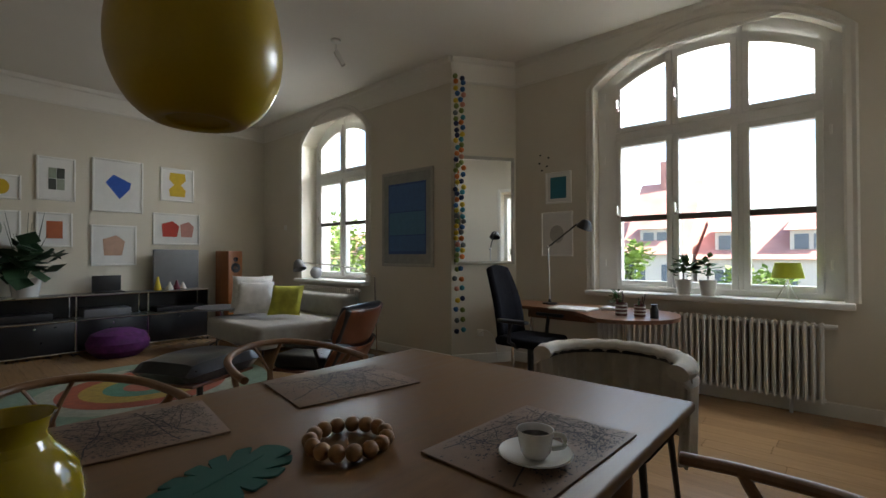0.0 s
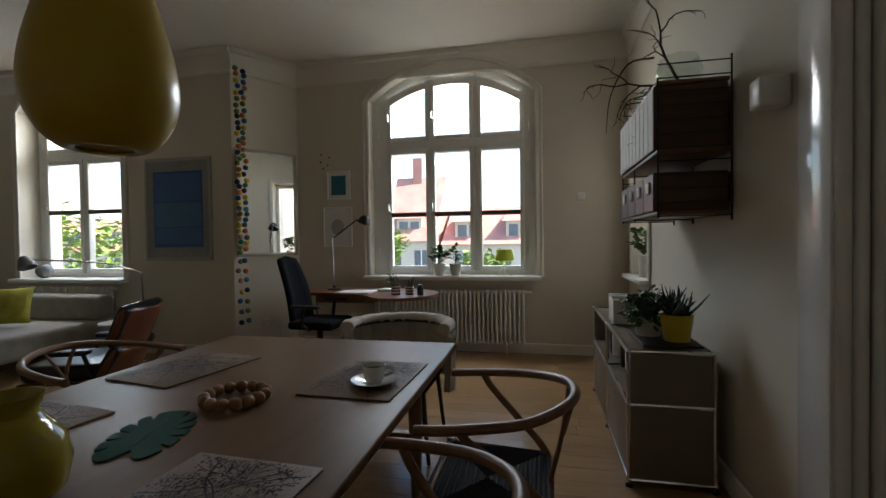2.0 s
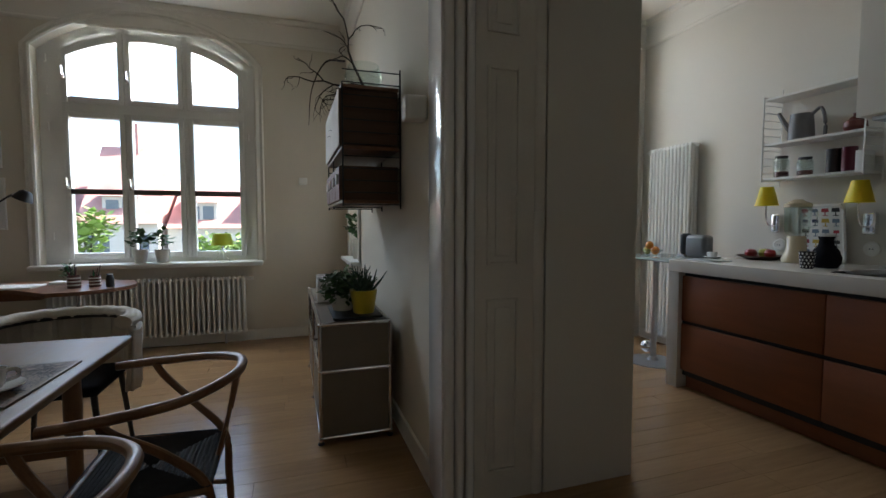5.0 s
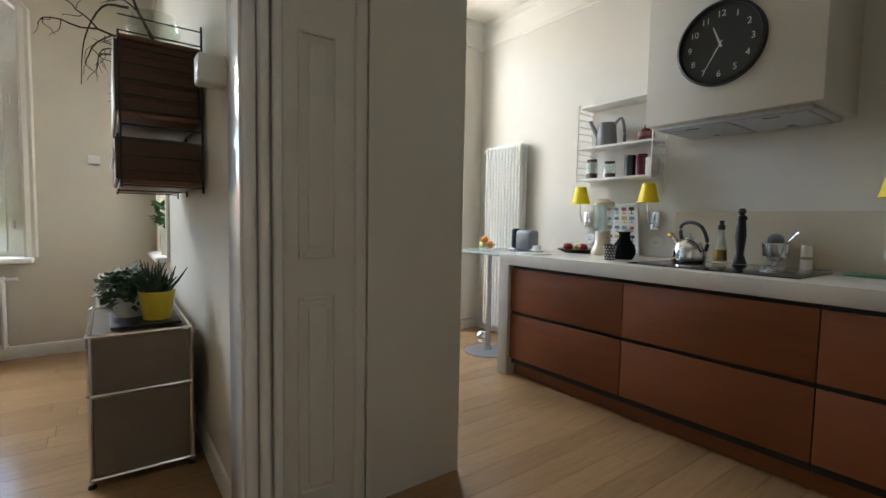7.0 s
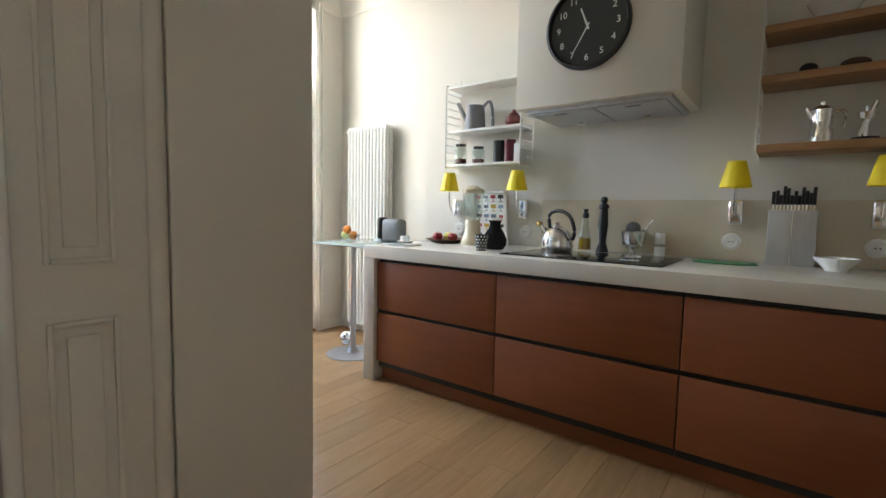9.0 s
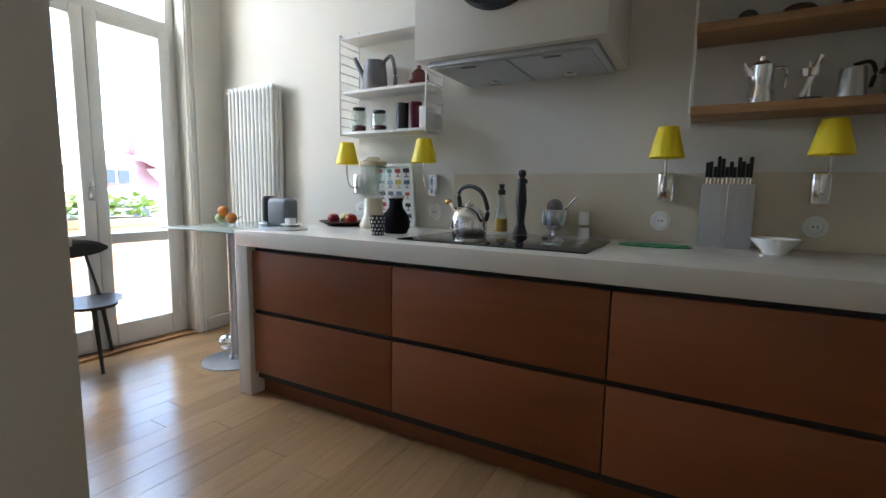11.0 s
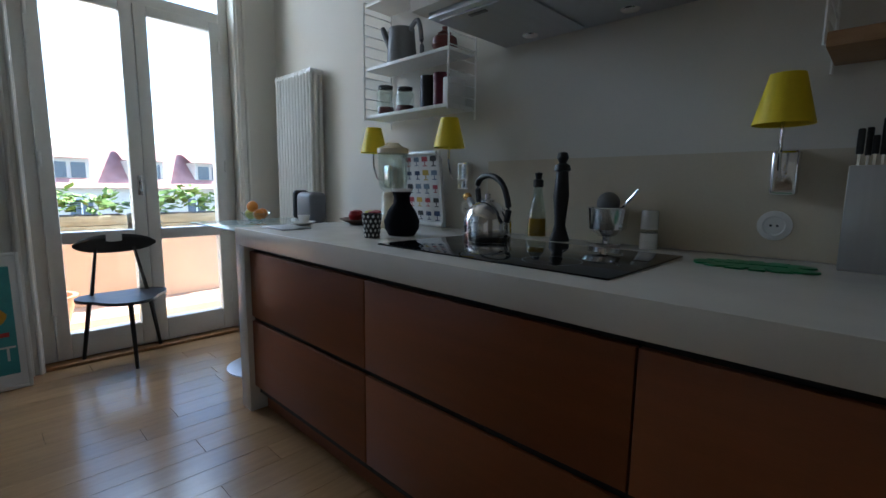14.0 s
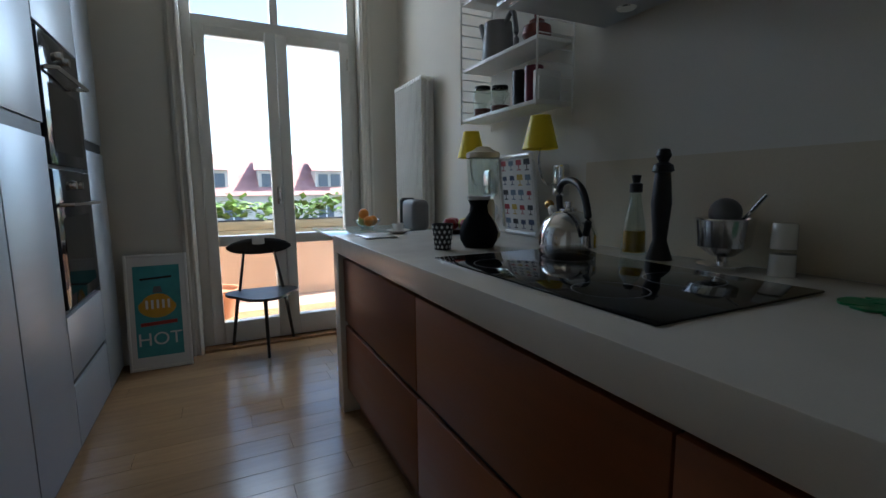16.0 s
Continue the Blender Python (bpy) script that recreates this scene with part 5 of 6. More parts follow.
for r, c in ((1.05, (0.26, 0.36, 0.26)), (0.82, (0.42, 0.44, 0.34)), (0.66, (0.42, 0.10, 0.05)), (0.50, (0.48, 0.33, 0.06)), (0.33, (0.10, 0.26, 0.18)), (0.18, (0.40, 0.12, 0.07))):
    part("ring", lathe([(r, 0), (r, 0.008 + 0.003 * (1.1 - r)), (0, 0.008 + 0.003 * (1.1 - r))], seg=48), mat("rug_wool", tuple(0.6 * v for v in c), 0.95, vary=0.2, scale=20, bump=0.4, fine=200), rg)
fl = thing("floor_lamp", "slim chrome reading lamp with a grey swan-neck head", "lamp", 3.62, 4.02, 0)
part("base", lathe([(0, 0), (0.13, 0), (0.13, 0.012), (0.02, 0.02), (0, 0.02)], seg=30), CHROME, fl)
part("pole", tube([(0, 0, 0.01), (-0.02, 0.02, 0.97), (-0.06, 0.08, 1.0)], 0.010), CHROME, fl)
part("arm", tube([(-0.06, 0.08, 1.0), (-0.1, 0.5, 1.08), (-0.25, 1.15, 1.12)], 0.009, smooth=5), CHROME, fl)
hd = part("shade", lathe([(0, 0.07), (0.03, 0.07), (0.055, 0.04), (0.085, -0.06), (0.08, -0.06), (0.05, 0.036), (0, 0.062)]), GREYP, fl)
hd.location, hd.rotation_euler = (-0.27, 1.22, 1.09), (radians(-25), 0, 0)
stool = thing("small_table", "small grey-blue stool table beside the lounge chair", "side table", 3.63, 4.33, 0)
part("tabletop", lathe([(0, 0.42), (0.22, 0.42), (0.22, 0.44), (0, 0.44)], seg=30), STEEL, stool)
part("stem", tube([(0, 0, 0.01), (0, 0, 0.42)], 0.015), CHROME, stool)
part("base", lathe([(0, 0), (0.16, 0), (0.16, 0.01), (0, 0.012)], seg=30), CHROME, stool)
solo("sill_figurine", ball(PIER + 0.05, 6.0, 0.95, 0.09, sz=1.0), GREYP, "grey rounded figure on the window sill", "ornament")
cl = thing("ceiling_spot", "small chrome ceiling spotlight", "lamp", 2.95, 3.88, TOP)
part("canopy", lathe([(0.05, 0), (0.05, -0.02), (0.01, -0.04), (0, -0.04)]), WHITE, cl)
part("stem", tube([(0, 0, -0.03), (0.0, 0.0, -0.12), (0.03, -0.04, -0.16)], 0.008), CHROME, cl)
part("spot", tube([(0.0, 0.0, -0.12), (0.05, -0.06, -0.26)], (0.03, 0.024), seg=14), CHROME, cl)

# framed prints on the far wall
PR = {k: plain("print_" + k, c) for k, c in (("cobalt", (0.02, 0.09, 0.42)), ("yellow", (0.62, 0.42, 0.02)), ("red", (0.42, 0.035, 0.02)), ("rose", (0.46, 0.22, 0.18)), ("sage", (0.30, 0.33, 0.26)), ("rust", (0.42, 0.12, 0.05)), ("dark", (0.07, 0.08, 0.07)), ("peach", (0.52, 0.33, 0.24)))}
lobes = [(0.42 * math.cos(a), 0.62 * math.sin(a)) for a in [k * 0.35 for k in range(18)]]
waist = [(-0.45, 0.72), (0.45, 0.72), (0.5, 0.3), (0.2, 0.0), (0.5, -0.3), (0.45, -0.7), (-0.45, -0.7), (-0.5, -0.3), (-0.2, 0.0), (-0.5, 0.3)]
fold = lambda dx, s: [(dx - 0.35 * s, 0.3), (dx + 0.1 * s, 0.5), (dx + 0.4 * s, 0.2), (dx + 0.3 * s, -0.5), (dx - 0.3 * s, -0.5)]
for x0, x1, z0, z1, art, lab in (
        (1.14, 1.55, 1.95, 2.53, [(rect(-0.4, 0.0, -0.5, 0.0), PR["dark"]), (rect(0.02, 0.42, -0.5, 0.0), PR["sage"]), (rect(-0.4, 0.0, 0.02, 0.5), PR["sage"]), (rect(0.02, 0.42, 0.02, 0.5), PR["dark"])], "framed print of small dark leaf blocks"),
        (1.73, 2.35, 1.84, 2.60, [([(-0.5, 0.1), (-0.2, 0.42), (0.5, 0.15), (0.45, -0.1), (0.05, -0.5)], PR["cobalt"])], "framed print of one cobalt blue shape"),
        (2.58, 3.06, 2.06, 2.58, [(waist, PR["yellow"])], "framed print of a yellow hourglass shape"),
        (2.48, 3.15, 1.38, 1.87, [(fold(-0.3, 1.0), PR["red"]), (fold(0.42, 0.8), PR["rose"])], "framed print of red and rose folded shapes"),
        (1.72, 2.27, 1.07, 1.65, [(fold(-0.05, 1.3), PR["peach"])], "framed print of pale peach shapes"),
        (1.14, 1.52, 1.33, 1.79, [(rect(-0.45, 0.45, -0.5, 0.5), PR["rust"])], "framed print of a rust coloured square"),
        (0.62, 1.00, 1.93, 2.24, [(lobes, PR["yellow"])], "small framed yellow print"),
        (0.40, 1.00, 1.33, 1.79, [(lobes, PR["sage"])], "framed pale sage print")):
    picture((x0 + x1) / 2 * 0.95, ART, 1.24 + ((z0 + z1) / 2 - 1.24) * 0.95, (x1 - x0) * 0.95, (z1 - z0) * 0.95, 0, WHITE, PAPER, art, lab, 0.025)
solo("light_switch", box(PIER - 0.012, PIER - 0.001, 6.75, 6.83, 1.62, 1.70, bev=0.004), WHITE, "white light switch on the wall", "switch")

# ---- kitchen ----
CT = 0.982
ct = thing("worktop", "thick white composite worktop with waterfall end", "worktop")
part("slab", box(-2.2, 2.205, KW + 0.002, -3.15, CT - 0.09, CT, bev=0.004), STONE, ct)
part("waterfall_end", box(2.10, 2.205, KW + 0.002, -3.15, 0, CT - 0.0902, bev=0.004), STONE, ct)
cols = [2.095, 1.11, 0.125, -0.87, -1.87]
for a, b in zip(cols[1:], cols):
    u = thing("base_cabinet", "cherry veneer base cabinet with two wide drawers", "cabinet", group="base cabinets under the worktop")
    part("body", box(a + 0.002, b - 0.002, KW + 0.01, -3.20, 0.10, CT - 0.0905), BLACK, u)
    part("drawer_front", box(a + 0.003, b - 0.003, -3.198, -3.175, 0.525, 0.866, bev=0.002), CHERRY, u)
    part("drawer_front", box(a + 0.003, b - 0.003, -3.198, -3.175, 0.145, 0.50, bev=0.002), CHERRY, u)
    part("plinth", box(a, b, -3.26, -3.24, 0, 0.14), CHERRY, u)
    part("grip_strip", box(a, b, -3.2, -3.19, 0.50, 0.525), BLACK, u)
hb = thing("induction_hob", "black glass induction hob set in the worktop", "hob")
part("glass", box(0.24, 1.15, -3.83, -3.27, CT + 0.0005, CT + 0.006, bev=0.002), GLOSSB, hb)
for x, y, r in ((0.48, -3.41, 0.09), (0.48, -3.67, 0.10), (0.92, -3.41, 0.10), (0.92, -3.67, 0.09)):
    part("zone_mark", lathe([(r, CT + 0.0064), (r - 0.003, CT + 0.0064)], x, y, 32), GREYP, hb)
hd = thing("extractor_hood", "white boxed extractor hood with steel underside", "extractor hood")
part("box", box(0.24, 1.17, KW + 0.002, -3.45, 1.87, TOP - 0.002, bev=0.003), KWALL, hd)
part("underside", box(0.29, 1.12, -4.0, -3.50, 1.845, 1.869, bev=0.004), STEEL, hd)
part("filter", box(0.32, 0.69, -3.97, -3.53, 1.838, 1.846, bev=0.003), STEEL, hd)
part("filter", box(0.71, 1.09, -3.97, -3.53, 1.838, 1.846, bev=0.003), STEEL, hd)
for x in (0.5, 0.92):
    part("spot", lathe([(0, 1.834), (0.03, 1.834), (0.034, 1.838), (0, 1.839)], x, -3.9, 20), CHROME, hd)
    part("latch", box(x - 0.04, x + 0.04, -3.57, -3.55, 1.834, 1.84, bev=0.002), GREYP, hd)
ck = thing("wall_clock", "round black wall clock with white numerals", "clock", 0.73, -3.449, 2.275, 180)
dsk = part("face", lathe([(0, 0), (0.215, 0), (0.215, -0.012), (0, -0.012)], seg=48), plain("clock_face", (0.022, 0.024, 0.02), 0.5), ck)
dsk.rotation_euler = (math.pi / 2, 0, 0)
rim = part("rim", lathe([(0.212, 0.0), (0.235, 0.0), (0.235, -0.035), (0.222, -0.04), (0.212, -0.014)], seg=48), BLACK, ck)
rim.rotation_euler = (math.pi / 2, 0, 0)
dsk.rotation_euler = rim.rotation_euler = (-math.pi / 2, 0, 0)


def lettering(txt, size, parent, m, loc, rot):
    cu = bpy.data.curves.new("lettering", "FONT")
    cu.body, cu.size, cu.align_x, cu.align_y, cu.extrude = txt, size, "CENTER", "CENTER", 0.0006
    cu.materials.append(m)
    ob = new("lettering", cu)
    ob.parent = parent
    ob.location, ob.rotation_euler = loc, rot
    return ob


for h in range(1, 13):
    a = math.pi / 2 - h * math.pi / 6
    lettering(str(h), 0.05, ck, PAPER, (0.168 * math.cos(a), -0.0135, 0.168 * math.sin(a)), (math.pi / 2, 0, 0))
for ang, L, w in ((math.pi / 2 + radians(22), 0.11, 0.006), (math.pi / 2 + radians(150), 0.16, 0.004)):
    d, s = Vector((math.cos(ang), 0, math.sin(ang))), Vector((-math.sin(ang), 0, math.cos(ang))) * w
    bm = bmesh.new()
    o = Vector((0, -0.016, 0))
    bm.faces.new([bm.verts.new(q) for q in (o - d * 0.02 - s, o + d * L - s * 0.6, o + d * L + s * 0.6, o - d * 0.02 + s)])
    part("clock_arm", bm, PAPER, ck)

setting("trim_splashback", box(-2.2, 1.25, KW + 0.0005, KW + 0.005, CT + 0.001, 1.335), mat("beige_splashback", (0.60, 0.53, 0.40), 0.45, vary=0.04, scale=2, bump=0.02), "plain beige splashback panel behind the hob", "splashback")

# wire shelves


def ladder(parent, x, y0, y1, z0, z1, m):
    bm = tube([(x, y0, z0), (x, y0, z1)], 0.005, seg=6)
    tube([(x, y1, z0 + 0.03), (x, y1, z1 - 0.08)], 0.005, bm=bm, seg=6)
    n = int((z1 - z0) / 0.06)
    for k in range(n):
        z = z0 + 0.04 + (z1 - z0 - 0.12) * k / (n - 1)
        tube([(x, y0, z), (x, y1, z)], 0.003, bm=bm, seg=5)
    part("ladder", bm, m, parent)


ks = thing("white_wire_shelf", "white wall shelf with wire ladder sides", "shelf")
for x in (1.345, 2.015):
    ladder(ks, x, KW + 0.012, -3.85, 1.55, 2.31, WHITE)
for z in (1.60, 1.865, 2.21):
    part("board", box(1.35, 2.01, KW + 0.02, -3.855, z - 0.009, z + 0.009, bev=0.002), WHITE, ks)
wsf = thing("oak_wire_shelf", "oak wall shelf with white ladder sides", "shelf")
for x in (-0.065, -1.1):
    ladder(wsf, x, KW + 0.012, -3.80, 1.555, 2.45, WHITE)
for z in (1.595, 1.945, 2.195):
    part("board", box(-1.095, -0.07, KW + 0.02, -3.79, z - 0.02, z + 0.02, bev=0.004), BOARDW, wsf)


def watering_can(x, y, z):
    w = thing("watering_can", "grey plastic watering can with long spout", "watering can", x, y, z)
    part("body", lathe([(0, 0), (0.085, 0), (0.07, 0.19), (0.06, 0.19), (0.07, 0.01), (0, 0.01)]), GREYP, w)
    part("handle", tube([(-0.06, 0, 0.17), (-0.13, 0, 0.21), (-0.16, 0, 0.1), (-0.16, 0, 0.0)], 0.012, smooth=4), GREYP, w)
    part("spout", tube([(0.05, 0, 0.04), (0.13, 0, 0.16), (0.17, 0, 0.23)], (0.022, 0.014), smooth=3), GREYP, w)


watering_can(1.80, -3.95, 1.8745)
solo("teapot", lathe([(0, 1.8745), (0.05, 1.8745), (0.065, 1.90), (0.06, 1.935), (0.03, 1.955), (0.034, 1.96), (0.012, 1.975), (0.014, 1.99), (0, 1.995)], 1.44, -3.92), SOAPG, "small red-brown clay teapot on the shelf", "teapot")
for x, m, lab in ((1.47, WINE, "wine red storage tin on the shelf"), (1.565, BLACK, "black storage tin on the shelf")):
    solo("storage_tin", lathe([(0, 1.6095), (0.042, 1.6095), (0.042, 1.75), (0.043, 1.752), (0.043, 1.775), (0, 1.778)], x, -3.93), m, lab, "tin")
for x, h in ((1.92, 0.15), (1.75, 0.12)):
    j = thing("glass_jar", "glass storage jar with a dark lid", "jar", x, -3.93, 1.6095)
    part("jar", lathe([(0, 0), (0.05, 0), (0.052, h * 0.8), (0.04, h), (0.037, h), (0.048, h * 0.8), (0, 0.006)]), CLEAR, j)
    part("lid", lathe([(0.042, h), (0.042, h + 0.014), (0, h + 0.016)]), BLACK, j)
    part("contents", lathe([(0, 0.008), (0.046, 0.008), (0.046, h * 0.3), (0, h * 0.36)]), SOAPG, j)
solo("white_box", box(1.365, 1.41, -4.0, -3.88, 1.6095, 1.74, bev=0.004), PAPER, "white carton with a dark mark on the shelf", "carton")

# on the oak shelf
mk = thing("moka_pot", "polished steel stovetop coffee pot", "coffee pot", -0.33, -3.92, 1.6155, 200)
part("body", lathe([(0, 0), (0.05, 0), (0.052, 0.06), (0.044, 0.08), (0.048, 0.12), (0.05, 0.17), (0.03, 0.19), (0.012, 0.195), (0.014, 0.21), (0, 0.212)]), CHROME, mk)
part("handle", tube([(0.048, 0, 0.16), (0.095, 0, 0.165), (0.10, 0, 0.12), (0.095, 0, 0.08)], 0.007, smooth=3), CHROME, mk)
part("spout", tube([(-0.04, 0, 0.13), (-0.07, 0, 0.185)], (0.016, 0.008)), CHROME, mk)
jc = thing("citrus_press", "chrome lever kitchen gadget on a dark base", "kitchen gadget", -0.50, -3.92, 1.6155)
part("base", lathe([(0, 0), (0.06, 0), (0.055, 0.02), (0, 0.02)]), BLACK, jc)
part("stand", tube([(0, 0, 0.02), (0, 0, 0.17)], 0.01), CHROME, jc)
part("lever", tube([(0.02, 0, 0.03), (-0.03, 0.02, 0.19)], 0.012), CHROME, jc)
part("cup", lathe([(0, 0.10), (0.03, 0.11), (0.038, 0.14), (0.034, 0.14), (0, 0.115)]), CHROME, jc)
tp = thing("small_kettle", "small steel jug with black handle", "jug", -0.64, -3.92, 1.6155)
part("body", lathe([(0, 0), (0.05, 0), (0.045, 0.12), (0.04, 0.13), (0, 0.13)]), STEEL, tp)
part("handle", tube([(0.0, 0.0, 0.14), (-0.05, 0, 0.15), (-0.07, 0, 0.11), (-0.06, 0, 0.05)], 0.008, smooth=3), BLACK, tp)
tt = thing("toaster", "cream enamel two-slice toaster", "toaster", -0.88, -3.92, 1.6155)
part("body", box(-0.14, 0.14, -0.08, 0.08, 0.01, 0.20, bev=0.05, seg=4), CREAMP, tt)
part("base", box(-0.13, 0.13, -0.075, 0.075, 0, 0.02), BLACK, tt)
part("slot", box(-0.10, 0.10, -0.035, -0.015, 0.198, 0.202), BLACK, tt)
part("slot", box(-0.10, 0.10, 0.015, 0.035, 0.198, 0.202), BLACK, tt)
part("lever", box(0.137, 0.155, -0.02, 0.02, 0.10, 0.12, bev=0.004), BLACK, tt)
for x, h, r, m, lab in ((-0.24, 0.035, 0.05, CHINA, "white saucer on the oak shelf"),):
    solo("saucer", lathe([(0, 1.6155), (r * .5, 1.6155), (r, 1.6155 + h * .5), (0, 1.63)], x, -3.9), m, lab, "saucer")
solo("wooden_bird", ball(-0.26, -3.9, 1.9955, 0.03, sx=1.3, sz=1.0), BLACK, "small dark bird figure on the oak shelf", "figure")
solo("wooden_car", ball(-0.44, -3.9, 1.993, 0.05, sx=1.2, sz=0.55), CARD, "small reddish wooden figure on the oak shelf", "figure")
for k, x in enumerate((-0.60, -0.69)):
    solo("tall_mill", lathe([(0, 1.9655), (0.025, 1.9655), (0.013, 2.05), (0.02, 2.10), (0.012, 2.16), (0, 2.16)], x, -3.92, 16), BLACK, "tall black pepper mill on the oak shelf", "mill")
for k in range(4):
    solo("cook_book", box(-0.80 - 0.035 * k, -0.77 - 0.035 * k, -4.0, -3.82, 1.9655, 2.15 - 0.012 * k, bev=0.002), (PAPER, GREENFELT, GREYP, PAPER)[k], "upright cookbook on the oak shelf", "book", "cookbooks")
solo("mixing_bowl", lathe([(0, 2.2155), (0.06, 2.2155), (0.12, 2.32), (0.115, 2.32), (0.05, 2.225), (0, 2.225)], -0.35, -3.92), CHINA, "white bowl on the top oak shelf", "bowl")


def wall_lamp(x):
    w = thing("wall_lamp", "yellow-shaded wall lamp on a chrome plate", "lamp", x, KW, 0, 0, "yellow wall lamps over the worktop")
    part("plate", box(-0.037, 0.037, 0.001, 0.05, 1.19, 1.335, bev=0.012, seg=3), CHROME, w)
    part("arm", tube([(0, 0.05, 1.24), (0.0, 0.12, 1.25), (0.0, 0.15, 1.32), (0.0, 0.15, 1.42)], 0.006, smooth=4), CHROME, w)
    part("shade", lathe([(0.08, 1.40), (0.045, 1.545), (0, 1.548), (0, 1.543), (0.041, 1.54), (0.077, 1.40)], 0, 0.15, 32), SHADEY, w)
    return w


wl = wall_lamp(2.01)
for x in (1.39, 0.02, -0.60):
    copy_thing(wl, pose(x, KW, 0))
for x in (2.0, 1.385, 0.035, -0.60):
    s = thing("wall_socket", "round white wall socket", "socket", x, KW, 1.09, 0, "sockets over the worktop")
    q = part("plate", lathe([(0, 0.012), (0.028, 0.012), (0.032, 0.016), (0.048, 0.012), (0.05, 0.001), (0, 0.001)], seg=28), WHITE, s)
    q.rotation_euler = (-math.pi / 2, 0, 0)
    for dx in (-0.009, 0.009):
        q = part("hole", lathe([(0, 0.0135), (0.004, 0.0135), (0.004, 0.012)], seg=8), BLACK, s)
        q.location, q.rotation_euler = (dx, 0, 0), (-math.pi / 2, 0, 0)

# on the worktop
cm = thing("coffee_machine", "black and grey capsule coffee machine", "coffee machine", 2.54, -3.76, 0.9605, 0)
part("body", box(-0.16, 0.05, -0.06, 0.06, 0, 0.20, bev=0.035, seg=3), GREYP, cm)
part("head", box(0.052, 0.11, -0.055, 0.055, 0.02, 0.21, bev=0.025, seg=3), BLACK, cm)
part("drip_tray", box(0.05, 0.14, -0.05, 0.05, 0, 0.018, bev=0.004), STEEL, cm)
cup_and_saucer(2.12, -3.50, CT, 0.8, "small white espresso cup on a saucer")
solo("tablet", box(1.88, 2.12, -3.41, -3.25, CT + 0.0005, CT + 0.009, bev=0.003), STEEL, "flat grey tablet lying on the worktop", "tablet")
fp = solo("fruit_plate", lathe([(0, CT), (0.10, CT), (0.17, CT + 0.03), (0.165, CT + 0.032), (0.09, CT + 0.01), (0, CT + 0.01)], 1.98, -3.84, 32), CARD, "dark wooden plate with red apples", "plate")
for k, (dx, dy, m) in enumerate(((-0.08, 0.02, FRUITR), (0.0, -0.06, FRUITR), (0.07, 0.03, FRUITR), (0.03, 0.07, FRUITR), (-0.02, 0.0, FRUITY))):
    solo("apple", lathe([(0, 0), (0.018, 0.001), (0.036, 0.02), (0.04, 0.042), (0.03, 0.063), (0.012, 0.068), (0, 0.06)], 0, 0, 16), m, "shiny apple on the wooden plate", "apple", "apples on the plate").location = (1.98 + dx, -3.84 + dy, CT + 0.012)
bl = thing("blender", "cream blender with clear glass jug", "blender", 1.70, -3.80, CT)
part("base", lathe([(0, 0), (0.085, 0), (0.09, 0.02), (0.075, 0.06), (0.062, 0.08), (0.06, 0.17), (0.055, 0.19), (0, 0.19)], seg=28), CREAMP, bl)
part("jug", lathe([(0.05, 0.19), (0.075, 0.22), (0.082, 0.40), (0.078, 0.40), (0.071, 0.225), (0.0, 0.20)], seg=24), CLEAR, bl)
part("lid", lathe([(0.084, 0.395), (0.084, 0.42), (0.05, 0.435), (0.03, 0.45), (0, 0.452)]), CREAMP, bl)
part("jug_handle", tube([(-0.078, 0, 0.38), (-0.125, 0, 0.36), (-0.125, 0, 0.27), (-0.078, 0, 0.25)], 0.009, smooth=3), CLEAR, bl)
ty = thing("serving_tray", "white tray printed with drinking glasses, leaning", "tray", 1.655, KW + 0.055, CT, 0, rx=-7)
bm = box(-0.15, 0.15, -0.012, 0.0, 0.0, 0.42, bev=0.006)
part("tray", bm, PAPER, ty)
rimb = tube([(-0.13, 0, 0.015), (0.13, 0, 0.015), (0.148, 0, 0.04), (0.148, 0, 0.38), (0.13, 0, 0.408), (-0.13, 0, 0.408), (-0.148, 0, 0.38), (-0.148, 0, 0.04), (-0.13, 0, 0.015)], 0.011)
part("rim", rimb, CHINA, ty)
rnd = random.Random(6)
INK = [plain("ink_" + n, c) for n, c in (("navy", (0.03, 0.05, 0.11)), ("red", (0.35, 0.04, 0.05)), ("black", (0.03, 0.03, 0.03)), ("slate", (0.15, 0.2, 0.26)), ("ochre", (0.5, 0.35, 0.05)))]
for i in range(4):
    for j in range(5):
        cx, cz, s = -0.10 + 0.067 * i, 0.06 + 0.075 * j, rnd.uniform(0.019, 0.026)
        bm = bmesh.new()
        for pts in (((-1, 0.1), (1, 0.1), (0.9, 1.2), (-0.9, 1.2)), ((-0.15, -0.8), (0.15, -0.8), (0.15, 0.1), (-0.15, 0.1)), ((-0.7, -1), (0.7, -1), (0.7, -0.8), (-0.7, -0.8))):
            bm.faces.new([bm.verts.new((cx + u * s, 0.0012, cz + v * s)) for u, v in pts])
        part("printed_glass", bm, rnd.choice(INK), ty)
cr = thing("carafe", "matt black ceramic carafe with a pale rim", "carafe", 1.37, -3.58, CT)
part("body", lathe([(0, 0), (0.06, 0), (0.078, 0.03), (0.082, 0.065), (0.065, 0.11), (0.04, 0.145), (0.036, 0.175), (0.046, 0.20), (0.04, 0.20), (0.03, 0.175), (0, 0.15)], seg=32), FABRICB, cr)
part("rim", lathe([(0.047, 0.198), (0.05, 0.212), (0.045, 0.212), (0.04, 0.198)]), CHINA, cr)
pc = thing("patterned_cup", "black and white diamond patterned beaker", "cup", 1.37, -3.41, CT)
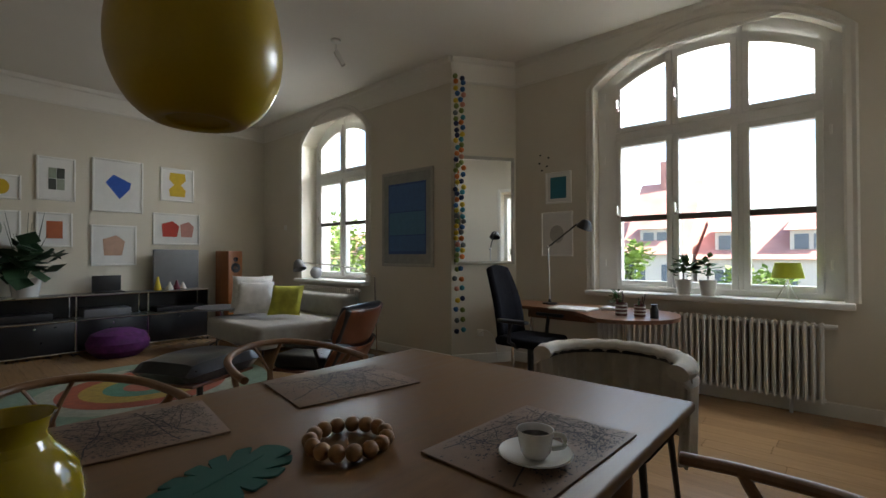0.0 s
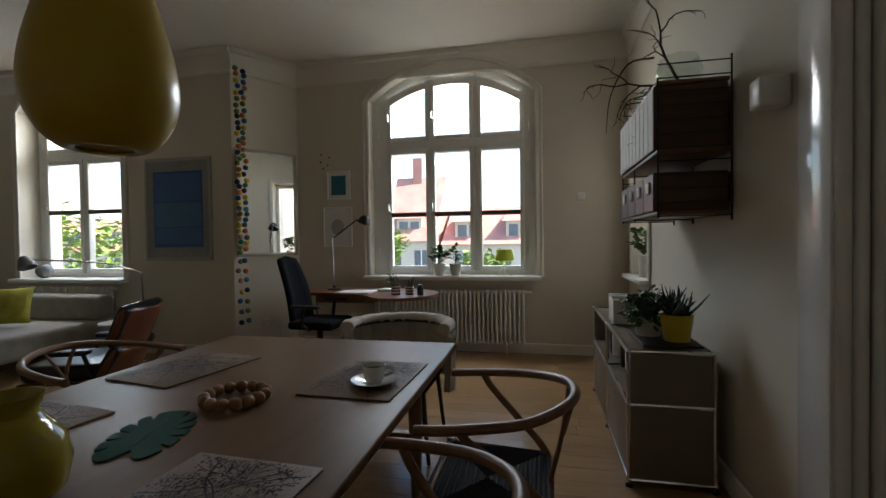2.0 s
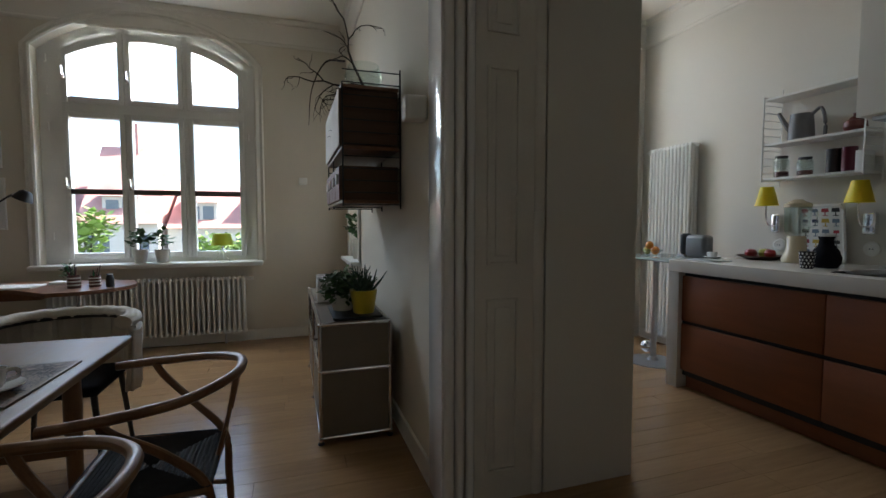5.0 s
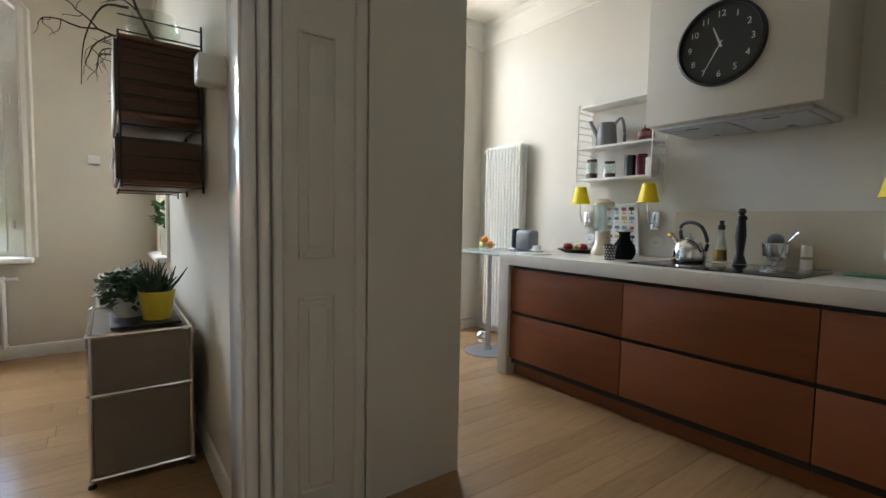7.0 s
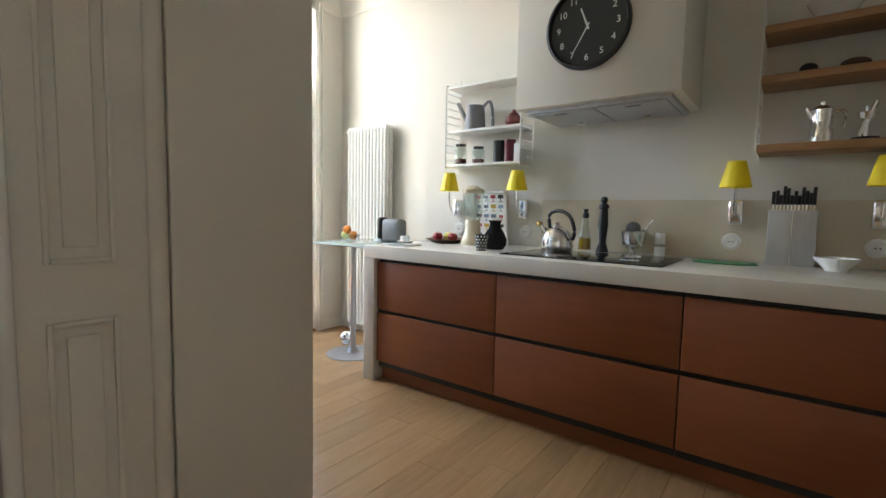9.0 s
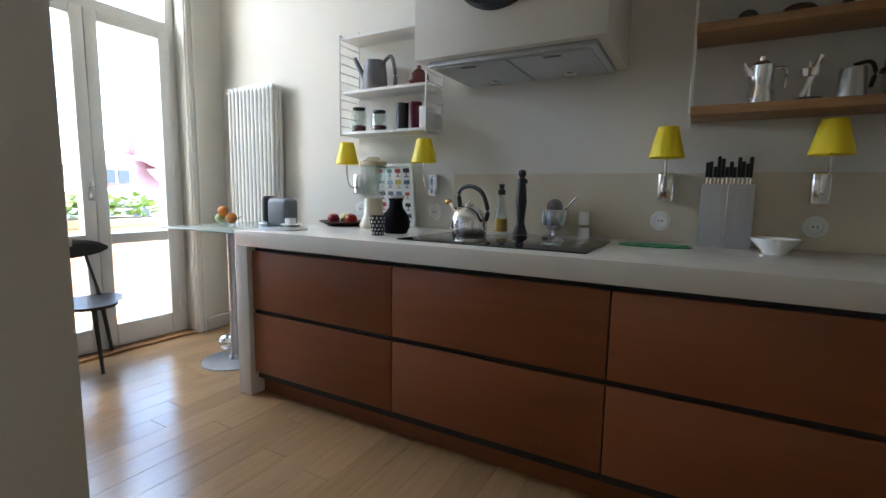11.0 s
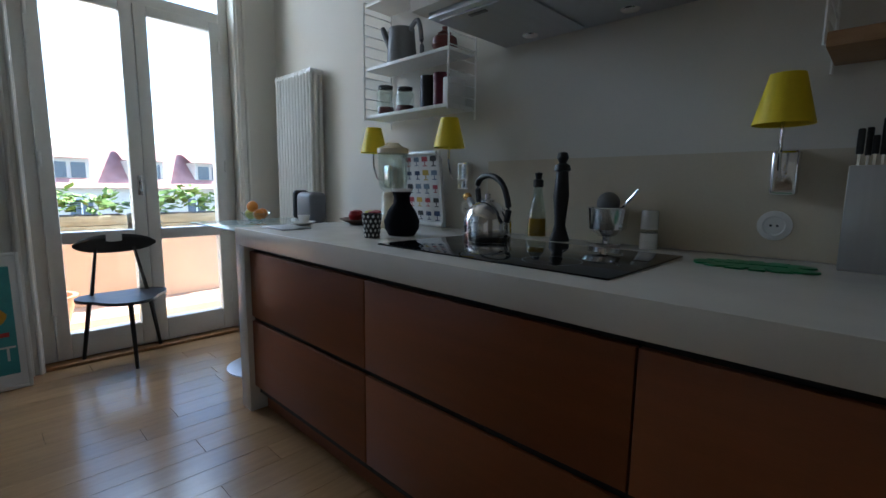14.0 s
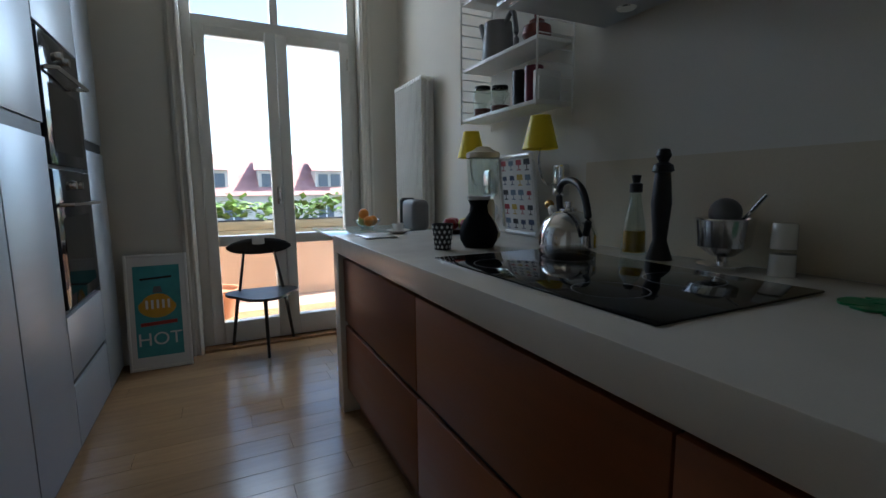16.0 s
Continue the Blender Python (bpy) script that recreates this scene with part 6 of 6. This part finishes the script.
part("beaker", lathe([(0, 0), (0.033, 0), (0.044, 0.105), (0.040, 0.105), (0.03, 0.006), (0, 0.006)], seg=28), BLACK, pc)
bm = bmesh.new()
for r in range(5):
    for k in range(12):
        a = 2 * math.pi * (k + 0.5 * (r % 2)) / 12
        z, da, dz = 0.013 + 0.02 * r, 0.16, 0.0085
        R = lambda zz: 0.0336 + 0.0105 * zz / 0.1
        bm.faces.new([bm.verts.new((R(zz) * math.cos(aa), R(zz) * math.sin(aa), zz)) for aa, zz in ((a, z - dz), (a + da, z), (a, z + dz), (a - da, z))])
part("pattern", bm, PAPER, pc, "white printed diamonds")
kt = thing("kettle", "polished steel kettle with black arched handle", "kettle", 0.98, -3.72, CT + 0.006, -12)
part("body", lathe([(0, 0), (0.10, 0), (0.105, 0.02), (0.103, 0.075), (0.088, 0.12), (0.055, 0.15), (0.03, 0.158), (0.03, 0.165), (0.012, 0.172), (0.012, 0.19), (0, 0.192)], seg=36), CHROME, kt)
part("handle", tube([(0.06, 0, 0.15), (0.065, 0, 0.24), (-0.01, 0, 0.265), (-0.09, 0, 0.23), (-0.13, 0, 0.14), (-0.12, 0, 0.08)], 0.012, smooth=5, seg=10), BLACK, kt)
part("spout", tube([(0.08, 0, 0.11), (0.115, 0, 0.15), (0.13, 0, 0.165)], (0.022, 0.014)), CHROME, kt)
part("whistle", ball(0.145, 0, 0.175, 0.018, sx=1.4), mat("brass", (0.55, 0.33, 0.10), 0.25, 1.0), kt)
ob_ = thing("oil_bottle", "glass bottle half full of olive oil", "bottle", 0.87, -3.93, CT + 0.006)
part("bottle", lathe([(0, 0), (0.043, 0), (0.045, 0.02), (0.038, 0.10), (0.02, 0.19), (0.018, 0.22), (0.016, 0.22), (0.034, 0.10), (0.04, 0.012), (0, 0.008)]), CLEAR, ob_)
part("oil", lathe([(0, 0.009), (0.039, 0.009), (0.037, 0.085), (0, 0.085)]), OILM, ob_)
part("stopper", lathe([(0.022, 0.22), (0.022, 0.25), (0.012, 0.255), (0.017, 0.28), (0, 0.284)]), BLACK, ob_)
solo("pepper_mill", lathe([(0, CT + 0.0061), (0.042, CT + 0.0061), (0.022, CT + 0.07), (0.024, CT + 0.10), (0.032, CT + 0.19), (0.024, CT + 0.29), (0.034, CT + 0.295), (0.03, CT + 0.315), (0.014, CT + 0.325), (0.024, CT + 0.345), (0.018, CT + 0.365), (0, CT + 0.37)], 0.74, -3.90, 28), BLACK, "tall black wooden pepper mill", "pepper mill")
mb = thing("steel_bowl_stand", "polished steel footed bowl with a grey pestle", "mortar", 0.565, -3.96, CT + 0.006)
part("bowl", lathe([(0, 0.03), (0.03, 0.03), (0.072, 0.06), (0.08, 0.14), (0.085, 0.145), (0.076, 0.143), (0.068, 0.065), (0, 0.05)], seg=36), CHROME, mb)
part("foot", lathe([(0, 0), (0.07, 0), (0.07, 0.006), (0.016, 0.012), (0.016, 0.032), (0, 0.032)]), CHROME, mb)
part("pestle", ball(0.0, 0, 0.16, 0.045), GREYP, mb)
part("spoon", tube([(-0.02, 0, 0.10), (-0.12, 0.01, 0.215)], 0.006), CHROME, mb)
sl = thing("salt_mill", "white salt mill with a clear band", "mill", 0.405, -3.97, CT)
part("base", lathe([(0, 0), (0.033, 0), (0.031, 0.06), (0, 0.06)]), CHINA, sl)
part("window", lathe([(0.03, 0.06), (0.029, 0.075), (0, 0.075)]), CLEAR, sl)
part("head", lathe([(0.031, 0.075), (0.03, 0.14), (0.027, 0.145), (0, 0.145)]), CHINA, sl)
leaf_mat("leaf_mat", 0.03, -3.80, CT + 0.0005, 10, 0.82, GREENS, "bright green leaf-shaped silicone mat")
kb = thing("knife_block", "brushed steel knife block full of black knives", "knife block", -0.245, -3.97, CT)
part("block", box(-0.105, 0.105, -0.055, 0.055, 0, 0.295, bev=0.004), STEEL, kb)
part("seam", box(-0.0015, 0.0015, 0.0552, 0.057, 0.0, 0.295), CHROME, kb)
rnd = random.Random(1)
for k in range(12):
    x, y, h = -0.088 + 0.016 * k, rnd.uniform(-0.035, 0.035), rnd.uniform(0.075, 0.13)
    kn = part("knife_handle", box(x - 0.008, x + 0.008, y - 0.011, y + 0.011, 0.325, 0.30 + h, bev=0.004), BLACK, kb)
    part("blade", box(x - 0.003, x + 0.003, y - 0.009, y + 0.009, 0.26, 0.327), CHROME, kn)
solo("white_bowl", lathe([(0, CT), (0.045, CT), (0.05, CT + 0.012), (0.09, CT + 0.055), (0.092, CT + 0.065), (0.085, CT + 0.065), (0.045, CT + 0.018), (0, CT + 0.016)], -0.43, -3.80, 36), CHINA, "plain white china bowl on the worktop", "bowl")

radiator(2.76, 3.30, -3.985, 0.09, 2.03, 12, "x", "tall white column radiator on the kitchen wall", 0.12)
gt = thing("glass_table", "small glass-topped table on a steel pedestal", "side table", 2.66, -3.48, 0)
part("glass_top", box(-0.45, 0.34, -0.44, 0.30, 0.95, 0.96, bev=0.003), FROST, gt)
part("column", tube([(0.03, 0, 0.01), (0.03, 0, 0.95)], 0.026, seg=14), STEEL, gt)
part("base", lathe([(0, 0), (0.22, 0), (0.22, 0.008), (0.05, 0.02), (0.03, 0.05), (0, 0.05)], 0.03, 0, 36), STEEL, gt)
part("collar", ball(0.09, 0.02, 0.13, 0.055), CHROME, gt)
fb = thing("fruit_bowl", "shallow glass bowl of oranges and apples", "bowl", 2.78, -3.52, 0.9605)
part("bowl", lathe([(0, 0), (0.04, 0), (0.10, 0.06), (0.097, 0.062), (0.038, 0.006), (0, 0.006)], seg=28), CLEAR, fb)
for k, (dx, dy, dz, m) in enumerate(((-0.04, 0.0, 0.05, FRUITO), (0.04, 0.02, 0.05, FRUITY), (0.0, -0.04, 0.052, FRUITO), (0.01, 0.02, 0.10, FRUITO))):
    solo("orange", ball(2.78 + dx, -3.52 + dy, 0.9605 + dz, 0.036), m, "ripe orange in the glass bowl", "fruit", "fruit in the bowl")

# three-legged chair by the balcony door
c = thing("three_legged_chair", "black wooden three-legged chair by the balcony door", "chair", 3.40, -2.87, 0, 90)
out = []
for i in range(30):
    a = 2 * math.pi * i / 30
    r = 0.22 + 0.035 * math.cos(3 * (a - math.pi / 2))
    out.append((r * math.cos(a) * 1.12, r * math.sin(a)))
part("seat", slab(out, 0.435, 0.455), BLACKW, c)
for s in (-1, 1):
    part("back_leg", tube([(s * 0.23, -0.16, 0), (s * 0.17, -0.14, 0.44)], (0.011, 0.016)), BLACKW, c)
    part("back_post", tube([(s * 0.16, -0.13, 0.45), (s * 0.11, -0.18, 0.76)], (0.013, 0.010)), BLACKW, c)
part("front_leg", tube([(0, 0.21, 0), (0, 0.15, 0.44)], (0.011, 0.016)), BLACKW, c)
bm = bmesh.new()
g = []
for i in range(13):
    u = 2 * i / 12 - 1
    hh = 0.065 * math.sqrt(max(0.02, 1 - u * u))
    g.append([bm.verts.new((u * 0.235, -0.20 + 0.07 * u * u, 0.79 + f * hh)) for f in (-1, -0.4, 0.4, 1)])
for a, b in zip(g, g[1:]):
    for k in range(3):
        bm.faces.new((a[k], b[k], b[k + 1], a[k + 1]))
bk = part("backrest", bm, BLACKW, c)
md = bk.modifiers.new("thick", "SOLIDIFY")
md.thickness, md.offset = 0.014, 0

# framed poster leaning on the wall
po = thing("framed_poster", "white-framed teal poster of a yellow mixer, leaning", "poster", 3.33, -2.18, 0.0, -90, rx=-9)
bm = box(-0.19, -0.172, -0.012, 0.012, 0, 0.80, bev=0.003)
box(0.172, 0.19, -0.012, 0.012, 0, 0.80, bev=0.003, bm=bm)
box(-0.172, 0.172, -0.012, 0.012, 0, 0.018, bev=0.003, bm=bm)
box(-0.172, 0.172, -0.012, 0.012, 0.782, 0.80, bev=0.003, bm=bm)
part("frame", bm, WHITE, po)
part("mount", box(-0.172, 0.172, -0.004, 0.008, 0.018, 0.782), PAPER, po)
PT = plain("poster_teal", (0.08, 0.33, 0.34))


def flat(pts, d, m, parent, name="print"):
    bm = bmesh.new()
    bm.faces.new([bm.verts.new((u, d, v)) for u, v in pts])
    part(name, bm, m, parent)


flat(((-0.14, 0.09), (0.14, 0.09), (0.14, 0.72), (-0.14, 0.72)), -0.005, PT, po)
flat([(-0.005 + 0.115 * math.cos(k * 0.3) * (1 if math.sin(k * 0.3) < 0.2 else 0.85), 0.44 + 0.085 * math.sin(k * 0.3)) for k in range(21)], -0.006, plain("poster_orange", (0.62, 0.34, 0.03)), po)
flat(((-0.10, 0.62), (0.09, 0.63), (0.09, 0.645), (-0.10, 0.635)), -0.006, BLACK, po)
flat(((-0.03, 0.53), (0.03, 0.53), (0.02, 0.575), (-0.02, 0.575)), -0.006, GREYP, po)
flat(((-0.11, 0.30), (0.11, 0.31), (0.11, 0.335), (-0.11, 0.325)), -0.006, plain("poster_red", (0.42, 0.04, 0.03)), po)
for k in range(5):
    flat(((-0.075 + 0.033 * k, 0.42), (-0.06 + 0.033 * k, 0.42), (-0.06 + 0.033 * k, 0.48), (-0.075 + 0.033 * k, 0.48)), -0.007, PAPER, po)
lettering("HOT", 0.125, po, PAPER, (0.0, -0.0066, 0.205), (math.pi / 2, 0, 0))

# tall units with ovens
for a, b, kind in ((1.228, 1.72, 0), (1.725, 2.245, 0), (2.25, 2.93, 1), (2.935, 3.36, 0)):
    u = thing("tall_oven_unit" if kind else "tall_cabinet", "tall steel-grey unit with two built-in black ovens" if kind else "tall steel-grey kitchen cabinet with grip strip", "cabinet", 0, -0.075, group="tall kitchen units")
    part("body", box(a + 0.001, b - 0.001, -1.855, -1.387, 0.0, 2.42), KWALL if a < 1.3 else GREYP, u)
    if not kind:
        for z0, z1 in ((0.05, 1.46), (1.52, 2.41)):
            part("door", box(a + 0.003, b - 0.003, -1.88, -1.857, z0, z1, bev=0.002), ALU, u)
        part("grip", box(a + 0.003, b - 0.003, -1.870, -1.856, 1.46, 1.52), BLACK, u)
    else:
        for z0, z1 in ((0.05, 0.34), (0.37, 0.66), (1.95, 2.41)):
            part("door", box(a + 0.003, b - 0.003, -1.88, -1.857, z0, z1, bev=0.002), ALU, u)
        part("grip", box(a + 0.003, b - 0.003, -1.870, -1.856, 0.34, 0.37), BLACK, u)
        for z0, z1 in ((0.69, 1.33), (1.35, 1.93)):
            ov = part("oven", box(a + 0.03, b - 0.03, -1.884, -1.857, z0, z1, bev=0.004), OVENB, u, "black glass oven with steel bar handle")
            part("handle", tube([(a + 0.08, -1.885, z1 - 0.16), (a + 0.08, -1.93, z1 - 0.16), (b - 0.08, -1.93, z1 - 0.16), (b - 0.08, -1.885, z1 - 0.16)], 0.010), CHROME, ov)
            for k in range(2):
                q = part("knob", lathe([(0, 0), (0.022, 0), (0.020, 0.025), (0, 0.026)], seg=18), CHROME, ov)
                q.location, q.rotation_euler = ((a + b) / 2 - 0.06 + 0.12 * k, -1.884, z1 - 0.07), (math.pi / 2, 0, 0)
            part("window", box(a + 0.10, b - 0.10, -1.8865, -1.8842, z0 + 0.06, z1 - 0.22), GLOSSB, ov)
part_side = setting("trim_unit_side", box(1.212, 1.227, -1.96, DK + 0.001, 0, 2.6, bev=0.002), KWALL, "plain white side panel of the tall units", "panel")

# ---- balcony and the street ----
setting("ground", box(-150, 400, -300, 300, -9.2, -9.0), GRASSM, "street level ground far below", "ground")
setting("balcony_floor", box(KX + 0.3, 5.6, -4.6, -1.36, -0.16, -0.02), PAVE, "tiled balcony floor", "balcony floor")
bm = box(5.4, 5.6, -4.6, -1.36, -0.02, 0.68)
setting("wall_parapet", bm, BALC, "peach plaster balcony parapet", "parapet")
for y0, y1, s in ((-4.5, -3.35, 3), (-3.30, -2.2, 8)):
    pl = thing("planter_box", "weathered wooden planter box on the balcony", "planter", group="balcony planters")
    for k in range(2):
        part("board", box(5.34, 5.62, y0, y1, 0.685 + 0.10 * k, 0.78 + 0.10 * k, bev=0.004), PLANTER, pl)
    part("soil", box(5.36, 5.60, y0 + 0.02, y1 - 0.02, 0.86, 0.885), SOIL, pl)
    for k in range(3):
        yy = y0 + 0.2 + 0.36 * k
        part("plant", leaves(70, (5.48, yy, 0.98 + 0.05 * (k % 2)), (0.14, 0.2, 0.16), 0.10, s + k, slim=0.45), TREEL, pl)
solo("terracotta_pot", lathe([(0, -0.02), (0.13, -0.02), (0.20, 0.24), (0.22, 0.28), (0.18, 0.28), (0.16, 0.24), (0, 0.22)], 4.6, -2.55, 28), TERRA, "round terracotta pot on the balcony", "pot")


def street_house(x, y0, y1, base, eave, ridge, label, n, dormers):
    h = thing("street_house", label, "house", 0, 0, 0)
    part("wall", box(x, x + 9, y0, y1, base, eave), FACADE, h)
    bm = bmesh.new()
    v = [bm.verts.new(p) for p in ((x - 0.4, y0, eave), (x - 0.4, y1, eave), (x + 4.5, y1, ridge), (x + 4.5, y0, ridge), (x + 9.4, y0, eave), (x + 9.4, y1, eave))]
    for f in ((0, 1, 2, 3), (3, 2, 5, 4), (0, 3, 4), (1, 5, 2)):
        bm.faces.new([v[k] for k in f])
    rf = part("roof", bm, ROOFR, h)
    for k in range(dormers):
        yc = y0 + (y1 - y0) * (k + 0.5) / dormers
        d = part("dormer", box(x + 0.5, x + 3.2, yc - 1.0, yc + 1.0, eave + 0.3, eave + 1.75), FACADE, rf)
        bm = bmesh.new()
        q = [bm.verts.new(p) for p in ((x + 0.2, yc - 1.3, eave + 1.75), (x + 0.2, yc + 1.3, eave + 1.75), (x + 3.4, yc + 1.1, eave + 2.6), (x + 3.4, yc - 1.1, eave + 2.6))]
        bm.faces.new(q)
        part("dormer_roof", bm, ROOFR, rf)
        for s in (-0.45, 0.45):
            part("window", box(x + 0.44, x + 0.52, yc + s - 0.34, yc + s + 0.34, eave + 0.6, eave + 1.5), DARKGLASS, rf)
    for r in range(3):
        for k in range(n):
            yc = y0 + (y1 - y0) * (k + 0.5) / n
            z = eave - 2.3 - 3.0 * r
            wd = part("window", box(x - 0.03, x + 0.05, yc - 0.55, yc + 0.55, z, z + 1.6), DARKGLASS, h)
            part("frame", box(x - 0.06, x - 0.02, yc - 0.04, yc + 0.04, z, z + 1.6), WHITE, wd)
            part("sill", box(x - 0.12, x, yc - 0.65, yc + 0.65, z - 0.12, z - 0.02), WHITE, wd)
    part("chimney", box(x + 4, x + 5, y0 + 2, y0 + 2.8, ridge - 0.8, ridge + 1.6), ROOFR, rf)


street_house(34, -24, 7.4, -9, 0.9, 4.0, "long pale house with red tiled roof and dormers", 10, 8)
street_house(33, 7.7, 12.0, -9, 1.2, 6.6, "tall gabled house with steep red roof", 2, 1)
street_house(34, 12.3, 50, -9, 0.7, 3.9, "pale row house with red roof across the street", 11, 8)


def tree(x, y, h, r, seed, base=-9.0):
    t = thing("street_tree", "leafy yellow-green street tree", "tree", x, y, base)
    rnd = random.Random(seed)
    part("trunk", tube([(0, 0, 0), (0.1, 0.05, h * 0.3), (0, 0.1, h * 0.62)], (0.22, 0.12), smooth=4), BARK, t)
    bm = bmesh.new()
    for k in range(9):
        a = k * 2.4
        c = Vector((r * 0.6 * math.cos(a) * rnd.uniform(.4, 1), r * 0.6 * math.sin(a) * rnd.uniform(.4, 1), h * rnd.uniform(0.6, 0.98)))
        part("limb", tube([(0, 0.05, h * 0.45), c * 0.6 + Vector((0, 0, h * 0.25)), c], (0.07, 0.02), smooth=3), BARK, t)
        leaves(170, c, (r * 0.45, r * 0.45, r * 0.42), 0.32, seed * 31 + k, bm=bm, slim=0.5)
    part("crown", bm, TREEL, t)


tree(22, 7.9, 10.6, 1.7, 1)
tree(19, 24, 12.5, 3.6, 2)
tree(21, 31, 13, 3.8, 5)
tree(26, 3.0, 9.2, 1.8, 7)

# ---- floor boards, last ----
PW, PL = 0.145, 1.45
base_me = None
rows = []
rnd = random.Random(12)
rest = bmesh.new()
made = 0
nx = int((BAY + 3.2) / PW)
mesh_cache = {}
floor_ob = bpy.data.objects["floor"]
for i in range(nx + 1):
    x = -3.2 + i * PW
    x1 = min(x + PW - 0.0012, BAY)
    y = KW - rnd.uniform(0, PL)
    while y < ART:
        ya, yb = max(y, KW), min(y + PL - 0.0012, ART)
        y += PL
        if yb - ya < 0.02:
            continue
        cx, cy = (x + x1) / 2, (ya + yb) / 2
        near = -0.6 < cx < 4.7 and -3.9 < cy < 3.2
        if near and made < 300:
            key = (round(x1 - x, 4), round(yb - ya, 4))
            if key not in mesh_cache:
                w, l = (x1 - x) / 2, (yb - ya) / 2
                mesh_cache[key] = mesh_of("plank", box(-w, w, -l, l, -0.0119, 0.0, bev=0.0008, seg=1), OAK)
            ob = new("plank", mesh_cache[key])
            ob.parent = floor_ob
            ob.location = (cx, cy, 0)
            made += 1
        else:
            box(x, x1, ya, yb, -0.0119, 0.0, bm=rest)
tagged(part("plank_rest", rest, OAK, floor_ob), "oak strip boards", kind="stuff")
